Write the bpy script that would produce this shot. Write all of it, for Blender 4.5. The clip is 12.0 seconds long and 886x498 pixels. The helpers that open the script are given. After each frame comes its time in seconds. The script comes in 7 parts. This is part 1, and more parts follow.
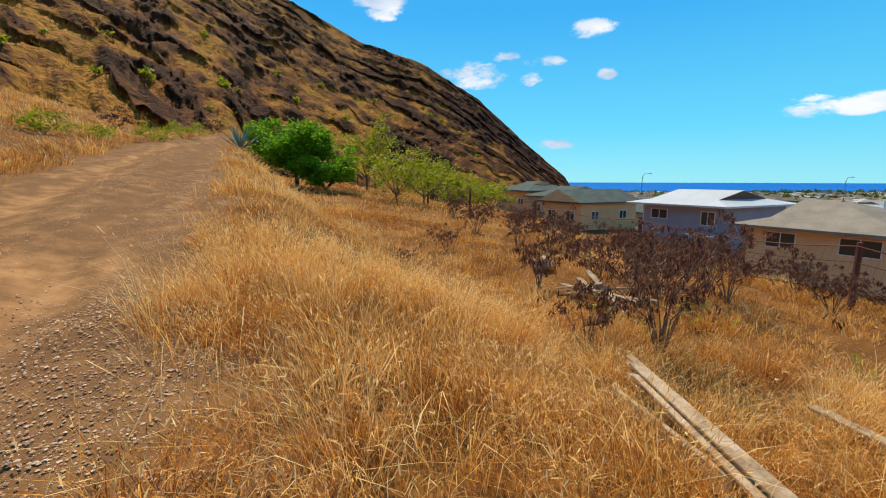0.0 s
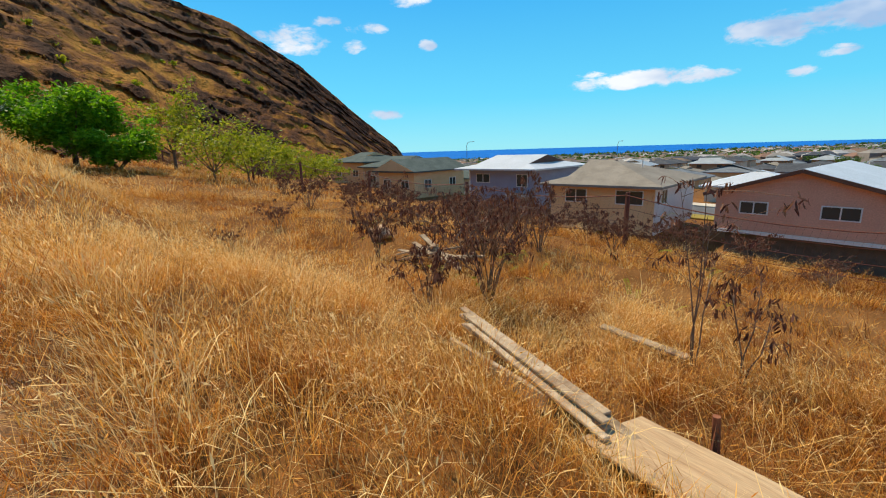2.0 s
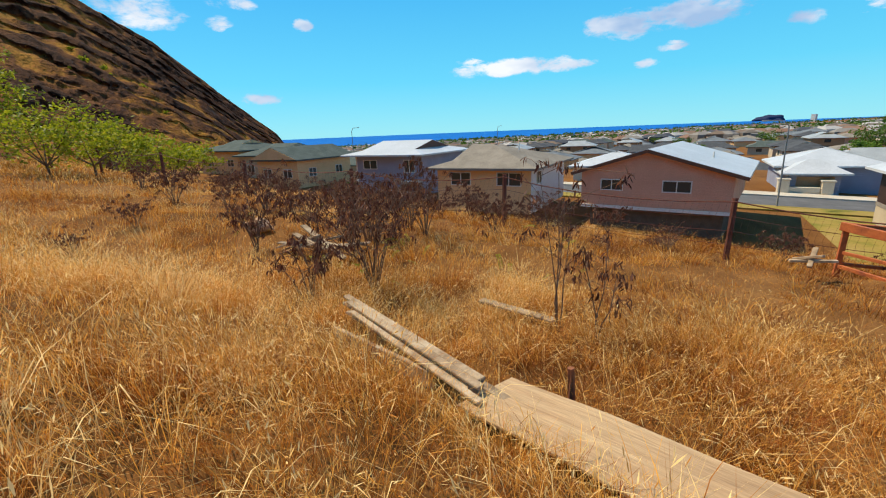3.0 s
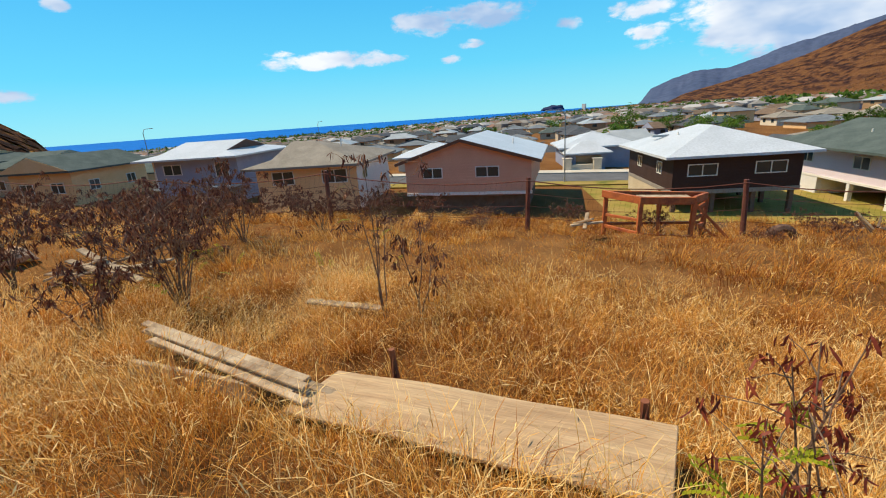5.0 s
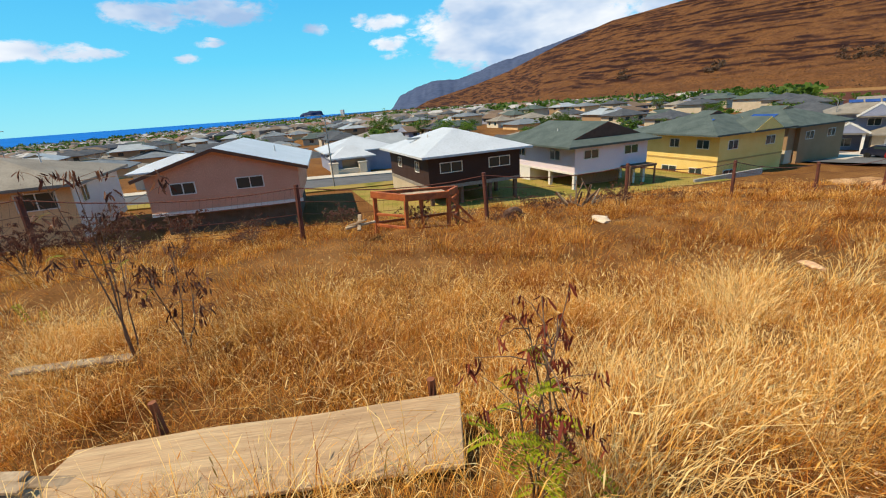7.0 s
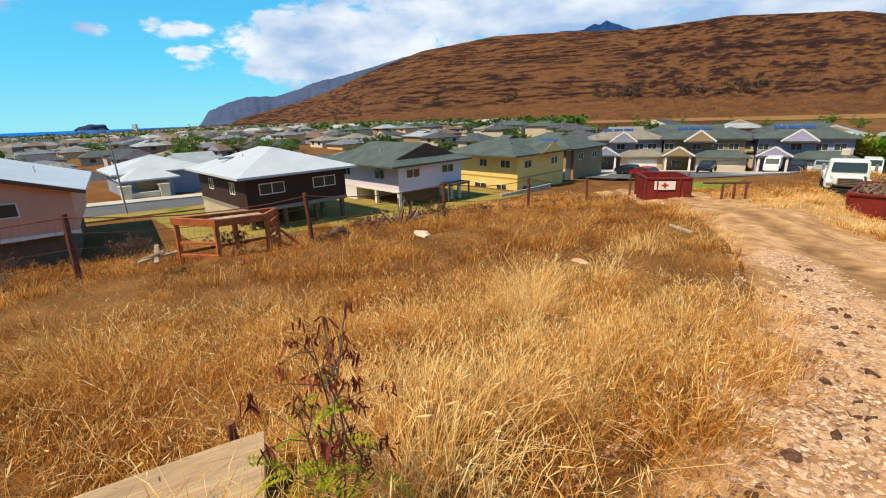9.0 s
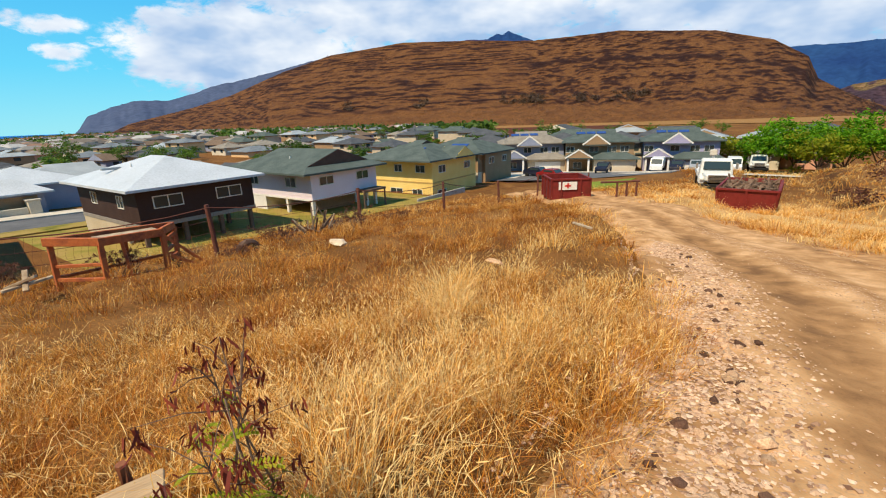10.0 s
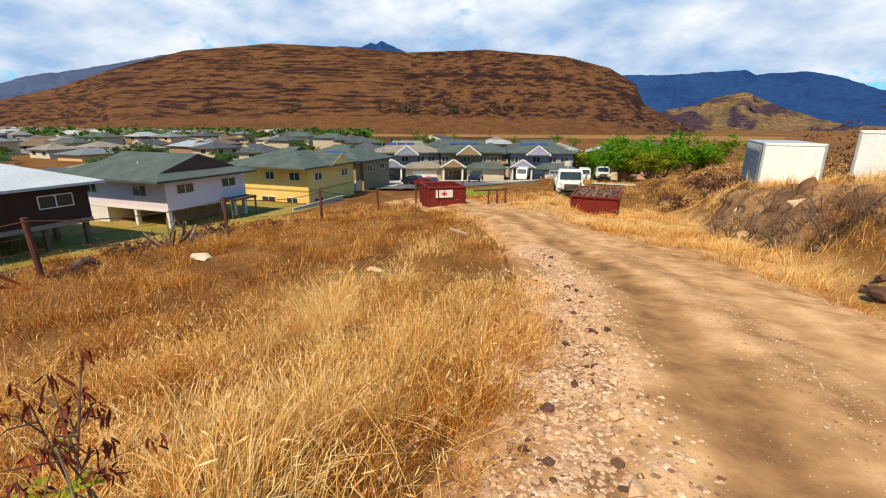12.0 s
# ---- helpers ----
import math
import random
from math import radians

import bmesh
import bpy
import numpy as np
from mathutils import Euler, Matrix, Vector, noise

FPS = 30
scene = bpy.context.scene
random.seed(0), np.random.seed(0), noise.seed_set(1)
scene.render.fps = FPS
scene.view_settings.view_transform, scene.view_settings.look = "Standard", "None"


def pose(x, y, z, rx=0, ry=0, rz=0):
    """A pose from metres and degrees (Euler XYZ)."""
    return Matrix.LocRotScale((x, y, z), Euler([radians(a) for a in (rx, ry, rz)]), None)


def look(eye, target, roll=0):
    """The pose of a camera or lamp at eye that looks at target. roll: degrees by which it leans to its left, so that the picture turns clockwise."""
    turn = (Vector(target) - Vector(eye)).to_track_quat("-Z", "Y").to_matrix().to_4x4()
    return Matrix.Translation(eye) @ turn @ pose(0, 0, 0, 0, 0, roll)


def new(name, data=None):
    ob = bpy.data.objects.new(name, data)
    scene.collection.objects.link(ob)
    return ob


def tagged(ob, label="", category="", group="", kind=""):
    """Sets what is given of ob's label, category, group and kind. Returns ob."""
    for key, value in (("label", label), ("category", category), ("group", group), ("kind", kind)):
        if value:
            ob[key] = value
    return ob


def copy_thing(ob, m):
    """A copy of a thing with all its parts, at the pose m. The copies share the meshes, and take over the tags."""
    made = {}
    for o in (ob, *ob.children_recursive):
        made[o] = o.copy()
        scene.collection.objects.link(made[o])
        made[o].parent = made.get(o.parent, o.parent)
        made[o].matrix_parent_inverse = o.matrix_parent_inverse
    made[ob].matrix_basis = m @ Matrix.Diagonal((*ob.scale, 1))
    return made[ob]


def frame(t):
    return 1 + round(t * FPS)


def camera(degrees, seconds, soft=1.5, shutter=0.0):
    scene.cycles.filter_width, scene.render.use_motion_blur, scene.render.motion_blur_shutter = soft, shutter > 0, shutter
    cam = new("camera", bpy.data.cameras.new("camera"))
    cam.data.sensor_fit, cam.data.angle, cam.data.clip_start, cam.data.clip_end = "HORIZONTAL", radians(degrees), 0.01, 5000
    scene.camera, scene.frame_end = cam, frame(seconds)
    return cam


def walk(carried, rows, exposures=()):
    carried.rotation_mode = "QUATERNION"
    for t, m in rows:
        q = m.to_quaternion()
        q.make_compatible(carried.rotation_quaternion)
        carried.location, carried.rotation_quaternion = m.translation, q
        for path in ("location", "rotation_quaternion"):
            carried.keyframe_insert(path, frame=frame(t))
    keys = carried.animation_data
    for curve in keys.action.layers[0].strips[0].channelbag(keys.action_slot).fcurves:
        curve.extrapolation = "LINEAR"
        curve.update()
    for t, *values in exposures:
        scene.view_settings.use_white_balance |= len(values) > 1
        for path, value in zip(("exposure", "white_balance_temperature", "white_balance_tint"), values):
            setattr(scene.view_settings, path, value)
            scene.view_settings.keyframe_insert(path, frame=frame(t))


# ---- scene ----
cam = camera(89.98, 12.0, soft=1.1)
PATH = [
    (0.0, pose(0.000, -0.000, 1.620, 81.11, 0.02, -1.45)),
    (0.5, pose(0.004, 0.007, 1.613, 80.22, 0.33, -5.59)),
    (1.0, pose(0.012, 0.014, 1.611, 79.27, 0.66, -10.58)),
    (1.5, pose(0.052, 0.026, 1.585, 78.32, 1.09, -15.92)),
    (2.0, pose(0.091, 0.016, 1.569, 77.23, 1.72, -22.36)),
    (2.5, pose(0.149, -0.038, 1.561, 76.08, 2.00, -29.69)),
    (3.0, pose(0.210, -0.107, 1.554, 75.01, 2.28, -36.51)),
    (3.2, pose(0.225, -0.129, 1.558, 74.58, 2.63, -39.02)),
    (4.8, pose(0.290, -0.322, 1.550, 73.30, 3.89, -55.91)),
    (5.0, pose(0.299, -0.337, 1.546, 73.16, 3.94, -58.41)),
    (5.5, pose(0.317, -0.348, 1.539, 72.66, 4.08, -65.71)),
    (6.0, pose(0.330, -0.343, 1.531, 71.98, 3.81, -73.80)),
    (6.5, pose(0.335, -0.349, 1.528, 71.60, 3.64, -81.14)),
    (7.0, pose(0.333, -0.377, 1.531, 71.80, 3.89, -87.56)),
    (7.5, pose(0.337, -0.434, 1.523, 72.09, 3.63, -93.68)),
    (7.7, pose(0.334, -0.464, 1.523, 72.15, 3.35, -96.07)),
    (9.3, pose(0.289, -0.597, 1.523, 73.27, 1.78, -112.06)),
    (9.5, pose(0.283, -0.607, 1.523, 73.29, 1.81, -114.12)),
    (10.0, pose(0.273, -0.627, 1.525, 73.46, 1.87, -119.93)),
    (10.5, pose(0.261, -0.634, 1.525, 73.61, 1.32, -125.65)),
    (11.0, pose(0.256, -0.638, 1.526, 73.81, 0.44, -129.93)),
    (11.5, pose(0.250, -0.633, 1.526, 74.04, -0.14, -132.71)),
    (12.0, pose(0.245, -0.627, 1.532, 74.27, -0.28, -135.17)),
]
walk(cam, PATH)

# ---------------------------------------------------------------- light
SUN_AZ, SUN_EL = -20.0, 54.0          # degrees from +y towards +x, and above the horizon


def direction(az, el=0.0):
    a, e = radians(az), radians(el)
    return Vector((math.sin(a) * math.cos(e), math.cos(a) * math.cos(e), math.sin(e)))


sun = new("sun", bpy.data.lights.new("sun", "SUN"))
sun.data.energy, sun.data.angle, sun.data.color = 5.0, radians(0.5), (1.0, 0.85, 0.60)
sun.matrix_world = look(direction(SUN_AZ, SUN_EL) * 50, (0, 0, 0))

world = bpy.data.worlds.new("world")
scene.world = world
world.use_nodes = True
wn, wl = world.node_tree.nodes, world.node_tree.links
wn.clear()


def wnode(kind, **inputs):
    n = wn.new(kind)
    for k, v in inputs.items():
        n.inputs[k].default_value = v
    return n


coord = wn.new("ShaderNodeTexCoord")
sky = wn.new("ShaderNodeTexSky")
sky.sky_type, sky.sun_disc = "NISHITA", False
sky.sun_elevation, sky.sun_rotation = radians(SUN_EL), radians(SUN_AZ)
sky.air_density, sky.dust_density, sky.ozone_density = 1.0, 0.0, 3.0
tintn = wn.new("ShaderNodeVectorMath")
tintn.operation = "MULTIPLY"
tintn.inputs[1].default_value = (0.60, 0.90, 1.14)
wl.new(sky.outputs[0], tintn.inputs[0])
height = wn.new("ShaderNodeSeparateXYZ")
wl.new(coord.outputs["Generated"], height.inputs[0])
air = wn.new("ShaderNodeValToRGB")
for k, (at_, c) in enumerate(((0.0, (2.7, 7.6, 8.9)), (0.10, (1.2, 6.5, 9.2)), (0.32, (.38, 4.2, 8.7)), (1.0, (.45, 1.6, 3.6)))):
    e = air.color_ramp.elements[k] if k < 2 else air.color_ramp.elements.new(at_)
    e.position, e.color = at_, (*c, 1)
wl.new(height.outputs["Z"], air.inputs[0])
sat = wn.new("ShaderNodeMixRGB")
sat.inputs["Fac"].default_value = 0.85
wl.new(tintn.outputs[0], sat.inputs["Color1"])
wl.new(air.outputs[0], sat.inputs["Color2"])
# clouds: soft noise inside ellipses of the sky (azimuth, elevation, half width, half height in degrees, fullness)
CLOUDS = [(5.2, 12.4, 3.6, 1.5, .9), (12.3, 12.0, 1.4, .8, .8), (13.5, 13.6, 2.4, .7, .6), (9.0, 14.4, 1.6, .6, .6),
          (21.0, 12.0, 1.1, .6, .7), (45.8, 6.9, 7.6, 1.0, 1.2), (40.5, 7.7, 2.2, .5, .7), (57.7, 10.4, 4.2, 1.5, 1.1),
          (64.5, 10.7, 5.2, 1.3, .9), (62.0, 7.7, 1.7, .5, .7), (59.9, 6.3, 1.4, .5, .7), (80.6, 9.3, 3.4, 1.0, 1.0),
          (73.7, 8.9, 1.6, .7, .9), (82.0, 7.1, 2.2, .8, .8), (84.0, 5.6, 3.0, .8, .4), (15.0, 4.2, 3.0, .6, .5),
          (19.0, 17.0, 2.6, 1.0, 1.0), (-6.0, 20.0, 3.0, 1.6, 1.0), (98.0, 7.8, 12.0, 4.6, 1.5), (120.0, 13.5, 22.0, 6.5, 1.6),
          (165.0, 12.0, 34.0, 8.5, 1.6)]
stretch = wn.new("ShaderNodeMapping")
stretch.inputs["Scale"].default_value = (1, 1, 2.2)
wl.new(coord.outputs["Generated"], stretch.inputs["Vector"])
puff = wnode("ShaderNodeTexNoise", Scale=17.0, Detail=8.0, Roughness=0.62, Distortion=0.25)
wl.new(stretch.outputs[0], puff.inputs["Vector"])
total = None
for az, el, hw, hh, full in CLOUDS:
    c = direction(az, el)
    right, up = Vector((c.y, -c.x, 0)).normalized(), None
    up = right.cross(c).normalized()
    dots = []
    for axis, half in ((right, hw), (up, hh)):
        d = wn.new("ShaderNodeVectorMath")
        d.operation = "DOT_PRODUCT"
        d.inputs[1].default_value = axis / radians(half)
        wl.new(coord.outputs["Generated"], d.inputs[0])
        s = wn.new("ShaderNodeMath")
        s.operation = "SUBTRACT"
        s.inputs[1].default_value = axis.dot(c) / radians(half)
        wl.new(d.outputs["Value"], s.inputs[0])
        q = wn.new("ShaderNodeMath")
        q.operation = "MULTIPLY"
        wl.new(s.outputs[0], q.inputs[0])
        wl.new(s.outputs[0], q.inputs[1])
        dots.append(q)
    front = wn.new("ShaderNodeVectorMath")
    front.operation = "DOT_PRODUCT"
    front.inputs[1].default_value = c
    wl.new(coord.outputs["Generated"], front.inputs[0])
    ahead = wn.new("ShaderNodeMath")
    ahead.operation = "GREATER_THAN"
    ahead.inputs[1].default_value = 0.2
    wl.new(front.outputs["Value"], ahead.inputs[0])
    r2 = wn.new("ShaderNodeMath")
    r2.operation = "ADD"
    wl.new(dots[0].outputs[0], r2.inputs[0])
    wl.new(dots[1].outputs[0], r2.inputs[1])
    fall = wn.new("ShaderNodeMapRange")
    fall.inputs["From Min"].default_value, fall.inputs["From Max"].default_value = 1.5, 0.0
    fall.inputs["To Min"].default_value, fall.inputs["To Max"].default_value = 0.0, full
    wl.new(r2.outputs[0], fall.inputs["Value"])
    m = wn.new("ShaderNodeMath")
    m.operation = "MULTIPLY"
    wl.new(fall.outputs[0], m.inputs[0])
    wl.new(ahead.outputs[0], m.inputs[1])
    if total is None:
        total = m
    else:
        t = wn.new("ShaderNodeMath")
        t.operation = "MAXIMUM"
        wl.new(total.outputs[0], t.inputs[0])
        wl.new(m.outputs[0], t.inputs[1])
        total = t
both = wn.new("ShaderNodeMath")
both.operation = "ADD"
wl.new(total.outputs[0], both.inputs[0])
swell = wn.new("ShaderNodeMapRange")
swell.clamp = False
swell.inputs["From Min"].default_value, swell.inputs["From Max"].default_value = 0.0, 1.0
swell.inputs["To Min"].default_value, swell.inputs["To Max"].default_value = -1.35, 1.35
wl.new(puff.outputs["Fac"], swell.inputs["Value"])
wl.new(swell.outputs[0], both.inputs[1])
edge = wn.new("ShaderNodeMapRange")
edge.interpolation_type = "SMOOTHSTEP"
edge.inputs["From Min"].default_value, edge.inputs["From Max"].default_value = 0.22, 0.85
wl.new(both.outputs[0], edge.inputs["Value"])
some = wn.new("ShaderNodeMath")
some.operation = "GREATER_THAN"
some.inputs[1].default_value = 0.001
wl.new(total.outputs[0], some.inputs[0])
cover = wn.new("ShaderNodeMath")
cover.operation = "MULTIPLY"
wl.new(edge.outputs[0], cover.inputs[0])
wl.new(some.outputs[0], cover.inputs[1])
shade = wnode("ShaderNodeTexNoise", Scale=5.0, Detail=4.0, Roughness=0.55)
wl.new(stretch.outputs[0], shade.inputs["Vector"])
cloud_colour = wn.new("ShaderNodeValToRGB")
cloud_colour.color_ramp.elements[0].position, cloud_colour.color_ramp.elements[0].color = 0.38, (3.4, 5.0, 7.4, 1)
cloud_colour.color_ramp.elements[1].position, cloud_colour.color_ramp.elements[1].color = 0.66, (8.6, 9.0, 9.4, 1)
wl.new(shade.outputs["Fac"], cloud_colour.inputs[0])
mixc = wn.new("ShaderNodeMixRGB")
wl.new(cover.outputs[0], mixc.inputs["Fac"])
wl.new(sat.outputs[0], mixc.inputs["Color1"])
wl.new(cloud_colour.outputs[0], mixc.inputs["Color2"])
bg = wnode("ShaderNodeBackground", Strength=0.094)
wl.new(mixc.outputs[0], bg.inputs["Color"])
wout = wn.new("ShaderNodeOutputWorld")
wl.new(bg.outputs[0], wout.inputs[0])
scene.view_settings.exposure = 0.23

# ---------------------------------------------------------------- materials


def mat(name, colours, rough=0.8, scale=1.0, fine=12.0, bump=0.15, metal=0.0, spread=0.12, attr="", per_object=0.0, deep=0.0, grain=(1, 1, 1), blot=0.0):
    """A procedural surface: two or three colours mixed by coarse noise, fine grain and relief; per_object: brightness that differs from piece to piece; blot: how far noise breaks up the attribute."""
    m = bpy.data.materials.new(name)
    m.use_nodes = True
    n, l = m.node_tree.nodes, m.node_tree.links
    b = n["Principled BSDF"]
    b.inputs["Roughness"].default_value, b.inputs["Metallic"].default_value = rough, metal
    b.inputs["Specular IOR Level"].default_value = .5 if rough < .5 else .25 if rough < .84 else .06
    pos = n.new("ShaderNodeTexCoord")
    big = n.new("ShaderNodeTexNoise")
    big.inputs["Scale"].default_value, big.inputs["Detail"].default_value = scale, 6
    big.inputs["Roughness"].default_value = 0.6
    small = n.new("ShaderNodeTexNoise")
    small.inputs["Scale"].default_value, small.inputs["Detail"].default_value = scale * fine, 4
    if grain != (1, 1, 1):
        run = n.new("ShaderNodeMapping")
        run.inputs["Scale"].default_value = grain
        l.new(pos.outputs["Object"], run.inputs["Vector"])
    for t in (big, small):
        l.new(run.outputs[0] if grain != (1, 1, 1) else pos.outputs["Object"], t.inputs["Vector"])
    ramp = n.new("ShaderNodeValToRGB")
    e = ramp.color_ramp.elements
    while len(e) < len(colours):
        e.new(0.5)
    for i, c in enumerate(colours):
        e[i].position = 0.32 + 0.36 * i / max(1, len(colours) - 1)
        e[i].color = (*c, 1)
    if attr:
        a = n.new("ShaderNodeAttribute")
        a.attribute_name = attr
        for i in range(len(colours)):
            e[i].position = i / max(1, len(colours) - 1)
        level = a.outputs["Fac"]
        for tex, share in ((big, blot), (small, blot * .8)):
            if blot:
                f = n.new("ShaderNodeMapRange")
                f.clamp = False
                f.inputs["To Min"].default_value, f.inputs["To Max"].default_value = -share, share
                l.new(tex.outputs["Fac"], f.inputs["Value"])
                k = n.new("ShaderNodeMath")
                l.new(level, k.inputs[0])
                l.new(f.outputs[0], k.inputs[1])
                level = k.outputs[0]
        l.new(level, ramp.inputs[0])
    else:
        l.new(big.outputs["Fac"], ramp.inputs[0])
    fleck = n.new("ShaderNodeMapRange")
    fleck.inputs["From Min"].default_value, fleck.inputs["From Max"].default_value = 0.3, 0.7
    fleck.inputs["To Min"].default_value, fleck.inputs["To Max"].default_value = 1 - spread, 1 + spread
    l.new(small.outputs["Fac"], fleck.inputs["Value"])
    value = fleck.outputs[0]
    if per_object:
        info = n.new("ShaderNodeObjectInfo")
        r = n.new("ShaderNodeMapRange")
        r.inputs["To Min"].default_value, r.inputs["To Max"].default_value = 1 - per_object, 1 + per_object
        l.new(info.outputs["Random"], r.inputs["Value"])
        k = n.new("ShaderNodeMath")
        k.operation = "MULTIPLY"
        l.new(value, k.inputs[0])
        l.new(r.outputs[0], k.inputs[1])
        value = k.outputs[0]
    mul = n.new("ShaderNodeVectorMath")
    mul.operation = "SCALE"
    l.new(ramp.outputs[0], mul.inputs[0])
    l.new(value, mul.inputs["Scale"])
    l.new(mul.outputs[0], b.inputs["Base Color"])
    if bump:
        bm_ = n.new("ShaderNodeBump")
        bm_.inputs["Strength"].default_value = bump
        bm_.inputs["Distance"].default_value = deep or 0.2 / (scale * fine)
        l.new(small.outputs["Fac"], bm_.inputs["Height"])
        l.new(bm_.outputs[0], b.inputs["Normal"])
    return m


def glass(name, colour=(0.03, 0.045, 0.045)):
    m = bpy.data.materials.new(name)
    m.use_nodes = True
    b = m.node_tree.nodes["Principled BSDF"]
    b.inputs["Base Color"].default_value = (*colour, 1)
    b.inputs["Roughness"].default_value = 0.08
    b.inputs["Specular IOR Level"].default_value = 0.6
    return m


M_SOIL = mat("dry_soil", [(.085, .036, .012), (.17, .075, .022), (.28, .135, .042), (.50, .29, .11), (.60, .38, .17)], .95, 1.6, 16, .8, spread=.4, attr="dust")
M_ROAD = mat("dirt_road", [(.66, .40, .21), (.54, .31, .145), (.41, .22, .095), (.30, .155, .066), (.18, .093, .042)], .95, 2.2, 22, .8, spread=.34, attr="wear", blot=.75)
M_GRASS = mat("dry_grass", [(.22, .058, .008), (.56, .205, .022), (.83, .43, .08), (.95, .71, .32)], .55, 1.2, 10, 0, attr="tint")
gn, gl = M_GRASS.node_tree.nodes, M_GRASS.node_tree.links
thin = gn.new("ShaderNodeBsdfTranslucent")
half = gn.new("ShaderNodeMixShader")
half.inputs[0].default_value = 0.36
gl.new(gn["Principled BSDF"].inputs["Base Color"].links[0].from_socket, thin.inputs[0])
gl.new(gn["Principled BSDF"].outputs[0], half.inputs[1])
gl.new(thin.outputs[0], half.inputs[2])
gl.new(half.outputs[0], gn["Material Output"].inputs[0])
M_HILL = mat("hillside", [(.35, .165, .026), (.24, .10, .02), (.13, .052, .019), (.075, .03, .014), (.036, .015, .009)], .95, .14, 8, 1.0, attr="rock", spread=.5, deep=.9, blot=.6)
M_MESA = mat("mesa_slope", [(.155, .068, .026), (.09, .039, .019), (.05, .022, .014), (.026, .012, .010)], .95, .07, 7, 1.0, attr="rock", spread=.45, deep=2.0, blot=.6)
# distance haze is mixed into these two mountain colours as blue and violet
M_FAR_HAZED = mat("far_mountain_hazed", [(.05, .07, .13), (.075, .095, .16)], 1, .004, 8, .3)
M_FARBLUE_HAZED = mat("far_blue_mountain_hazed", [(.012, .035, .12), (.02, .06, .16)], 1, .003, 8, .3)
M_SEA = mat("sea", [(.006, .115, .42), (.01, .15, .50)], .95, .004, 10, .1)

# ---------------------------------------------------------------- helpers for building
STREET = pose(0, 0, 0, 0, 0, -65)     # u runs along the fence, v across it towards the sea
UX, UY, VX, VY = math.cos(radians(-65)), math.sin(radians(-65)), -math.sin(radians(-65)), math.cos(radians(-65))


def spot(u, v, z=0.0, turn=0.0):
    return STREET @ pose(u, v, z, 0, 0, turn)


def xy_of(u, v):
    return u * UX + v * VX, u * UY + v * VY


def uv_of(x, y):
    return x * UX + y * UY, x * VX + y * VY


def ease(a):
    a = np.clip(a, 0, 1)
    return a * a * (3 - 2 * a)


def rnd(i, j, seed):
    h = np.sin(i * 127.1 + j * 311.7 + seed * 74.7) * 43758.5453
    return h - np.floor(h)


def vnoise(x, y, seed=0):
    x, y = np.asarray(x, float), np.asarray(y, float)
    i, j = np.floor(x), np.floor(y)
    a, b = ease(x - i), ease(y - j)
    p, q = rnd(i, j, seed), rnd(i + 1, j, seed)
    r, s = rnd(i, j + 1, seed), rnd(i + 1, j + 1, seed)
    return p + (q - p) * a + (r - p) * b + (p - q - r + s) * a * b


def fbm(x, y, seed=0, octaves=4):
    out, amp = 0, 0.5
    for k in range(octaves):
        out = out + amp * vnoise(np.asarray(x) * 2 ** k, np.asarray(y) * 2 ** k, seed + k)
        amp *= 0.5
    return out / (1 - 0.5 ** octaves)


ROAD_U = np.array([-60, -40, -30, -22, -12, -4, 3, 8, 12, 16, 20, 25, 32, 45.0])
ROAD_V = np.array([6.0, 1.2, -.9, -1.7, -2.1, -2.3, -2.0, -1.5, -.2, 1.7, 4.0, 7.2, 11.5, 20.0])


def road_centre(u):
    return np.interp(u, ROAD_U, ROAD_V)


def shore_r(az):
    """Distance of the shore line, metres, by azimuth."""
    return np.interp(az, [14, 35, 50, 60, 70, 82], [1060, 1150, 1350, 1800, 2500, 2700])


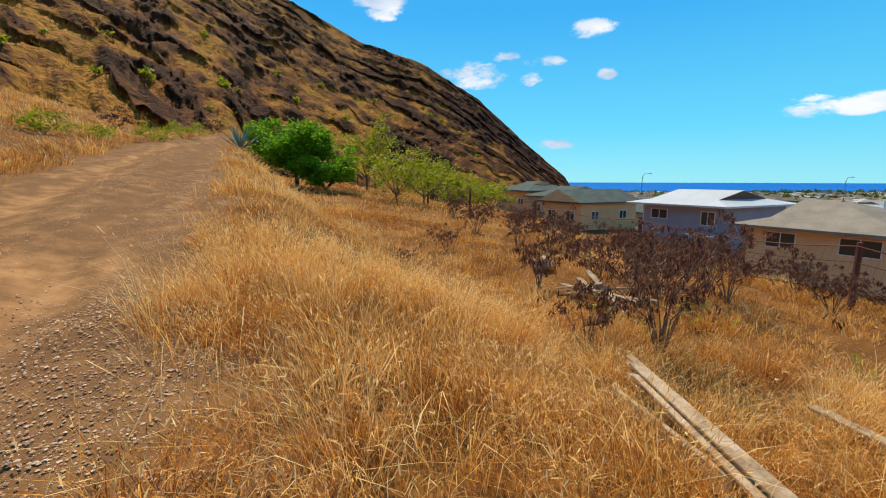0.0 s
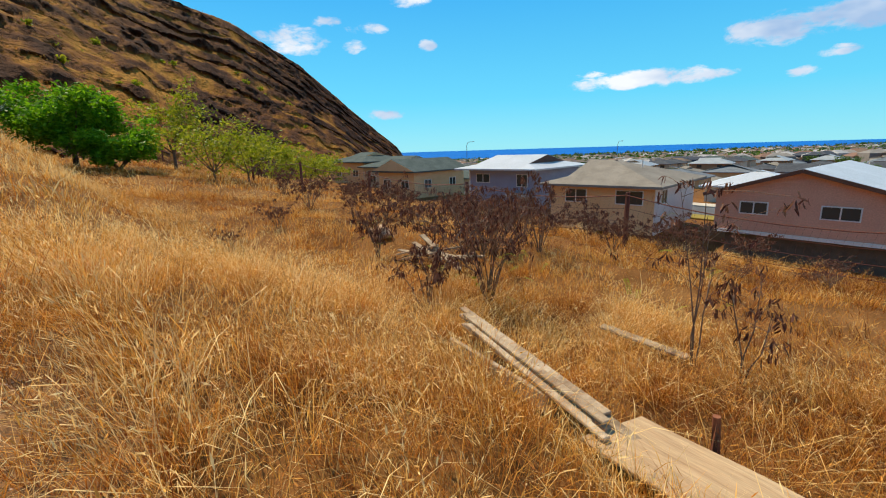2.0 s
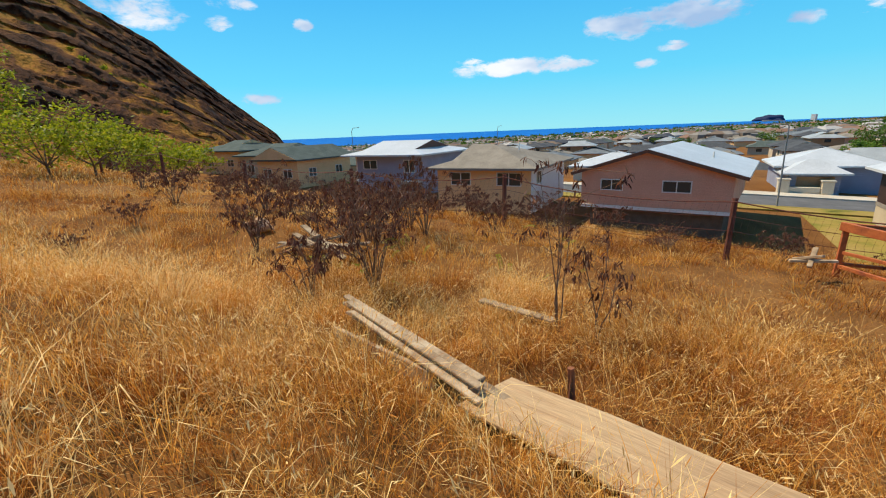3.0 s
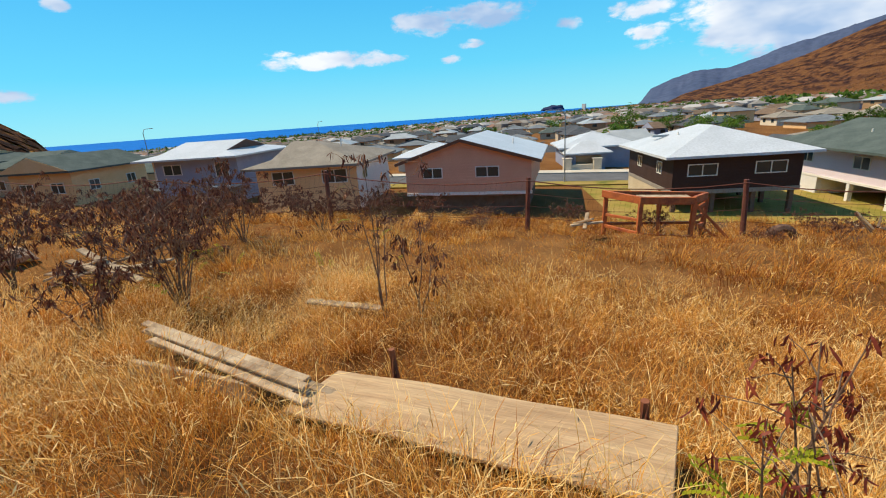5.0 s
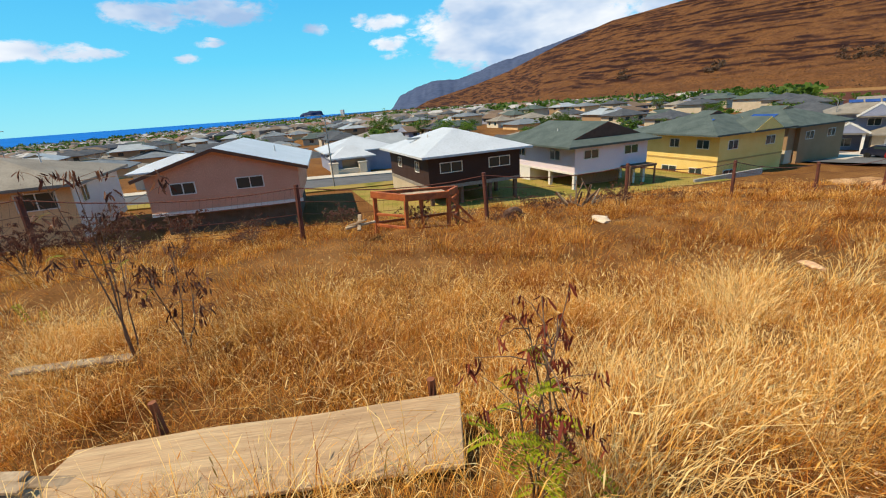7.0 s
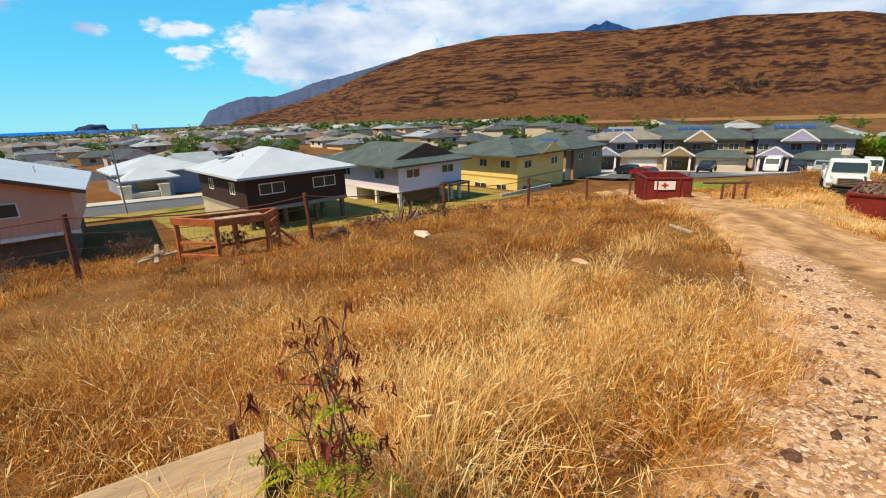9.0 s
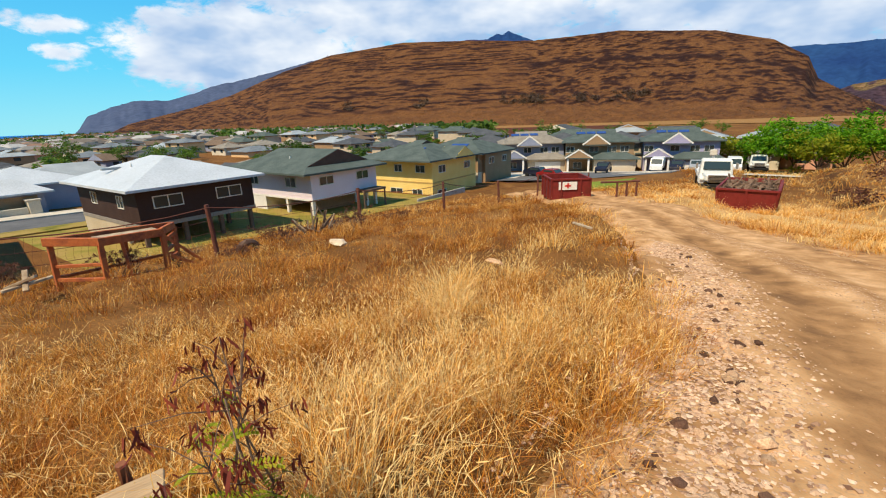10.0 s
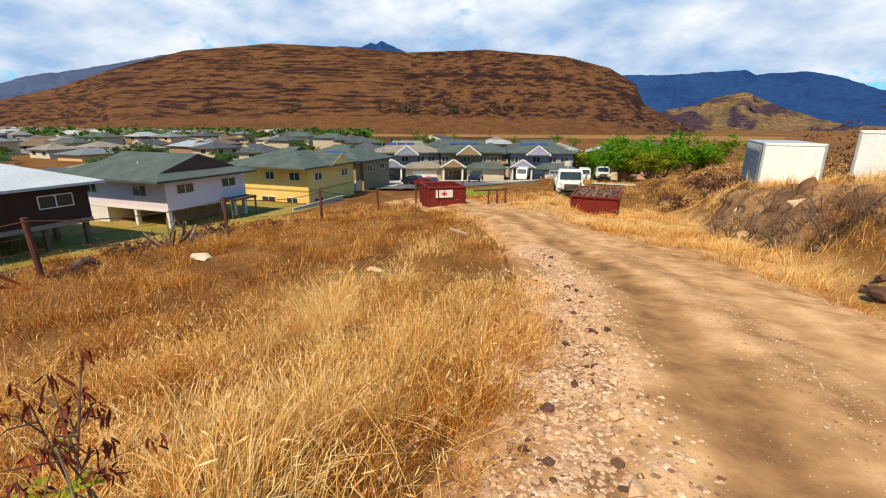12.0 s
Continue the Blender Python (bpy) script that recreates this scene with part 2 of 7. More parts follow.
def ground_z(x, y):
    """Height of the ground, metres, at (x, y): road bench, bank, field, house plots, plain."""
    x, y = np.asarray(x, float), np.asarray(y, float)
    u, v = uv_of(x, y)
    r = np.hypot(x, y)
    uc = np.clip(u, -45, 37)
    road = -0.125 * uc
    low = -0.95 - 0.06 * np.clip(u, -45, 40) + np.interp(v, [-5, 6, 9, 15], [1.0, 0, -.28, -1.2])
    near = road + (low - road) * ease((v - .4) / 3.2)
    up = np.maximum(0, -v - 4.2)
    near = near + (0.28 * ease((4 - u) / 8) + 0.10 * ease((u - 2) / 8)) * np.minimum(up, 40)
    near = near + 1.7 * ease((-v - 4.0) / 2.2) * ease((u - 3) / 7) * (1 - .7 * ease((u - 26) / 7))
    near = near - .8 * ease((u - 31) / 6)
    near = near - .55 * ease((u - 16) / 8) * ease((v - 1) / 3)
    plot = -5.5 - 0.035 * np.clip(u, -60, 60)
    z = near + (plot - near) * ease((v - 14.5) / 13)
    az = np.degrees(np.arctan2(x, y))
    coast = np.interp(r, [0, 60, 90, 200, 500, 900, 1500, 1900, 5000], [-5.5, -5.8, -6.8, -11.5, -17.5, -22.5, -27.6, -33, -60])
    shore = shore_r(az)
    coast = coast + (np.interp(r * 1530 / shore, [0, 60, 90, 200, 500, 900, 1500, 1900, 5000], [-5.5, -5.8, -6.8, -11.5, -17.5, -22.5, -27.6, -33, -60]) - coast) * ease((r - 150) / 250)
    inland = -7.2 - 1.4 * ease((r - 55) / 40) - 0.003 * np.clip(r - 60, 0, 500)
    far = coast + (inland - coast) * ease((az - 70) / 25)
    out = z + (far - z) * ease((r - 45) / 45) * ease((v - 6) / 12 + (u - 25) / 25)
    off = ease((np.abs(v - road_centre(u)) - 2.1) / 1.0)
    bumps = (fbm(x * .9, y * .9, 3) - .5) * .36 + (fbm(x * .28, y * .28, 13) - .5) * .3
    cut = ease((-v - 4.0) / 1.5) * ease((7.5 + v) / 1.5) * ease((u - 4) / 5)
    bumps = bumps + cut * (fbm(x * 1.6, y * 1.6, 23) - .5) * 1.1
    return out + off * bumps * ease((40 - r) / 20)


def mesh_of(name, verts, faces, material=None, smooth=False):
    me = bpy.data.meshes.new(name)
    me.from_pydata([tuple(v) for v in verts], [], [tuple(f) for f in faces])
    if smooth:
        me.shade_smooth()
    if material:
        me.materials.append(material)
    return me


def part(name, bm, material, parent, label=""):
    """Links a bmesh as one mesh object under a thing or a part."""
    me = bpy.data.meshes.new(name)
    bm.to_mesh(me)
    bm.free()
    me.materials.append(material)
    ob = new(name, me)
    ob.parent = parent
    return tagged(ob, label=label)


def box(bm, x0, x1, y0, y1, z0, z1, bevel=0.0):
    """A box between two corners, its edges bevelled."""
    made = bmesh.ops.create_cube(bm, size=1.0)
    bmesh.ops.transform(bm, verts=made["verts"], matrix=Matrix.LocRotScale(((x0 + x1) / 2, (y0 + y1) / 2, (z0 + z1) / 2), None, (x1 - x0, y1 - y0, z1 - z0)))
    if bevel:
        edges = list({e for v in made["verts"] for e in v.link_edges})
        bmesh.ops.bevel(bm, geom=edges, offset=bevel, segments=1, affect="EDGES")
    return bm


def beam(bm, a, b, wide, high, bevel=0.0):
    """A squared timber from a to b."""
    a, b = Vector(a), Vector(b)
    made = bmesh.ops.create_cube(bm, size=1.0)
    q = (b - a).to_track_quat("X", "Z")
    bmesh.ops.transform(bm, verts=made["verts"], matrix=Matrix.LocRotScale((a + b) / 2, q, ((b - a).length, wide, high)))
    if bevel:
        edges = list({e for v in made["verts"] for e in v.link_edges})
        bmesh.ops.bevel(bm, geom=edges, offset=bevel, segments=1, affect="EDGES")
    return bm


def tube(bm, points, radii, sides=6):
    """A tapering round stem through points."""
    rings = []
    for i, p in enumerate(points):
        p = Vector(p)
        d = (Vector(points[min(i + 1, len(points) - 1)]) - Vector(points[max(i - 1, 0)])).normalized()
        q = d.to_track_quat("Z", "Y")
        rings.append([bm.verts.new(p + q @ Vector((radii[i] * math.cos(2 * math.pi * k / sides), radii[i] * math.sin(2 * math.pi * k / sides), 0))) for k in range(sides)])
    for a, b in zip(rings, rings[1:]):
        for k in range(sides):
            bm.faces.new((a[k], a[(k + 1) % sides], b[(k + 1) % sides], b[k]))
    bm.faces.new(rings[-1])
    bm.faces.new(rings[0][::-1])
    return bm


def empty(name, m, label, category, group=""):
    ob = new(name)
    ob.matrix_world = m
    ob.empty_display_size = 0.2
    return tagged(ob, label=label, category=category, group=group)


# ---------------------------------------------------------------- ground sheet
RINGS, SPOKES = 230, 300
rr = 0.35 * (5000 / 0.35) ** (np.arange(RINGS) / (RINGS - 1))
aa = 2 * np.pi * np.arange(SPOKES) / SPOKES
gx, gy = (rr[:, None] * np.sin(aa)).ravel(), (rr[:, None] * np.cos(aa)).ravel()
gz = ground_z(gx, gy)
gu, gv = uv_of(gx, gy)
gz = gz - .16 * (1 - ease((np.abs(gv - road_centre(gu)) - 2.3) / .7)) * ((gu > -44) & (gu < 44))
gv_ = np.stack([gx, gy, gz], 1)
faces = []
for i in range(RINGS - 1):
    for j in range(SPOKES):
        k = (j + 1) % SPOKES
        faces.append((i * SPOKES + j, i * SPOKES + k, (i + 1) * SPOKES + k, (i + 1) * SPOKES + j))
faces.append(tuple(range(SPOKES - 1, -1, -1)))
faces = [f[::-1] for f in faces]
ground = new("ground", mesh_of("ground", gv_, faces, M_SOIL, True))
# bare dusty earth and trodden straw above the track
dust = .28 + .5 * (fbm(gx * 1.6, gy * 1.6, 77) - .5) + .55 * (fbm(gx * .5, gy * .5, 78) * .5 + .6) * ease((-gv - 2.4 + road_centre(gu) + 2) / .8) * ease((gu - 6) / 5) * ease((46 - gu) / 8)
dust = dust - .75 * ease((-gv - 4.5) / .5) * ease((6.6 + gv) / .6) * ease((gu - 8) / 4) * np.clip(fbm(gx * .8, gy * .8, 79) * 2 - .3, 0, 1)
ground.data.attributes.new("dust", "FLOAT", "POINT").data.foreach_set("value", np.clip(dust, 0, 1).astype(np.float32))
tagged(ground, "dry brown soil sloping down to the plain", "ground", kind="structure")

# ---------------------------------------------------------------- dirt road
def road_lumps(u, v):
    """Unevenness of the track's surface, metres."""
    return (fbm(u * 2.2, v * 2.2, 5) - .5) * .06 + (fbm(u * 6, v * 6, 6) - .5) * .035


us = np.arange(-45, 45, .13)
cs = np.linspace(-1, 1, 61)
U, C = np.meshgrid(us, cs, indexing="ij")
slope = road_centre(U + .5) - road_centre(U - .5)
nx, ny = -slope / np.hypot(1, slope), 1 / np.hypot(1, slope)
W = 2.85 + (fbm(U * .8, 5 + np.sign(C), 8) - .5)
uu, vv = U + nx * C * W, road_centre(U) + ny * C * W
rx_, ry_ = xy_of(uu, vv)
back = ease((.5 - U) / 4)                 # the stretch that climbs to the hill has two clear wheel tracks
side = C * W
rut = -.05 * np.exp(-((np.abs(C) - .29) / .10) ** 2) + .03 * np.exp(-(C / .14) ** 2) - .03 * back * np.exp(-((np.abs(side) - .85) / .3) ** 2)
lumps = road_lumps(uu, vv)
rz_ = ground_z(rx_, ry_) + .02 - .16 * np.abs(C) ** 8 + rut + lumps
ahead = ease((U - 1) / 3)
tracks = .5 * np.exp(-((side - .75) / .4) ** 2) - .45 * np.exp(-((side - 1.45) / .22) ** 2) + .35 * np.exp(-((side + .25) / .3) ** 2) - .3 * np.exp(-((side + .95) / .35) ** 2) - .25 * np.exp(-((side - .25) / .16) ** 2)
wear = .42 - 2.0 * rut + .45 * tracks * ahead + .5 * (fbm(uu * .5, vv * 1.8, 15) - .5) + .45 * (fbm(uu * 1.2, vv * 5, 16) - .5)
wear = wear + back * (.62 - .35 * np.exp(-((side + .85) / .4) ** 2) - .45 * np.exp(-((side - .7) / .45) ** 2) * ease((U + 9) / 5) + .25 * ease((np.abs(side) - 1.6) / .5))
wear = wear + .8 * (fbm(uu * 7, vv * 7, 19) - .5) * ease((np.abs(C) - .35) / .2)
verts = np.stack([rx_.ravel(), ry_.ravel(), rz_.ravel()], 1)
wear = wear.ravel()
n = len(cs)
faces = [(i * n + j, (i + 1) * n + j, (i + 1) * n + j + 1, i * n + j + 1) for i in range(len(us) - 1) for j in range(n - 1)]
road = new("road", mesh_of("road", verts, faces, M_ROAD, True))
road.data.attributes.new("wear", "FLOAT", "POINT").data.foreach_set("value", np.clip(wear, 0, 1).astype(np.float32))
tagged(road, "unpaved dusty dirt track with worn wheel ruts", "dirt road", kind="structure")

# ---------------------------------------------------------------- hills

def hill(name, label, material, az0, az1, n_az, n_up, foot, crest, dist, strata, relief, seed, rock_share=.2, run=1.0, wob=3.4, cliff=None, tilt=None):
    """A hill seen from its foot: foot and crest are (azimuth, elevation) profiles, dist (near, far) metres. strata: (spacing, dip)."""
    az = np.linspace(az0, az1, n_az)
    s = np.linspace(0, 1.25, n_up)
    A, Sg = np.meshgrid(az, s, indexing="ij")
    el0 = np.interp(A, [p[0] for p in foot], [p[1] for p in foot])
    el1 = np.interp(A, [p[0] for p in crest], [p[1] for p in crest])
    near = np.interp(A, [p[0] for p in dist], [p[1] for p in dist])
    farr = np.interp(A, [p[0] for p in dist], [p[2] for p in dist])
    R = near + (farr - near) * Sg
    z0, z1 = 1.62 + near * np.tan(np.radians(el0)), 1.62 + farr * np.tan(np.radians(el1))
    fx, fy = near * np.sin(np.radians(A)), near * np.cos(np.radians(A))
    z0 = np.minimum(z0, ground_z(fx, fy) - 1.5)
    rise = np.where(Sg < 1, ease(Sg * .5 + .0) / ease(.5) * .35 + .65 * Sg, 1 - (Sg - 1) * 2.0)
    Z = z0 + (z1 - z0) * rise
    arc = np.radians(A) * (near + farr) * .5
    gap, dip = strata
    q = (Z + dip * arc + (fbm(arc / gap / 5, Z / gap / 4, seed) - .5) * gap * wob + (fbm(arc / gap * 1.2 / run, Z / gap, seed + 70) - .5) * gap * .9 / run) / gap
    if tilt:
        # ledges that run down along the slope, turning with it
        bend = np.where(A < -20, tilt[0], tilt[1]) * (A + 20)
        q = (Sg + bend + (fbm(A / 9, Sg * 5, seed) - .5) * .16 + (fbm(A / 2.2, Sg * 14, seed + 70) - .5) * .05) / tilt[2]
    band = np.floor(q)
    inband = q - band
    length = A / 3.6 if tilt else arc / gap / 1.6 / run
    strong = rnd(band, 0 * band, seed + 5) * .5 + 1.9 * (fbm(length, band * 7.3, seed + 9) - .42)
    if tilt:
        strong = strong + .2 * ease((A + 14) / 18) * ease((Sg - .15) / .3)
    ledge = np.clip(strong, 0, 1) * np.where(inband > .38, ease((1 - inband) / .12), 0)
    if tilt:
        q2 = q * 2.7 + (fbm(A / 3, Sg * 9, seed + 81) - .5) * 2.4
        lens = np.clip(2.6 * (fbm(A / 2.4, np.floor(q2) * 5.7, seed + 83) - .44), 0, 1)
        fine = lens * np.where(q2 - np.floor(q2) > .3, ease((1 - q2 + np.floor(q2)) / .2), 0)
    body = ease(Sg / .06) * ease((1.02 - Sg) / .05)
    rough = (fbm(arc / gap * .75 / run, q * 2.3, seed + 20, 5) - .5) * 1.3
    if cliff:
        a0, a1, at_s, thick = cliff
        face = np.exp(-((Sg - at_s - .05 * (fbm(arc / 60, 0 * arc, seed + 61) - .5)) / thick) ** 2) * ease((A - a0) / 6) * ease((a1 - A) / 4) * (.45 + fbm(arc / 25, Z / 6, seed + 62))
        ledge = np.maximum(ledge, face)
    lumps_ = fbm(arc / gap / 2.6, Sg * (farr - near) / gap / 2.6, seed + 24, 5) - .5
    if tilt:
        crags = fbm(np.radians(A) * R / 3.4, Sg * (farr - near) / 5.5, seed + 24, 5) - .5
        patch = fbm(A / 4.5, q * .45, seed + 44) - .45 + .13 * ease((A + 16) / 16) * ease((Sg - .12) / .25) - .3 * ease((.15 - Sg) / .1)
        blocks = np.abs(vnoise(A * 1.3, Sg * 34 + A * .4, seed + 91) - .5) + .5 * np.abs(vnoise(A * 3.1, Sg * 80 + A, seed + 92) - .5)
        rough = rough * .4 + (crags * 1.5 + (.35 - blocks) * .9) * np.clip(.5 + 2.0 * patch, .25, 1) + .3 * fine
    if name == "mesa":
        rough = rough + lumps_ * .5
    push = relief * (ledge * 1.0 + rough * 1.3) * body
    R2 = R - push * .9
    Z2 = Z + relief * .35 * (fbm(arc / gap * .7, R / gap * .7, seed + 30) - .5) * body * 2
    rock = np.clip(ledge * 1.5 + (rough - .08) * 3.2 + rock_share + .9 * (fbm(arc / gap / 5, Z / gap / 5, seed + 44) - .33) + .8 * (fbm(arc / gap / 14, Z / gap / 9, seed + 47) - .48), 0, 1) * np.clip(body + .1, 0, 1)
    if tilt:
        rock = np.clip(.24 + ledge * .85 + .5 * fine + 1.3 * patch + 1.5 * crags + .5 * (blocks - .3), 0, 1) * np.clip(body + .1, 0, 1)
    if name == "mesa":
        rock = np.clip(rock * .9 + .6 * lumps_ + .04, 0, 1)
        rock = rock * (1 - .85 * ease((.2 + .06 * fbm(A / 3, 0 * A, 5) - Sg) / .06)) 
    X, Y = R2 * np.sin(np.radians(A)), R2 * np.cos(np.radians(A))
    v = np.stack([X.ravel(), Y.ravel(), Z2.ravel()], 1)
    v = np.concatenate([v, np.stack([X[:, -1] * 1.1, Y[:, -1] * 1.1, np.full(n_az, -30.0)], 1)])
    ids = np.arange(n_az * n_up).reshape(n_az, n_up)
    f = np.stack([ids[:-1, :-1], ids[1:, :-1], ids[1:, 1:], ids[:-1, 1:]], -1).reshape(-1, 4)
    me = mesh_of(name, v, f.tolist(), material, True)
    att = me.attributes.new("rock", "FLOAT", "POINT")
    full = np.zeros(len(v), np.float32)
    full[:rock.size] = rock.ravel()
    att.data.foreach_set("value", full)
    ob = new(name, me)
    return tagged(ob, label, "hill", kind="structure")


hill("hill", "steep dry hillside with dark rock ledges and golden grass", M_HILL, -64, 17.5, 620, 190,
     [(-110, 3), (-42, 4.5), (-22, 4.0), (-11, 3.0), (3, 2.0), (10, .6), (17.5, -1.2)],
     [(-110, 20), (-60, 27), (-30, 23.5), (-16.5, 19.5), (-8.4, 15.9), (-1.2, 13.9), (6.1, 9.5), (9.6, 6.4), (13.9, 2.6), (16.6, .4), (17.5, -1)],
     [(-110, 40, 200), (-42, 42, 200), (-22, 50, 210), (0, 75, 240), (17.5, 130, 280)], (3.7, .42), 3.6, 11, .02, tilt=(.0115, .0035, .085))
hill("mesa", "long flat-topped brown hill with level rock bands", M_MESA, 84, 176, 560, 150,
     [(84, -.6), (95, -.9), (110, -1.0), (130, -1.3), (150, -1.3), (176, -1.4)],
     [(84, -.4), (85.7, .4), (91.8, 1.9), (95.7, 3.1), (101.4, 5.5), (107, 7.3), (115.5, 8.55), (123, 8.55), (130.8, 8.15), (140.2, 8.5), (149.4, 7.6), (154.5, 6.2), (157.4, 4.4), (158.4, 2.4), (161, .8), (164.5, -.8), (176, -1.3)],
     [(84, 900, 1500), (100, 560, 1050), (130, 480, 900), (160, 520, 900), (176, 700, 1000)], (4.6, .0), 3.6, 31, .02, 1.8, 2.2, (126, 160, .66, .03))


def ridge(name, label, material, line, far, foot=-1.5, seed=1, wob=.25):
    """A far mountain: its skyline as (azimuth, elevation), a slope of gullies below it."""
    az = np.linspace(line[0][0], line[-1][0], 160)
    el = np.interp(az, [p[0] for p in line], [p[1] for p in line]) + (fbm(az * 1.3, 0 * az, seed) - .5) * wob
    v, n = [], 26
    for a, e in zip(az, el):
        for j in range(n):
            s = j / (n - 1)
            d = far * (.72 + .28 * s) + 160 * (float(fbm(a * 1.1, s * 1.4, seed + 4)) - .5) * math.sin(math.pi * s)
            z0, z1 = 1.62 + far * .72 * math.tan(radians(foot)), 1.62 + far * math.tan(radians(e))
            v.append((d * math.sin(radians(a)), d * math.cos(radians(a)), z0 + (z1 - z0) * (.35 * s + .65 * s * s)))
    f = [(i * n + j, (i + 1) * n + j, (i + 1) * n + j + 1, i * n + j + 1) for i in range(len(az) - 1) for j in range(n - 1)]
    return tagged(new(name, mesh_of(name, v, f, material, True)), label, "mountain", kind="structure")


ridge("backdrop_1", "hazy violet headland by the sea", M_FAR_HAZED, [(80.8, -.6), (81.5, 0.0), (82.4, 1.2), (83.7, 1.8), (86.5, 2.6), (89.8, 2.65), (94.4, 4.15), (99.9, 5.4), (106, 7.0)], 3900, -.6, 3)
ridge("backdrop_2", "jagged haze-blue mountain peak behind the flat hill", M_FARBLUE_HAZED, [(120, 7.5), (122.9, 8.6), (125.5, 8.6), (126.6, 9.1), (127.2, 8.9), (127.9, 9.35), (128.6, 9.0), (130.5, 8.3), (133, 7)], 3800, -1, 5, .15)
ridge("backdrop_3", "dark haze-blue cloud-topped mountain range", M_FARBLUE_HAZED, [(150, 5.5), (156.4, 5.4), (161.5, 5.3), (167.7, 5.45), (168.7, 4.95), (172.3, 5.05), (175.7, 4.3), (178.2, 3.1), (184, 3.4), (195, 2)], 4300, -1, 7)
hill("backdrop_4", "low brown and green foothill", mat("foothill", [(.16, .095, .045), (.12, .085, .035), (.085, .05, .045), (.05, .03, .04)], 1, .01, 8, .4, attr="rock", spread=.6), 157, 190, 200, 60,
     [(150, -2), (200, -2)], [(157, .3), (159.3, 1.05), (160.6, 1.5), (162.6, 2.05), (163.4, 2.1), (165.2, 2.75), (166.6, 3.1), (168, 3.25), (169.3, 2.7), (170.6, 2.1), (172.0, 1.45), (174.4, .55), (177, -.1), (190, -.4)],
     [(150, 1150, 1900), (200, 1150, 1900)], (40.0, .05), 42.0, 9, .15)

sea_v = [(5000 * math.sin(radians(a)) * k, 5000 * math.cos(radians(a)) * k, -28) for k in (.2, .985) for a in range(0, 112, 4)]
sea_n = len(range(0, 112, 4))
water = new("water", mesh_of("water", sea_v, [(i, i + 1, sea_n + i + 1, sea_n + i) for i in range(sea_n - 1)], M_SEA))
tagged(water, "deep blue open sea under a clear horizon", "sea", kind="structure")

# ---------------------------------------------------------------- houses
M_GLASS = glass("window_glass")
M_FRAME = mat("window_frame_white", [(.62, .60, .56), (.72, .70, .66)], .5, 3, 10, .02)
M_TRIM = mat("trim_white", [(.66, .63, .58), (.74, .71, .67)], .6, 2, 12, .05)
M_CONC = mat("concrete", [(.34, .31, .27), (.46, .43, .38)], .9, 1.5, 14, .2)
M_DARKTRIM = mat("fascia_brown", [(.10, .045, .03), (.14, .07, .045)], .7, 2, 10, .1)
M_POST = mat("timber_post", [(.12, .08, .06), (.19, .13, .09)], .85, 3, 14, .2)
M_PV = mat("solar_cells", [(.06, .10, .30), (.10, .16, .40)], .15, 1, 6, 0, metal=.6)


def siding(name, a, b):
    """Painted lap siding: shallow level boards."""
    m = mat(name, [a, b], .75, .7, 20, 0)
    n, l = m.node_tree.nodes, m.node_tree.links
    pos = n.new("ShaderNodeTexCoord")
    w = n.new("ShaderNodeTexWave")
    w.wave_type, w.bands_direction, w.wave_profile = "BANDS", "Z", "SAW"
    w.inputs["Scale"].default_value = 1.55
    l.new(pos.outputs["Object"], w.inputs["Vector"])
    b_ = n.new("ShaderNodeBump")
    b_.inputs["Strength"].default_value, b_.inputs["Distance"].default_value = .6, .02
    l.new(w.outputs["Fac"], b_.inputs["Height"])
    l.new(b_.outputs[0], n["Principled BSDF"].inputs["Normal"])
    return m


def shingles(name, a, b):
    m = mat(name, [a, b], .9, .8, 22, .3, spread=.22)
    return m


R_WHITE = mat("roof_white_metal", [(.46, .48, .50), (.56, .58, .61)], .45, .4, 20, .05)
R_GREY = shingles("roof_grey_brown", (.20, .175, .145), (.28, .25, .21))
R_GREEN = shingles("roof_green_grey", (.066, .086, .080), (.105, .128, .12))
R_BLUEGREY = shingles("roof_blue_grey", (.13, .15, .17), (.20, .22, .24))
R_BROWN = shingles("roof_brown", (.13, .09, .065), (.20, .14, .10))
R_DARK = shingles("roof_charcoal", (.06, .065, .075), (.10, .105, .115))
R_LIGHT = mat("roof_pale_metal", [(.28, .30, .31), (.38, .40, .41)], .5, .4, 20, .05)
W_PINK = siding("wall_pink_tan", (.60, .31, .21), (.66, .36, .25))
W_TAN = siding("wall_tan", (.66, .42, .21), (.72, .48, .26))
W_DARK = siding("wall_dark_brown", (.038, .018, .015), (.052, .027, .023))
W_MAUVE = siding("wall_mauve", (.70, .60, .66), (.76, .66, .72))
W_VIOLET = siding("wall_violet_blue", (.34, .32, .48), (.40, .37, .54))
W_WHITE = siding("wall_white", (.66, .64, .62), (.74, .72, .70))
W_YELLOW = siding("wall_yellow", (.76, .53, .15), (.82, .61, .22))
W_OCHRE = siding("wall_ochre", (.46, .29, .09), (.52, .34, .12))
W_BROWN = siding("wall_brown", (.30, .19, .10), (.36, .23, .13))
W_BLUE = siding("wall_blue_grey", (.24, .26, .36), (.30, .32, .42))
W_CREAM = siding("wall_cream", (.58, .50, .38), (.66, .58, .45))
W_BEIGE = siding("wall_beige", (.46, .37, .26), (.54, .45, .33))
# brown of walls below raised floors, darkened to hold the shade there
M_UNDER_SHADE = mat("under_floor_shade", [(.10, .08, .06), (.15, .12, .09)], .9, 2, 10, .1)


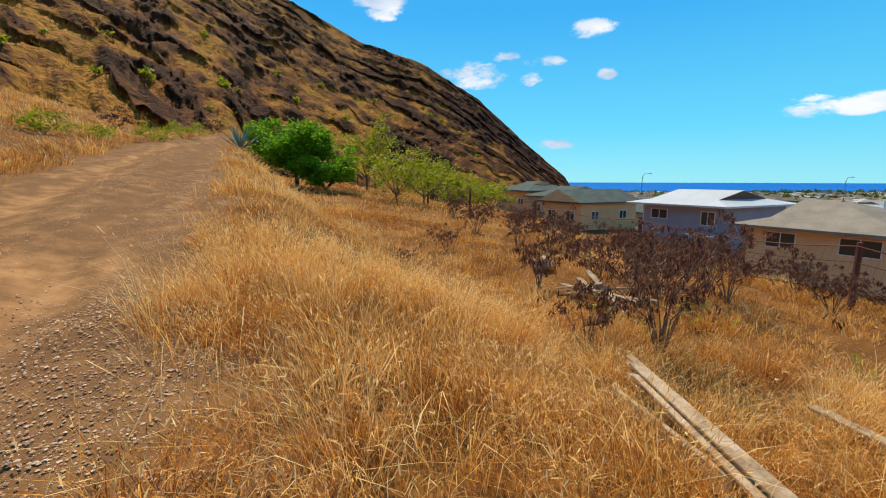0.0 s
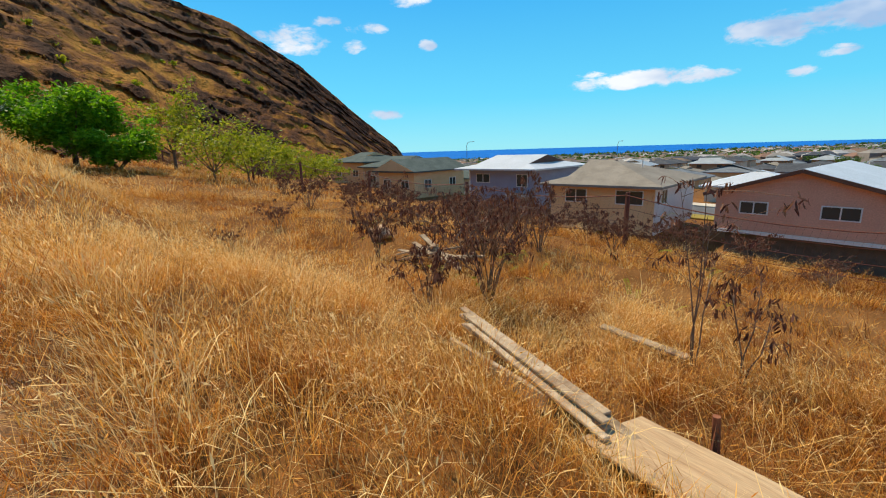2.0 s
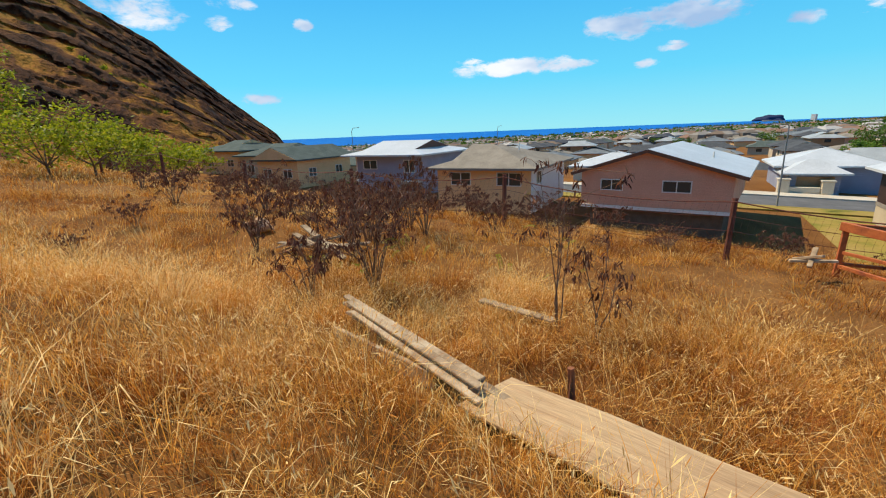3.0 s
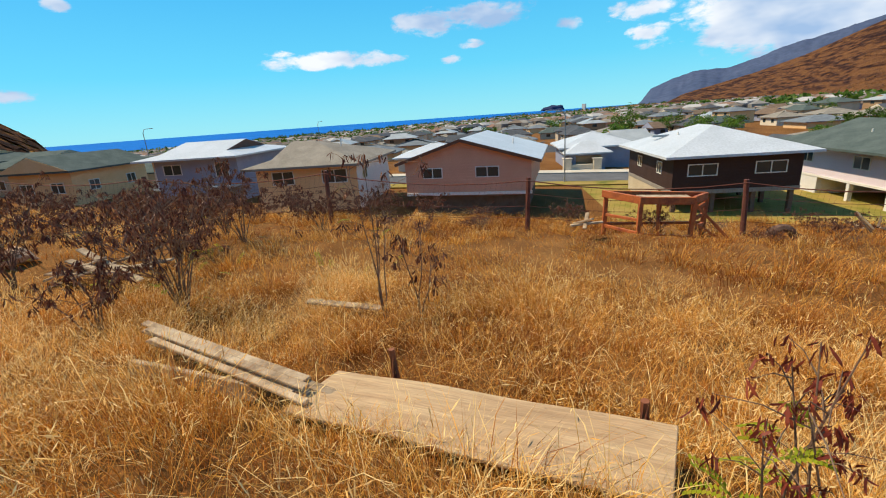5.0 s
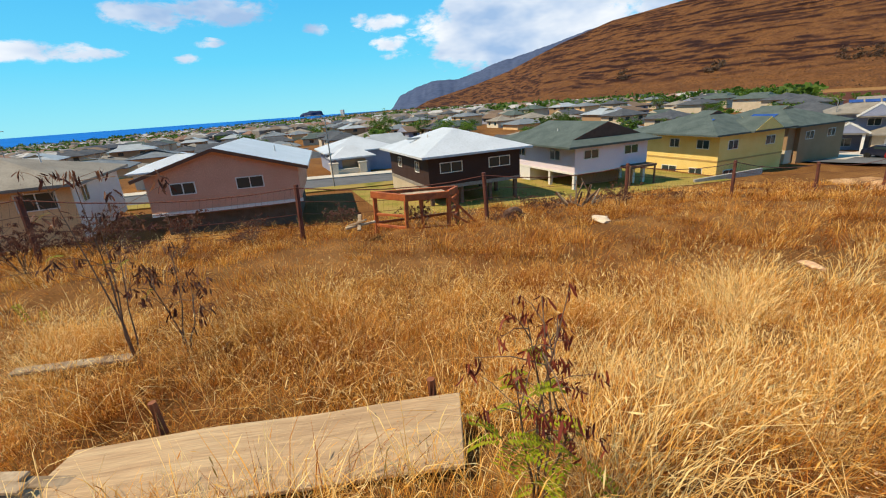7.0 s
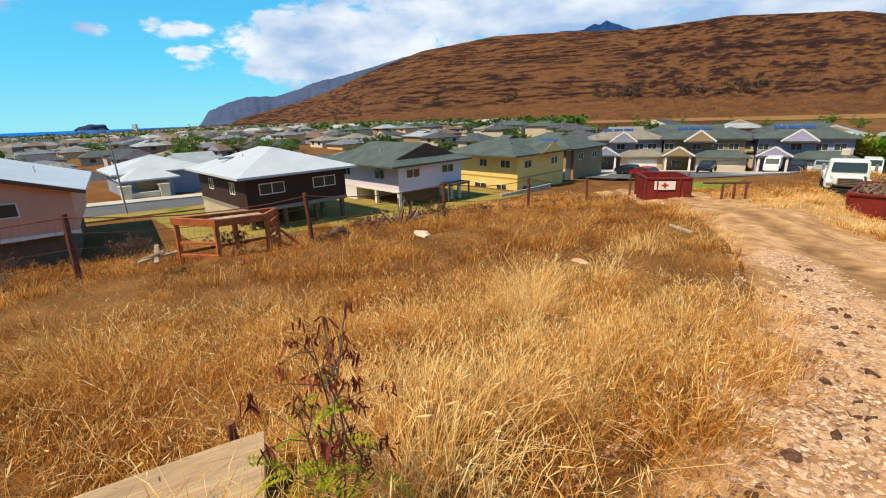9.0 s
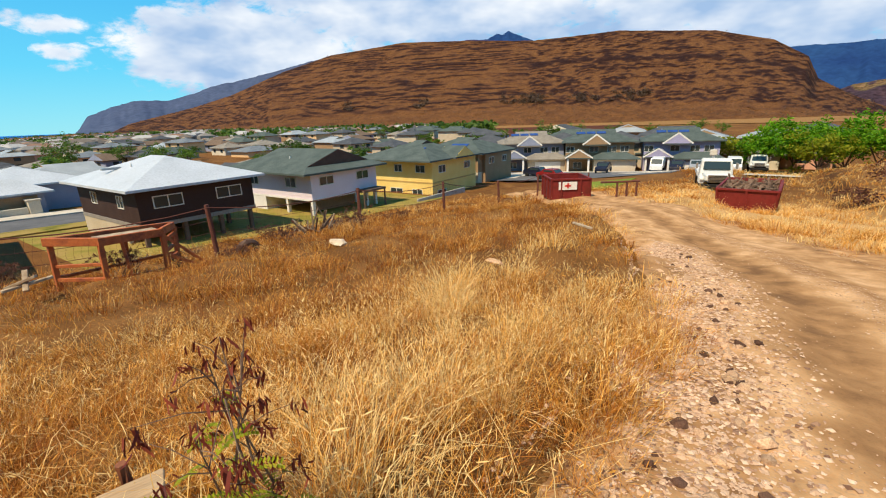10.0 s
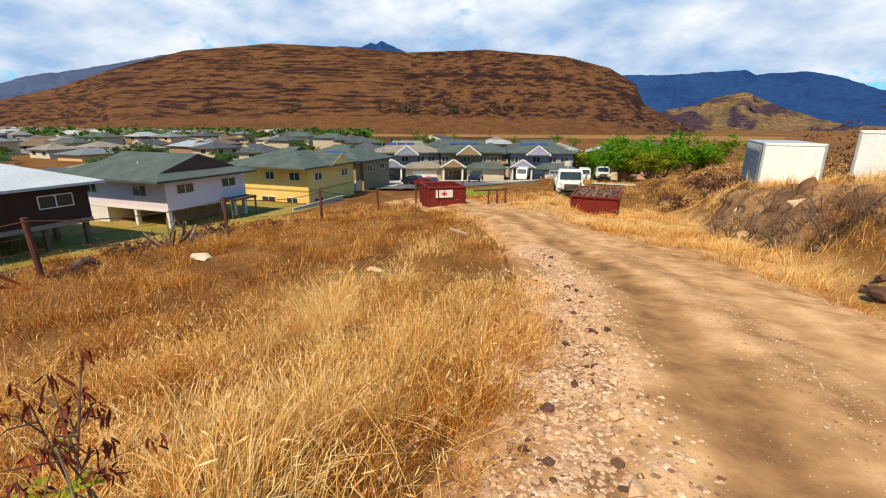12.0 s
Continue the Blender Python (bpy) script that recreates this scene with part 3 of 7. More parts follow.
def roof(parent, x0, x1, y0, y1, z, rise, along, g0, g1, material, gable_material, fascia=.16):
    """A closed roof over a rectangle. along: 'x' or 'y', the ridge's way; g0, g1: 1 for a hipped end, 0 for a gable, between for a small gable above a hip."""
    if along == "y":
        lx0, lx1, ly0, ly1 = y0, y1, x0, x1
    else:
        lx0, lx1, ly0, ly1 = x0, x1, y0, y1

    def p(a, b, c):
        return Vector((b, a, c)) if along == "y" else Vector((a, b, c))

    half, mid, zt = (ly1 - ly0) / 2, (ly0 + ly1) / 2, z + fascia
    bm = bmesh.new()
    vents = []
    lo = [bm.verts.new(p(a, b, z)) for a, b in ((lx0, ly0), (lx1, ly0), (lx1, ly1), (lx0, ly1))]
    hi = [bm.verts.new(p(a, b, zt)) for a, b in ((lx0, ly0), (lx1, ly0), (lx1, ly1), (lx0, ly1))]
    bm.faces.new(lo[::-1])
    for i in range(4):
        bm.faces.new((lo[i], lo[(i + 1) % 4], hi[(i + 1) % 4], hi[i]))
    ends = []
    for a, sgn, g, (ca, cb) in ((lx0, 1, g0, (hi[0], hi[3])), (lx1, -1, g1, (hi[1], hi[2]))):
        k = half * g
        w = half * (1 - g)
        h = zt + rise * g
        top = bm.verts.new(p(a + sgn * k, mid, zt + rise))
        if g < .999:
            if g > .001:
                q0, q1 = bm.verts.new(p(a + sgn * k, mid - w, h)), bm.verts.new(p(a + sgn * k, mid + w, h))
                bm.faces.new((ca, cb, q1, q0))
            else:
                q0, q1 = ca, cb
            vent = bmesh.new()
            vents.append(vent)
            tri = [vent.verts.new(p(a + sgn * (k + .05), mid - w * .97, h + .02)), vent.verts.new(p(a + sgn * (k + .05), mid + w * .97, h + .02)), vent.verts.new(p(a + sgn * (k + .05), mid, zt + rise - .03 * rise))]
            out = [vent.verts.new(v.co - p(sgn * .08, 0, 0)) for v in tri]
            vent.faces.new(tri)
            vent.faces.new(out[::-1])
            for i in range(3):
                vent.faces.new((tri[i], out[i], out[(i + 1) % 3], tri[(i + 1) % 3]))
            bm.faces.new((q0, q1, top))
        else:
            q0 = q1 = None
            bm.faces.new((ca, cb, top))
        ends.append((q0, q1, top))
    for side in (0, 1):
        c0, c1 = (hi[0], hi[1]) if side == 0 else (hi[3], hi[2])
        ring = [c0, c1]
        if ends[1][side] is not None and ends[1][side] not in ring:
            ring.append(ends[1][side])
        ring += [ends[1][2], ends[0][2]]
        if ends[0][side] is not None and ends[0][side] not in ring:
            ring.append(ends[0][side])
        bm.faces.new(ring if side == 0 else ring[::-1])
    bmesh.ops.recalc_face_normals(bm, faces=bm.faces)
    ob = part("roof", bm, material, parent)
    for vent in vents:
        bmesh.ops.recalc_face_normals(vent, faces=vent.faces)
        part("gable", vent, gable_material, ob)
    return ob


def window(parent, face, a0, a1, z0, z1, at, frame=None):
    """A two-light sliding window on a wall. face: 'front' (low y), 'left' (low x) or 'right' (high x); at: the wall's plane."""
    def q(bm, a, b, d0, d1, c, d):
        if face == "front":
            box(bm, a, b, at - d1, at - d0, c, d)
        elif face == "left":
            box(bm, at - d1, at - d0, a, b, c, d)
        else:
            box(bm, at + d0, at + d1, a, b, c, d)
    t = .06
    bm = bmesh.new()
    q(bm, a0, a1, -.03, .05, z0, z0 + t), q(bm, a0, a1, -.03, .05, z1 - t, z1)
    q(bm, a0, a0 + t, -.03, .05, z0 + t, z1 - t), q(bm, a1 - t, a1, -.03, .05, z0 + t, z1 - t)
    mid = (a0 + a1) / 2
    q(bm, mid - t / 2, mid + t / 2, -.03, .05, z0 + t, z1 - t)
    w = part("window", bm, frame or M_FRAME, parent)
    for c, d in ((a0 + t, mid - t / 2), (mid + t / 2, a1 - t)):
        bm = bmesh.new()
        q(bm, c, d, -.01, .015, z0 + t, z1 - t)
        part("pane", bm, M_GLASS, w)
    return w


def solar(parent, x0, x1, y, z, slope, rows=1, n=3):
    """Panels lying on a roof slope that faces low y."""
    for i in range(n):
        bm = bmesh.new()
        w = (x1 - x0) / n
        box(bm, -w / 2 + .03, w / 2 - .03, -.8 * rows, .8 * rows, 0, .05)
        bmesh.ops.transform(bm, verts=bm.verts, matrix=pose(x0 + w * (i + .5), y, z, slope, 0, 0))
        part("solar_panel", bm, M_PV, parent, "dark blue glassy solar panel")


def storey(parent, name, x0, x1, y0, y1, z0, z1, material, label=""):
    bm = box(bmesh.new(), x0, x1, y0, y1, z0, z1)
    return part(name, bm, material, parent, label)


V0 = 31.0


def pink_house():
    h = empty("house", spot(-6.2, V0 + .7, -5.3, -8), "raised pink-tan house with a white metal gable roof", "house")
    storey(h, "wall", 0, 8.9, 0, 11, 1.55, 3.7, W_PINK)
    bm = bmesh.new()
    a = [bm.verts.new(c) for c in ((0, 0, 3.7), (8.9, 0, 3.7), (4.2, 0, 5.05))]
    b = [bm.verts.new((v.co.x, 11, v.co.z)) for v in a]
    bm.faces.new(a), bm.faces.new(b[::-1])
    for i in range(3):
        bm.faces.new((a[i], b[i], b[(i + 1) % 3], a[(i + 1) % 3]))
    bmesh.ops.recalc_face_normals(bm, faces=bm.faces)
    part("gable_wall", bm, W_PINK, h)
    for name, (xa, za), (xb, zb) in (("roof", (-.6, 3.58), (4.2, 5.08)), ("roof", (4.2, 5.08), (9.6, 3.5))):
        bm = bmesh.new()
        for y in (-.45, 11.4):
            bm.verts.new((xa, y, za)), bm.verts.new((xb, y, zb)), bm.verts.new((xb, y, zb + .16)), bm.verts.new((xa, y, za + .16))
        v = list(bm.verts)
        bm.faces.new(v[:4]), bm.faces.new(v[4:][::-1])
        for i in range(4):
            bm.faces.new((v[i], v[4 + i], v[4 + (i + 1) % 4], v[(i + 1) % 4]))
        bmesh.ops.recalc_face_normals(bm, faces=bm.faces)
        r = part(name, bm, R_WHITE, h)
        bm = bmesh.new()
        beam(bm, (xa, -.48, za + .04), (xb, -.48, zb + .04), .05, .2)
        part("rake_board", bm, M_DARKTRIM, r, "dark brown rake board")
    window(h, "front", 1.3, 2.75, 2.55, 3.3, 0), window(h, "front", 5.1, 6.75, 2.55, 3.3, 0)
    storey(h, "beam", -.02, 8.95, -.06, .2, 1.35, 1.55, M_TRIM, "pale floor beam")
    storey(h, "lower_wall", .5, 8.5, .6, 10.5, -.6, 1.4, M_UNDER_SHADE, "brown lower wall darkened for shade")
    bm = tube(bmesh.new(), [(7.2, 5, 4.0), (7.2, 5, 4.75)], [.05, .05])
    part("vent_pipe", bm, M_TRIM, h)


def tan_house():
    h = empty("house", spot(-17.2, V0, -4.8), "tan single-storey house with a grey shingle hip roof", "house")
    storey(h, "wall", 0, 7.6, 0, 9.5, .2, 3.5, W_TAN)
    storey(h, "side_wall", 7.6, 7.64, .05, 9.4, .2, 3.5, W_WHITE, "pale side wall")
    roof(h, -.7, 8.3, -.8, 10.2, 3.4, 1.55, "x", .3, .95, R_GREY, M_DARKTRIM)
    window(h, "front", 1.2, 2.9, 2.2, 3.2, 0), window(h, "front", 5.0, 6.9, 2.2, 3.2, 0)
    window(h, "right", 1.2, 2.4, 2.2, 3.2, 7.64)
    bm = tube(bmesh.new(), [(5.5, 3.5, 4.6), (5.5, 3.5, 5.2)], [.05, .05])
    part("vent_pipe", bm, M_TRIM, h)


def dark_house():
    h = empty("house", spot(11.8, V0, -6.6), "dark brown house on stilts with a white hip roof", "house")
    storey(h, "wall", 0, 7.8, 0, 10.0, 2.25, 4.5, W_DARK)
    storey(h, "floor_band", -.03, 7.83, -.03, 10.03, 1.98, 2.25, mat("band_grey", [(.22, .19, .17), (.28, .25, .22)], .8, 2, 10, .1), "grey band under the siding")
    storey(h, "lower_wall", -.0, .2, 2.5, 10.0, -.3, 1.98, W_BEIGE, "beige lower wall")
    storey(h, "lower_wall", .2, 7.6, 8.5, 9.0, -.3, 1.98, M_UNDER_SHADE, "rear lower wall darkened for shade")
    roof(h, -.75, 8.5, -.8, 10.8, 4.4, 1.6, "y", 1, 1, R_WHITE, M_DARKTRIM)
    window(h, "front", .9, 2.75, 3.15, 3.95, 0), window(h, "front", 5.0, 6.9, 3.15, 3.95, 0)
    window(h, "left", 2.0, 3.0, 3.1, 3.95, 0), window(h, "left", 6.5, 7.5, 3.1, 3.95, 0)
    for x, y in ((.25, .3), (2.7, .3), (5.2, .3), (7.5, .3), (7.5, 3.5), (7.5, 6.5), (.25, 3.5)):
        storey(h, "stilt", x - .13, x + .13, y - .13, y + .13, -1.0, 1.98, M_POST, "dark timber stilt")
    bm = tube(bmesh.new(), [(2.0, 5, 5.2), (2.0, 5, 5.75)], [.06, .06])
    part("vent_pipe", bm, M_TRIM, h)
    storey(h, "roof_vent", .6, 1.8, 6.2, 6.5, 5.35, 5.5, R_LIGHT)


def mauve_house():
    h = empty("house", spot(25.0, V0, -7.2), "two-storey pale mauve house with a green-grey roof over a carport", "house")
    storey(h, "wall", 0, 8.0, 0, 11.5, 2.3, 4.55, W_MAUVE)
    storey(h, "floor_band", -.05, 8.05, -.05, 11.55, 2.14, 2.3, M_TRIM, "pale band at the upper floor")
    storey(h, "lower_wall", -.02, 7.0, 6.8, 11.5, -.6, 2.3, W_WHITE, "white ground-floor wall")
    storey(h, "lower_wall", 1.5, 6.5, 1.8, 2.2, -.8, 2.3, W_BROWN, "brown carport wall")
    for x, y in ((.12, .15), (.12, 3.6), (6.6, .15), (7.8, .15), (7.8, 3.0)):
        storey(h, "stilt", x - .14, x + .14, y - .14, y + .14, -1.2, 2.3, M_TRIM, "pale carport post")
    roof(h, -1.2, 8.8, -.8, 12.2, 4.45, 1.7, "y", .25, .6, R_GREEN, M_DARKTRIM)
    window(h, "front", .9, 2.5, 3.35, 4.15, 0), window(h, "front", 5.3, 6.9, 3.35, 4.15, 0)
    window(h, "left", 2.0, 3.5, 3.2, 4.1, 0), window(h, "left", 7.6, 9.0, 3.2, 4.1, 0)
    for y in (3.2, 6.6):
        bm = box(bmesh.new(), -.12, .12, -.9, .9, 0, .09, .02)
        bmesh.ops.transform(bm, verts=bm.verts, matrix=pose(2.6, y, 5.8, 0, -20, 0))
        part("roof_vent", bm, M_DARKTRIM, h, "dark low roof vent")
    part("vent_pipe", tube(bmesh.new(), [(1.6, 4.6, 5.2), (1.6, 4.6, 5.75)], [.06, .06]), M_TRIM, h)
    storey(h, "deck", 5.0, 8.0, -1.2, 0, 2.2, 2.4, M_POST, "small timber deck")
    for x in (5.1, 7.9):
        storey(h, "deck_post", x - .06, x + .06, -1.15, -1.03, -1, 2.2, M_POST)


def yellow_house():
    h = empty("house", spot(41.0, V0 - 1, -8.1), "pale yellow two-storey house with a green roof and solar panels", "house")
    storey(h, "wall", 0, 9.4, 0, 10, -.3, 5.0, W_YELLOW)
    storey(h, "floor_band", -.04, 9.44, -.04, 10.04, 2.42, 2.58, W_OCHRE, "ochre band between the floors")
    roof(h, -1.45, 10.1, -.8, 10.8, 4.95, 1.9, "y", .8, .9, R_GREEN, M_DARKTRIM)
    roof(h, 3.0, 7.2, -1.2, 3.5, 5.0, 1.2, "y", 0, .9, R_GREEN, W_YELLOW)
    for y0, y1, z0 in ((1.0, 2.4, 3.6), (4.4, 5.6, 3.6)):
        window(h, "left", y0, y1, z0, z0 + .9, 0)
    for y0, y1 in ((1.5, 3.0), (4.5, 6.4)):
        window(h, "left", y0, y1, .7, 1.7, 0)
    window(h, "front", 1.2, 2.6, 3.5, 4.4, 0), window(h, "front", 6.6, 8.0, 3.5, 4.4, 0), window(h, "front", .9, 2.6, .6, 1.6, 0)
    for i in range(2):
        bm = box(bmesh.new(), -.8, .8, -1.0, 1.0, 0, .05)
        bmesh.ops.transform(bm, verts=bm.verts, matrix=pose(1.5, 3.4 + 2.1 * i, 5.98, 0, -20, 0))
        part("solar_panel", bm, M_PV, h, "dark blue glassy solar panel")


def grey_house():
    h = empty("house", spot(-31.0, 38.0, -4.5), "blue-grey house with a wide white gable roof", "house")
    storey(h, "wall", 0, 8.2, 0, 9, -.4, 3.85, W_BLUE)
    roof(h, -1.2, 8.9, -1.2, 10.0, 3.75, 1.25, "x", .3, .35, R_WHITE, M_DARKTRIM)
    window(h, "front", .9, 2.7, 2.4, 3.35, 0), window(h, "front", 6.0, 7.3, 2.1, 3.35, 0)
    storey(h, "corner_board", -.06, .08, -.06, .08, -.4, 3.8, M_TRIM, "white corner board")
    storey(h, "awning", 5.6, 8.15, -1.6, 0, 1.2, 1.4, R_LIGHT, "white awning over the door")


pink_house(), tan_house(), dark_house(), mauve_house(), yellow_house(), grey_house()


def plain_house(m, W, D, H, walls, roof_mat, along, g, rise, label, windows=2, panels=0, group="town houses"):
    h = empty("house", m, label, "house", group)
    storey(h, "wall", -W / 2, W / 2, -D / 2, D / 2, -.5, H, walls)
    roof(h, -W / 2 - .6, W / 2 + .6, -D / 2 - .6, D / 2 + .6, H - .1, rise, along, g, g, roof_mat, walls)
    for lvl in range(1 if H < 4 else 2):
        z0 = 1.0 + 2.6 * lvl
        for i in range(windows):
            c = -W / 2 + W * (i + .5) / windows
            window(h, "front", c - .7, c + .7, z0, z0 + 1.0, -D / 2)
            c = -D / 2 + D * (i + .5) / windows
            window(h, "left", c - .6, c + .6, z0, z0 + 1.0, -W / 2)
            window(h, "right", c - .6, c + .6, z0, z0 + 1.0, W / 2)
    if panels:
        ang = math.degrees(math.atan2(rise, D / 2 + .6)) if along == "x" else 0
        if along == "x":
            solar(h, -W * .3, W * .2, -D / 4 - .3, H + rise * .53, ang, 1, panels)
    return h


def ground_at(u, v):
    x, y = xy_of(u, v)
    return float(ground_z(x, y))


# neighbours further along the fence and across the street
NEAR_TOWN = [
    (-41.5, 41, 6.5, 9, 3.0, W_TAN, R_GREEN, "y", 0.0, 1.4, "cream house with a green-grey gable roof"),
    (-50, 46, 9, 9, 3.2, W_BEIGE, R_GREEN, "x", .5, 1.4, "beige house with a green-grey roof"),
    (-24, 58, 13, 10, 3.4, W_TAN, R_GREEN, "x", .9, 1.8, "tan house with a green shingle roof"),
    (-44, 58, 16, 10, 3.4, W_BEIGE, R_GREEN, "x", .6, 1.8, "long house with a green-grey roof"),
    (-8, 62, 9, 9, 2.9, W_CREAM, R_WHITE, "y", .9, 1.5, "cream house with a white roof"),
    (-64, 56, 14, 10, 3.4, W_BEIGE, R_BROWN, "x", .4, 1.8, "house with a brown roof"),
    (-60, 47, 9, 9, 3.2, W_TAN, R_GREEN, "x", .6, 1.4, "tan house with a green-grey roof beside the hill"),
]
for u, v, W, D, H, wm, rm, al, g, rise, lab in NEAR_TOWN:
    plain_house(spot(u, v, ground_at(u, v) - (.9 if v > 50 else -.1)), W, D, H, wm, rm, al, g, rise, lab, group="")

# ---------------------------------------------------------------- more materials
M_PLY = mat("weathered_plywood", [(.33, .21, .115), (.41, .27, .15), (.47, .33, .19)], .8, 1.6, 6, .3, grain=(.6, 9, 9), spread=.2)
M_BOARD = mat("grey_weathered_board", [(.22, .15, .095), (.36, .265, .175), (.47, .37, .26)], .85, 5, 9, .3, per_object=.25)
M_BARK = mat("bark", [(.10, .065, .045), (.19, .13, .09)], .9, 6, 10, .4)
M_TWIG = mat("dry_twig", [(.12, .07, .05), (.24, .16, .11)], .9, 9, 8, .2)
M_RUST = mat("rusty_steel", [(.14, .05, .03), (.24, .085, .04), (.34, .14, .06)], .8, 4, 10, .2)
M_ORANGE = mat("faded_orange_paint", [(.36, .085, .028), (.46, .13, .04), (.20, .055, .03)], .7, 3, 10, .15)
M_RED = mat("dull_red_steel", [(.13, .014, .012), (.19, .022, .018), (.10, .02, .013)], .6, 1.2, 14, .1)
M_TRUCKWHITE = mat("truck_white_paint", [(.66, .65, .60), (.76, .75, .70)], .4, 1.5, 12, .02)
M_BLACK = mat("black_rubber", [(.015, .015, .015), (.03, .028, .026)], .85, 6, 10, .2)
M_CHROME = mat("dull_chrome", [(.35, .36, .37), (.5, .5, .5)], .35, 5, 10, .02, metal=.8)
M_CONTAINER = mat("white_container_paint", [(.76, .77, .78), (.84, .85, .86)], .55, 1.0, 16, .05)
# white container's side with its shade put into the colour; corner posts share it
M_CONTSHADE = mat("container_shade_grey", [(.30, .34, .38), (.40, .44, .47)], .5, 1.0, 16, .05)
M_STONE = mat("pale_stone", [(.38, .22, .125), (.52, .33, .20), (.66, .46, .30)], .95, 5, 8, .4, per_object=.25)
M_DARKSTONE = mat("dark_lava_stone", [(.075, .038, .026), (.14, .078, .052)], .95, 6, 8, .5, per_object=.25)
M_ASPHALT = mat("asphalt", [(.10, .10, .105), (.15, .15, .155)], .9, .5, 30, .2)
M_WALK = mat("pale_concrete_walk", [(.46, .40, .32), (.58, .52, .43)], .9, .6, 20, .15)
M_LAWN = mat("patchy_lawn", [(.17, .165, .03), (.29, .22, .055), (.34, .23, .08)], .95, .5, 18, .4)
M_STEEL = mat("galvanised_steel", [(.22, .225, .225), (.30, .305, .305)], .6, 4, 10, .05)


def leafy(name, colours, share=.35, per_object=0.0):
    """Leaves: light comes through."""
    m = mat(name, colours, .55 if share else .95, 2.0, 6, 0, per_object=per_object)
    n, l = m.node_tree.nodes, m.node_tree.links
    geo = n.new("ShaderNodeNewGeometry")
    ramp = [x for x in n if x.bl_idname == "ShaderNodeValToRGB"][0]
    for i, e in enumerate(ramp.color_ramp.elements):
        e.position = i / max(1, len(colours) - 1)
    l.new(geo.outputs["Random Per Island"], ramp.inputs[0])
    t = n.new("ShaderNodeBsdfTranslucent")
    mix = n.new("ShaderNodeMixShader")
    mix.inputs[0].default_value = share
    l.new(n["Principled BSDF"].inputs["Base Color"].links[0].from_socket, t.inputs[0])
    l.new(n["Principled BSDF"].outputs[0], mix.inputs[1])
    l.new(t.outputs[0], mix.inputs[2])
    l.new(mix.outputs[0], n["Material Output"].inputs[0])
    return m


L_GREEN = leafy("green_leaves", [(.06, .17, .004), (.13, .32, .006), (.24, .44, .012)], .5)
L_OLIVE = leafy("olive_leaves", [(.15, .20, .006), (.27, .31, .012), (.40, .38, .03)], .5)
L_TOWN = leafy("town_tree_leaves", [(.045, .10, .012), (.09, .17, .016), (.15, .22, .025)], per_object=.35)
L_DRY = leafy("dead_brown_leaves", [(.05, .017, .012), (.125, .042, .026), (.25, .115, .062)], .3)
L_POD = leafy("dark_red_pods", [(.09, .017, .013), (.18, .032, .02), (.32, .07, .035)], .35)
L_FRESH = leafy("fresh_yellow_green_leaves", [(.20, .25, .008), (.34, .37, .012), (.44, .38, .03)], .4)
L_AGAVE = leafy("agave_leaves", [(.20, .30, .26), (.30, .40, .34)], .1)


def leaf_cloud(bm, centres, radius, per, size, rng, flat=.75, droop=0.0, long=1.0):
    """Small pointed leaves scattered round the ends of the branches."""
    for c in centres:
        for _ in range(per):
            d = Vector((rng.gauss(0, 1), rng.gauss(0, 1), rng.gauss(0, flat))).normalized() * radius * rng.random() ** .5
            p = Vector(c) + d
            a = Vector((rng.gauss(0, 1), rng.gauss(0, 1), rng.gauss(0, .6) - droop)).normalized()
            b = a.cross(Vector((rng.gauss(0, 1), rng.gauss(0, 1), rng.gauss(0, 1)))).normalized()
            s = size * rng.uniform(.6, 1.3)
            q = [p - a * s * long, p + b * s * .42, p + a * s * long, p - b * s * .42]
            bm.faces.new([bm.verts.new(x) for x in q])
    return bm


def tree(name, m, height, spread, rng, leaf, label, category, trunk=.12, per=34, size=.16, clumps=46, low=.35, group="", scale_z=.55):
    """A tapered, forking trunk and a ragged crown."""
    t = empty(name, m, label, category, group)
    bm = bmesh.new()
    ends = []
    fork = height * low
    lean = Vector((rng.uniform(-.12, .12), rng.uniform(-.12, .12), 1))
    tube(bm, [(0, 0, -.6), lean * fork * .5, lean * fork], [trunk * 1.25, trunk, trunk * .8], 7)
    for k in range(6):
        a = 2 * math.pi * (k + rng.random() * .6) / 6
        out = spread * rng.uniform(.45, .85)
        tip = Vector((math.cos(a) * out, math.sin(a) * out, height * rng.uniform(.62, .95)))
        mid = lean * fork + (tip - lean * fork) * .5 + Vector((0, 0, -.05 * height))
        tube(bm, [lean * fork * .95, mid, tip], [trunk * .6, trunk * .38, trunk * .12], 5)
        ends += [mid.lerp(tip, .5), tip]
    part("trunk", bm, M_BARK, t)
    centres = []
    for k in range(clumps):
        e = ends[k % len(ends)]
        centres.append(e + Vector((rng.gauss(0, .24) * spread, rng.gauss(0, .24) * spread, rng.gauss(0, .12) * height)))
    bm = leaf_cloud(bmesh.new(), centres, spread * .24, per, size, rng, scale_z)
    part("crown", bm, leaf, t)
    return t


def at_polar(az, r, dz=0.0, turn=0.0):
    x, y = r * math.sin(radians(az)), r * math.cos(radians(az))
    return pose(x, y, float(ground_z(x, y)) + dz, 0, 0, turn)


rng = random.Random(5)
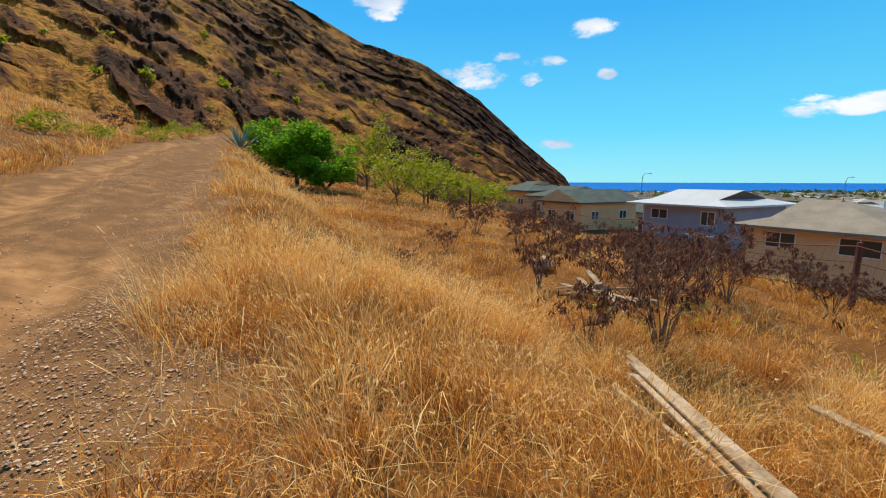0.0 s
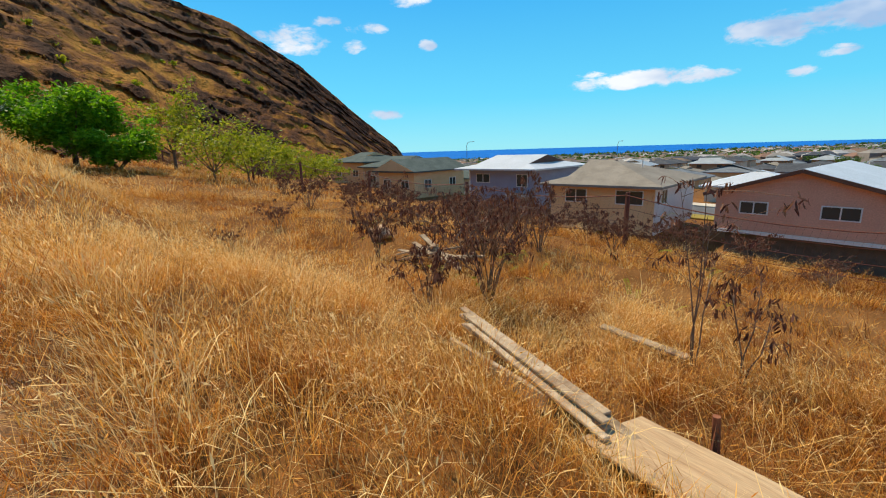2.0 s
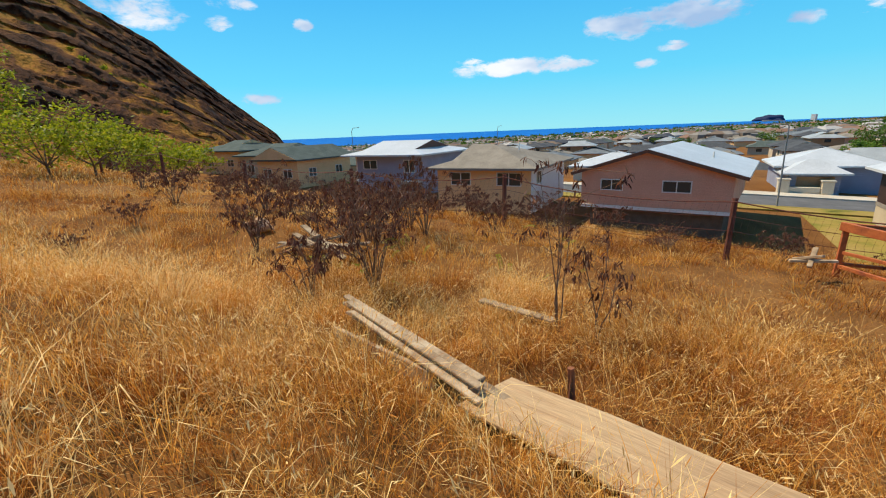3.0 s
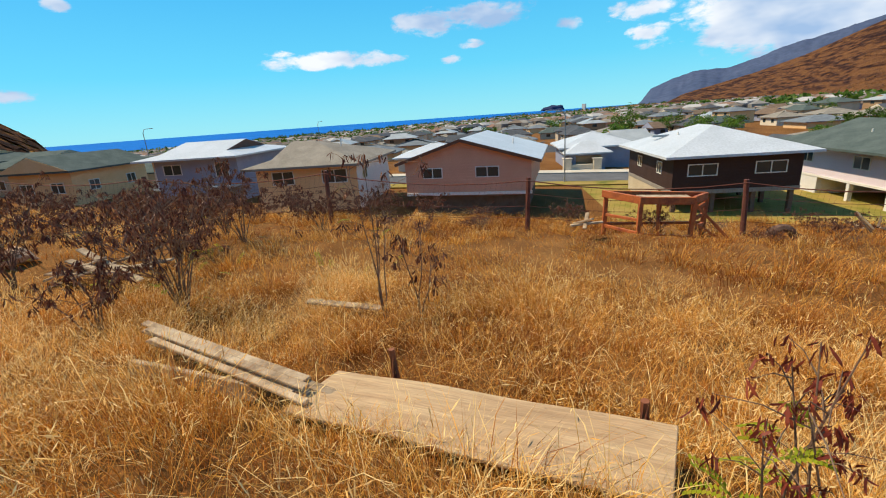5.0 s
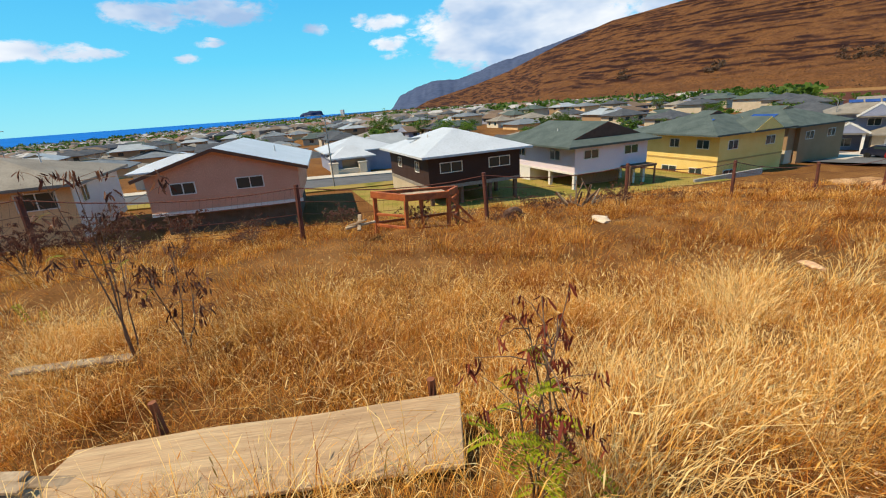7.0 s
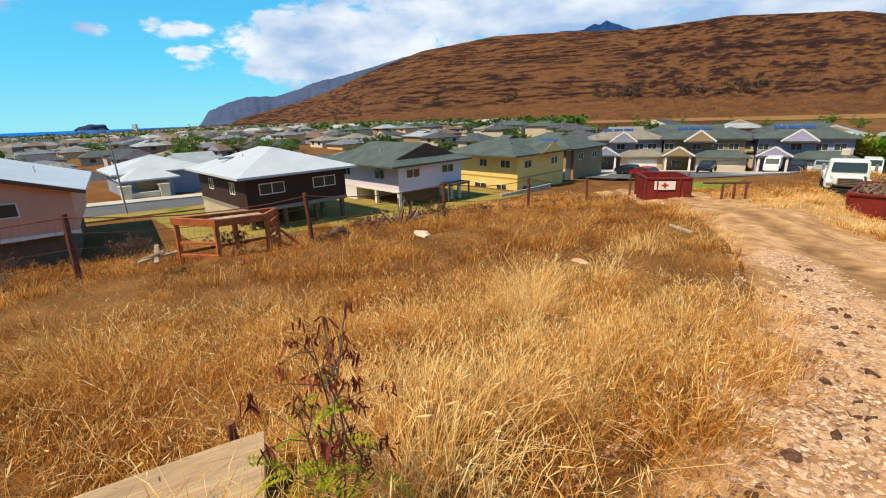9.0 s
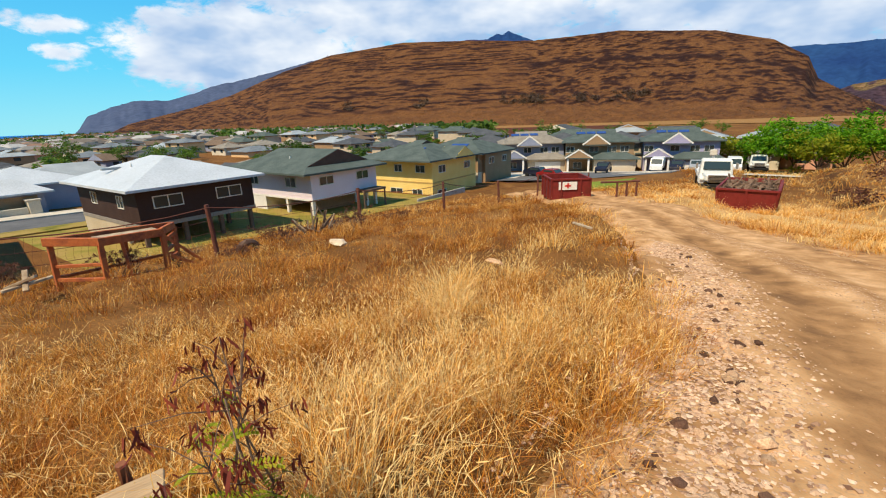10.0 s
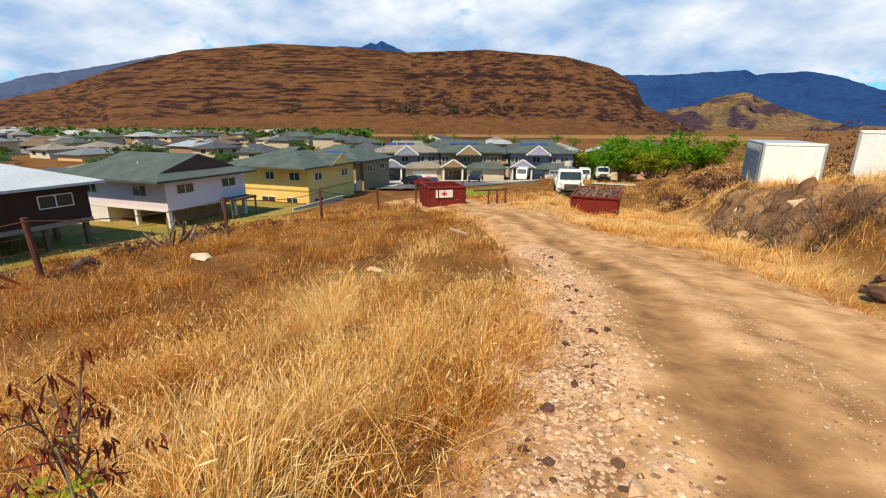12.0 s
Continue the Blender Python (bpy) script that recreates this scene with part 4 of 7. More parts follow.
# ---------------------------------------------------------------- trees and bushes by the hill
tree("bush", at_polar(-16.6, 33, .4), 3.4, 2.6, rng, L_GREEN, "dense bright green bush beside the dirt track", "bush", .14, 110, .13, 150, .12)
tree("bush", at_polar(-13.2, 31, -.2), 2.4, 2.0, rng, L_GREEN, "rounded green bush beside the dirt track", "bush", .12, 90, .12, 90, .12)
tree("tree", at_polar(-8.2, 37, -.2), 5.6, 2.3, rng, L_OLIVE, "thin olive-green tree with open branches", "tree", .10, 40, .13, 64, .25)
tree("tree", at_polar(-4.4, 28.5, -.3), 3.7, 2.9, rng, L_OLIVE, "low spreading olive tree in dry grass", "tree", .06, 34, .11, 64, .2)
tree("tree", at_polar(-1.0, 30, -.4), 3.3, 3.0, rng, L_OLIVE, "low spreading olive tree with bare lower twigs", "tree", .06, 30, .11, 56, .3)
for az, r, h, w in ((2.6, 52, 5.0, 3.5), (5.4, 60, 5.0, 3.6), (7.6, 66, 4.6, 3.4), (0.4, 46, 4.2, 3.0), (10.6, 80, 4.0, 3.6)):
    tree("bush", at_polar(az, r, 0), h, w, rng, L_OLIVE, "olive-green bush at the foot of the hill", "bush", .14, 34, .2, 50, .2)
for az, r, h, w in ((-36, 27, 1.3, 1.3), (-31, 30, 1.5, 1.4), (-40, 24, 1.4, 1.2), (-28, 34, 1.6, 1.5), (-34, 36, 2.0, 1.2), (-44, 34, 2.0, 1.3), (-25.5, 44, 2.4, 1.6)):
    tree("shrub", at_polar(az, r, -.3), h * .75, w * .8, rng, L_OLIVE if h < 1.8 else L_DRY, "scrubby half-dry shrub on the slope above the track", "shrub", .03, 30, .07, 26, .1)
agave = empty("agave", at_polar(-22.6, 31.5, .1), "pale blue-grey spiky agave beside the green bush", "plant")
for k in range(26):
    a, up = k * 2.4, .35 + .5 * ((k * 7) % 10) / 10
    d = Vector((math.cos(a) * math.cos(up * 1.5), math.sin(a) * math.cos(up * 1.5), math.sin(up * 1.5)))
    side_ = d.cross(Vector((0, 0, 1))).normalized() * .075
    bm = bmesh.new()
    p = [bm.verts.new(x) for x in (-side_ * .7, side_ * .7, d * .8 + side_, d * .8 - side_, d * 1.75, d * .75 - Vector((0, 0, .05)))]
    bm.faces.new((p[0], p[1], p[2], p[3])), bm.faces.new((p[3], p[2], p[4])), bm.faces.new((p[1], p[0], p[5])), bm.faces.new((p[0], p[3], p[5])), bm.faces.new((p[2], p[1], p[5])), bm.faces.new((p[3], p[4], p[5])), bm.faces.new((p[4], p[2], p[5]))
    part("leaf", bm, L_AGAVE, agave)
hill_seed = random.Random(9)
for az, r, z, s in ((-22.5, 120, 1.62 + 120 * math.tan(radians(11.6)), 4.0), (-20.5, 118, 1.62 + 118 * math.tan(radians(11.2)), 3.2), (-26, 140, 1.62 + 140 * math.tan(radians(14.5)), 4.5)):
    x, y = r * math.sin(radians(az)), r * math.cos(radians(az))
    tree("bush", pose(x, y, z - 2.5), s, s * .9, hill_seed, L_OLIVE, "olive bush growing on the rocky hillside", "bush", .12, 34, .26, 40, .25)

# ---------------------------------------------------------------- dry pod shrubs


def pod_shrub(name, m, height, spread, stems, seed, leaf, label, per=7, size=.034, fresh=0, droop=1.1, long=1.45, thick=.012, twigs=7, wide=.25, reach=.16):
    """A bare many-stemmed shrub; pods or dead leaves hang in bunches from its twigs."""
    rng = random.Random(seed)
    t = empty(name, m, label, "shrub", "")
    bunches = []
    for k in range(stems):
        bm = bmesh.new()
        a = 2 * math.pi * (k + rng.random()) / stems
        out = spread * rng.uniform(.3, 1.0)
        top = Vector((math.cos(a) * out, math.sin(a) * out, height * rng.uniform(.6, 1.0)))
        knee = Vector((top.x * .3 + rng.gauss(0, .05), top.y * .3 + rng.gauss(0, .05), top.z * .5))
        pts = [Vector((0, 0, -.15)), knee * .5 + Vector((rng.gauss(0, .02), rng.gauss(0, .02), 0)), knee, knee.lerp(top, .55), top]
        tube(bm, pts, [thick, thick * .9, thick * .7, thick * .5, thick * .25], 5)
        for j in range(twigs):
            f = rng.uniform(.35, .98)
            p = (Vector(knee).lerp(top, (f - .4) / .6) if f > .4 else Vector(pts[0]).lerp(knee, f / .4))
            q = p + Vector((rng.gauss(0, reach), rng.gauss(0, reach), rng.uniform(.0, reach * 1.1))) * max(.6, height)
            tube(bm, [p, p.lerp(q, .5) + Vector((0, 0, .02)), q], [thick * .4, thick * .3, thick * .16], 4)
            bunches.append(q)
        bunches.append(top)
        part("stem", bm, M_TWIG, t)
    bm = bmesh.new()
    for b in bunches:
        for _ in range(per):
            p = b + Vector((rng.gauss(0, size * .8), rng.gauss(0, size * .8), rng.gauss(0, size * .6)))
            a = Vector((rng.gauss(0, .55), rng.gauss(0, .55), -droop + rng.gauss(0, .3))).normalized()
            w = a.cross(Vector((rng.gauss(0, 1), rng.gauss(0, 1), rng.gauss(0, 1)))).normalized()
            s = size * rng.uniform(.7, 1.3)
            c = w.cross(a) * s * .25
            ring = [p, p + a * s * .5 * long + w * s * wide + c, p + a * s * 1.5 * long + w * s * wide + c, p + a * s * 2.0 * long - c * .5, p + a * s * 1.5 * long - w * s * wide + c, p + a * s * .5 * long - w * s * wide + c]
            v = [bm.verts.new(x) for x in ring]
            bm.faces.new((v[0], v[1], v[5])), bm.faces.new((v[1], v[2], v[4], v[5])), bm.faces.new((v[2], v[3], v[4]))
    tagged(part("foliage", bm, leaf, t, "drooping dark red-brown pods" if fresh else ""), kind="stuff")
    if fresh:
        bm = bmesh.new()
        for _ in range(fresh):
            b = rng.choice(bunches)
            p = Vector((b.x * rng.uniform(.5, 1.35), b.y * rng.uniform(.5, 1.35), b.z * rng.uniform(.35, .95)))
            a = Vector((rng.gauss(0, 1), rng.gauss(0, 1), rng.gauss(0, .35))).normalized()
            side = a.cross(Vector((0, 0, 1))).normalized()
            for i in range(9):
                c = p + a * i * .014 + Vector((0, 0, -.0009 * i * i))
                for sg in (-1, 1):
                    e = c + side * sg * .034 + a * .008
                    bm.faces.new([bm.verts.new(x) for x in (c, c.lerp(e, .5) + a * .007, e, c.lerp(e, .5) - a * .007)])
        tagged(part("fresh_foliage", bm, L_FRESH, t, "fresh feathery yellow-green leaves"), kind="stuff")
    return t


def rest(x, y, dz=0.0, turn=0.0):
    return pose(x, y, float(ground_z(x, y)) + dz, 0, 0, turn)


pod_shrub("shrub", rest(1.76, -.61), 1.26, .17, 5, 3, L_POD, "small shrub with dark red pods and green feathery leaves", 9, .0155, 30, long=1.7, thick=.007, twigs=7, wide=.24, reach=.085)
pod_shrub("shrub", rest(3.98, 2.92), 2.05, .32, 4, 4, L_DRY, "tall thin leafless shrub with hanging brown pods", 8, .032, 10, thick=.009, twigs=6)
pod_shrub("shrub", rest(4.25, 2.6), 1.25, .28, 3, 14, L_DRY, "thin leafless shrub with hanging brown pods", 8, .034, 0, thick=.009)
pod_shrub("shrub", rest(2.95, 5.4), 1.72, 1.1, 14, 5, L_DRY, "tall dead brown shrub with dark withered leaves", 8, .030, 22, thick=.011, twigs=11)
pod_shrub("shrub", rest(2.05, 5.5), .85, .5, 6, 6, L_DRY, "dead brown shrub leaning over old boards", 10, .032, 0)
pod_shrub("shrub", rest(3.5, 7.3), 1.4, .9, 8, 7, L_DRY, "dead brown shrub with dark withered leaves", 9, .032, 0)
for x, y, hh, ww, sd in ((3.3, 8.6, 1.4, .8, 42), (4.6, 8.8, 1.5, 1.0, 43), (2.2, 8.8, 1.2, .8, 46)):
    pod_shrub("shrub", rest(x, y), hh, ww, 9, sd, L_DRY, "dead brown shrub with dark withered leaves", 9, .036, 6, thick=.012)
dry = [pod_shrub("shrub", rest(5.2, 11.0), 1.5, 1.1, 9, 21, L_DRY, "withered dark brown shrub in dry grass", 15, .036, 0, thick=.013),
       pod_shrub("shrub", rest(6.6, 10.2), 1.9, 1.3, 9, 22, L_DRY, "withered reddish-brown shrub near the wire fence", 15, .038, 0, thick=.014),
       pod_shrub("shrub", rest(3.9, 14.5), 1.6, 1.2, 9, 23, L_DRY, "withered dark brown shrub in dry grass", 15, .038, 0, thick=.014)]
g = random.Random(31)
for k, (x, y) in enumerate(((4.2, 12.6), (8.0, 12.4), (5.2, 16.5), (7.6, 16.0), (3.6, 18.5), (6.4, 20.0), (4.4, 22.5), (9.2, 15.2), (7.8, 24.0), (5.4, 26.0), (2.6, 13.2), (9.6, 12.9),
                            (8.6, 19.0), (10.6, 12.2), (1.6, 16.0), (3.0, 25.0), (6.0, 8.6), (11.2, 11.6), (12.0, 10.2), (4.9, 9.0), (9.0, 9.4), (13.2, 8.4))):
    s = g.uniform(.55, .9)
    ob = copy_thing(dry[k % 3], rest(x, y, -.05, g.uniform(0, 360)) )
    ob.scale = (s, s, s)
for x, y, s in ((13.8, 3.6, .7), (14.6, -3.0, .55), (13.4, 1.2, .6), (15.8, -5.6, .6), (1.0, 20.5, .8), (12.9, -1.6, .35), (.4, 12.0, .5), (-.6, 9.5, .35)):
    ob = copy_thing(dry[int(x * 7) % 3], rest(x, y, -.05, g.uniform(0, 360)))
    ob.scale = (s, s, s)

# ---------------------------------------------------------------- boards
board = empty("plywood_sheet", pose(2.29, .93, -.255, 2, 6.6, 93), "weathered tan plywood sheet lying on low stakes", "plywood sheet")
bm = box(bmesh.new(), -1.22, 1.22, -.25, .34, -.012, .012, .004)
bmesh.ops.subdivide_edges(bm, edges=[e for e in bm.edges if e.calc_length() > 1.5], cuts=12, use_grid_fill=True)
for v in bm.verts:
    v.co.z += .02 * math.sin(v.co.x * 1.3 + .5) + .006 * math.sin(v.co.x * 5)
part("sheet", bm, M_PLY, board)
for x, y in ((-1.0, .0), (.1, -.1), (.9, -.05)):
    part("block", box(bmesh.new(), x - .05, x + .05, y - .2, y + .2, -.32, -.03, .006), M_POST, board, "dark timber block under the sheet")
for x, y, h in ((2.66, 1.72, .56), (2.68, -.1, .46)):
    st = empty("stake", rest(x, y, -.1), "dark stub of a wooden stake behind the sheet", "stake")
    bm = tube(bmesh.new(), [(0, 0, 0), (.01, 0, h * .6), (.0, .01, h + .02)], [.032, .03, .026], 7)
    part("stub", bm, M_RUST, st)

bundle = empty("board_stack", pose(0, 0, 0), "stack of long grey weathered boards lying in grass", "boards")
ga = Vector((2.12, 4.32, -.32))
gb = Vector((2.16, 2.22, -.35))
for k in range(8):
    row, col = k // 3, k % 3
    off = Vector((-.13 + .085 * col + .03 * row, .13 * ((k * 37) % 5 - 2), .04 - .05 * row - .012 * col + .012 * ((k * 5) % 3)))
    bm = beam(bmesh.new(), ga + off, gb + off * .9 + Vector((.03 * (k % 4 - 1.5), -.12 * (k % 3), .01 * (k % 2))), .062 + .01 * (k % 3), .028, .006)
    part("board", bm, M_BOARD, bundle)
bm = beam(bmesh.new(), (1.78, 4.05, -.46), (2.0, 2.6, -.42), .05, .16, .008)
part("board", bm, M_BOARD, bundle, "board standing on its edge")

pile = empty("plank_pile", rest(2.95, 7.5, .12), "loose pile of pale weathered planks", "planks")
g = random.Random(8)
for k in range(9):
    a = radians(g.uniform(95, 150))
    L = g.uniform(.5, .95)
    c = Vector((g.uniform(-.45, .45), g.uniform(-.4, .4), .12 + .05 * (k % 4)))
    d = Vector((math.cos(a), math.sin(a), g.uniform(-.35, .35))) * L
    part("plank", beam(bmesh.new(), c - d / 2 * 1.4, c + d / 2 * 1.4, .11, .03, .005), M_BOARD, pile)

fallen = empty("fallen_board", pose(0, 0, 0), "flaking pale board lying flat in grass", "board")
z1 = float(ground_z(3.7, 3.9)) + .16
part("board", beam(bmesh.new(), (3.8, 4.05, z1 + .02), (4.08, 3.05, z1 - .02), .13, .03, .006), M_BOARD, fallen)
stick = empty("fallen_board", pose(0, 0, 0), "pale stick lying on top of dry grass", "board")
part("board", beam(bmesh.new(), (6.7, -7.9, -.85), (7.6, -8.3, -.95), .06, .05, .008), M_BOARD, stick)


def boulder(name, m, size, seed, material, label, category="stone"):
    bm = bmesh.new()
    bmesh.ops.create_icosphere(bm, subdivisions=2, radius=1)
    for v in bm.verts:
        n = v.co.normalized()
        k = 1 + .55 * noise.noise(n * 1.3 + Vector((seed * 3.1, 0, 0))) + .2 * noise.noise(n * 3.1 + Vector((0, seed, 0)))
        v.co = Vector((n.x * size[0], n.y * size[1], n.z * size[2])) * k
    me = bpy.data.meshes.new(name)
    bm.to_mesh(me)
    bm.free()
    me.materials.append(material)
    ob = new(name, me)
    ob.matrix_world = m
    return tagged(ob, label, category)


M_BLEACH = mat("bleached_stone", [(.56, .43, .29), (.70, .57, .42)], .9, 3, 8, .2)
boulder("boulder", rest(2.62, 10.3, .16), (.30, .24, .17), 1, M_STONE, "pale rounded boulder in dry grass")
boulder("boulder", rest(12.2, -3.95, .12), (.42, .2, .05), 2, M_BLEACH, "bleached flat slab in dry grass")
boulder("boulder", rest(5.7, -4.6, .26), (.17, .08, .035), 3, M_STONE, "small pale stone slab on the bank")

# ---------------------------------------------------------------- wire fence along the foot of the field
M_FENCEPOST = mat("rusty_fence_post", [(.10, .035, .025), (.17, .06, .04)], .8, 5, 9, .2)
fence = empty("wire_fence", spot(0, 13.3), "sagging rusty wire fence along the field", "fence")
tops = []
for k in range(-9, 9):
    u = -4.84 + 6.08 * k
    zg = ground_at(u, 13.3)
    tilt = .07 * math.sin(k * 2.3)
    h = 1.62 if k > -4 else 1.5
    bm = tube(bmesh.new(), [(u, 0, zg - .4), (u + tilt * .5, 0, zg + h * .5), (u + tilt, .02, zg + h)], [.075, .072, .068], 8)
    part("post", bm, M_FENCEPOST, fence)
    tops.append(Vector((u + tilt * .9, 0, zg + h - .08)))
for level in (0, .38, .75, 1.1):
    for a, b in zip(tops, tops[1:]):
        a1, b1 = a - Vector((0, .08, level)), b - Vector((0, .08, level))
        pts = [a1.lerp(b1, s) - Vector((0, 0, .22 * (1 - level * .5) * 4 * s * (1 - s))) for s in (0, .2, .4, .6, .8, 1)]
        part("wire", tube(bmesh.new(), pts, [.016 if level == 0 else .007] * 6, 4), M_FENCEPOST, fence)
bm = bmesh.new()
for a, b in zip(tops, tops[1:]):
    for j in range(40):
        s = j / 40
        p = a.lerp(b, s) - Vector((0, .08, .22 * 4 * s * (1 - s)))
        tube(bm, [p, p - Vector((.12, 0, .55)), p - Vector((0, 0, 1.12))], [.0024, .0024, .0024], 3)
tagged(part("mesh", bm, M_FENCEPOST, fence), kind="stuff")

# ---------------------------------------------------------------- orange rack and scrap by the fence
zg = ground_at(4.6, 12.5)
rack = empty("metal_rack", spot(4.6, 12.4, zg - .1), "rusty orange steel rack leaning in dry grass", "rack")
for x, y in ((-1.25, .45), (-.55, -.35), (.75, -.4), (1.35, .35)):
    part("leg", beam(bmesh.new(), (x, y, -.2), (x + .05, y, 1.12 - .08 * x), .11, .11, .008), M_ORANGE, rack)
for a, b in (((-1.3, .45, 1.22), (-.5, -.38, 1.14)), ((-.55, -.38, 1.14), (.8, -.42, 1.08)), ((.78, -.42, 1.1), (1.4, .36, 1.04)), ((1.36, .36, 1.05), (-1.25, .47, 1.2))):
    part("top_rail", beam(bmesh.new(), a, b, .09, .19, .008), M_ORANGE, rack)
part("shelf_board", beam(bmesh.new(), (-.5, -.1, 1.18), (.8, -.1, 1.12), .5, .03, .004), M_BOARD, rack, "grey board on the rack")
for a, b in (((-1.2, .4, .62), (-.5, -.35, .6)), ((.8, -.4, 1.0), (1.75, -.55, -.05)), ((-.1, -.4, 1.05), (-.05, -.42, .1)), ((1.35, .36, .3), (-1.2, .46, .34)), ((.2, .38, .1), (.25, .4, 1.1))):
    part("brace", beam(bmesh.new(), a, b, .06, .07, .006), M_ORANGE, rack)
for z in (.3, .58, .85):
    part("rung", beam(bmesh.new(), (.78, -.42, z), (1.38, .36, z - .02), .07, .09, .006), M_ORANGE, rack)
for a, b in (((-.55, -.38, .22), (.9, -.46, .12)), ((-1.25, .45, .3), (-.55, -.36, .25)), ((.8, -.44, .5), (1.6, -.5, -.05))):
    part("lower_rail", beam(bmesh.new(), a, b, .07, .08, .006), M_ORANGE, rack)
part("panel", beam(bmesh.new(), (-.3, -.5, .08), (1.0, -.55, .05), .5, .04, .006), M_ORANGE, rack, "fallen orange panel")

sticks = empty("scrap_wood", spot(2.6, 11.3, ground_at(2.6, 11.3) + .3), "bleached scrap sticks crossed in grass", "scrap wood")
for a, b in (((-.4, 0, .1), (.4, .1, .14)), ((-.1, -.2, .05), (.05, .25, .35)), ((.1, -.2, .3), (-.3, .2, .1))):
    part("stick", beam(bmesh.new(), a, b, .09, .05, .006), M_BOARD, sticks)
tyre = empty("old_tyre", spot(8.1, 12.9, ground_at(8.1, 12.9) - .2), "old brown weathered tyre half buried in grass", "tyre")
bm = bmesh.new()
ring = [[bm.verts.new((math.cos(a) * (.34 + .11 * math.cos(b)), .11 * math.sin(b) * 1.2, .2 + math.sin(a) * (.34 + .11 * math.cos(b)))) for b in [2 * math.pi * j / 8 for j in range(8)]] for a in [2 * math.pi * i / 18 for i in range(18)]]
for i in range(18):
    for j in range(8):
        bm.faces.new((ring[i][j], ring[(i + 1) % 18][j], ring[(i + 1) % 18][(j + 1) % 8], ring[i][(j + 1) % 8]))
part("tread", bm, mat("dusty_rubber", [(.10, .06, .045), (.16, .10, .075)], .9, 5, 8, .2), tyre)
scrap = empty("scrap_wood", spot(10.4, 12.2, ground_at(10.4, 12.2) + .1), "heap of dark broken timber and twigs", "scrap wood")
g = random.Random(12)
for k in range(16):
    a = g.uniform(0, 6.28)
    c = Vector((g.gauss(0, .35), g.gauss(0, .3), .1))
    d = Vector((math.cos(a) * .4, math.sin(a) * .4, g.uniform(.1, .8)))
    part("timber", beam(bmesh.new(), c, c + d, .05, .04, .005), M_BARK if k % 5 else M_BOARD, scrap)

# ---------------------------------------------------------------- steel dumpsters


def dumpster(m, L, W, H, label, debris, flare=.0):
    d = empty("dumpster", m, label, "dumpster")
    t = .06
    for name, x0, x1, y0, y1 in (("side_wall", -L / 2, L / 2, -W / 2, -W / 2 + t), ("side_wall", -L / 2, L / 2, W / 2 - t, W / 2), ("end_wall", -L / 2, -L / 2 + t, -W / 2 + t, W / 2 - t), ("end_wall", L / 2 - t, L / 2, -W / 2 + t, W / 2 - t)):
        bm = box(bmesh.new(), x0, x1, y0, y1, .12, H, .01)
        for v in bm.verts:
            k = 1 + flare * (v.co.z - .12) / H
            v.co.x *= k
            v.co.y *= k
        part(name, bm, M_RED, d)
    part("floor", box(bmesh.new(), -L / 2 + t, L / 2 - t, -W / 2 + t, W / 2 - t, .12, .2), M_RED, d)
    k = 1 + flare
    for a, b in (((-L / 2 * k, -W / 2 * k, H), (L / 2 * k, -W / 2 * k, H)), ((-L / 2 * k, W / 2 * k, H), (L / 2 * k, W / 2 * k, H)), ((-L / 2 * k, -W / 2 * k, H), (-L / 2 * k, W / 2 * k, H)), ((L / 2 * k, -W / 2 * k, H), (L / 2 * k, W / 2 * k, H))):
        part("rim", beam(bmesh.new(), a, b, .12, .1, .01), M_RED, d)
    for y, s in ((-W / 2, -1), (W / 2, 1)):
        n = max(2, int(L / .8))
        for i in range(n + 1):
            x = -L / 2 + L * i / n
            part("rib", beam(bmesh.new(), (x, y + s * .03, .12), (x * k, y * k + s * .04, H), .09, .08, .01), M_RED, d)
    for x, s in ((-L / 2, -1), (L / 2, 1)):
        for y in (-W / 4, W / 4):
            part("rib", beam(bmesh.new(), (x + s * .03, y, .12), (x * k + s * .04, y * k, H), .09, .08, .01), M_RED, d)
    for x in (-L / 3, L / 3):
        part("skid", box(bmesh.new(), x - .1, x + .1, -W / 2, W / 2, 0, .12, .01), M_BLACK, d)
    if debris:
        g = random.Random(4)
        bm = bmesh.new()
        for _ in range(160):
            p = Vector((g.uniform(-L / 2, L / 2) * .95, g.uniform(-W / 2, W / 2) * .9, H - .1 + g.uniform(-.05, .14)))
            q = Vector((g.gauss(0, 1), g.gauss(0, 1), g.gauss(0, .4))).normalized() * g.uniform(.15, .4)
            beam(bm, p - q, p + q, g.uniform(.04, .14), g.uniform(.03, .08))
        tagged(part("debris", bm, M_TWIG, d, "heaped broken wood and rubble"), kind="stuff")
    return d


dumpster(at_polar(154.6, 28.3, -.05, 22), 2.3, 3.95, 1.4, "dark red steel dumpster heaped with rubble", True, .08)
cross_bin = dumpster(at_polar(135.6, 29.5, -.12, -30), 2.5, 2.3, 1.42, "dark red steel dumpster with a white panel", False)
panel = part("panel", box(bmesh.new(), -1.32, -1.305, -.35, .75, .8, 1.28), M_TRIM, cross_bin, "white panel with a red cross")
for y0, y1, z0, z1 in ((.02, .38, 1.0, 1.1), (.15, .25, .9, 1.2)):
    part("cross_bar", box(bmesh.new(), -1.335, -1.32, y0, y1, z0, z1), mat("sign_red", [(.55, .03, .03), (.6, .05, .04)], .6, 4, 8, .02), panel)

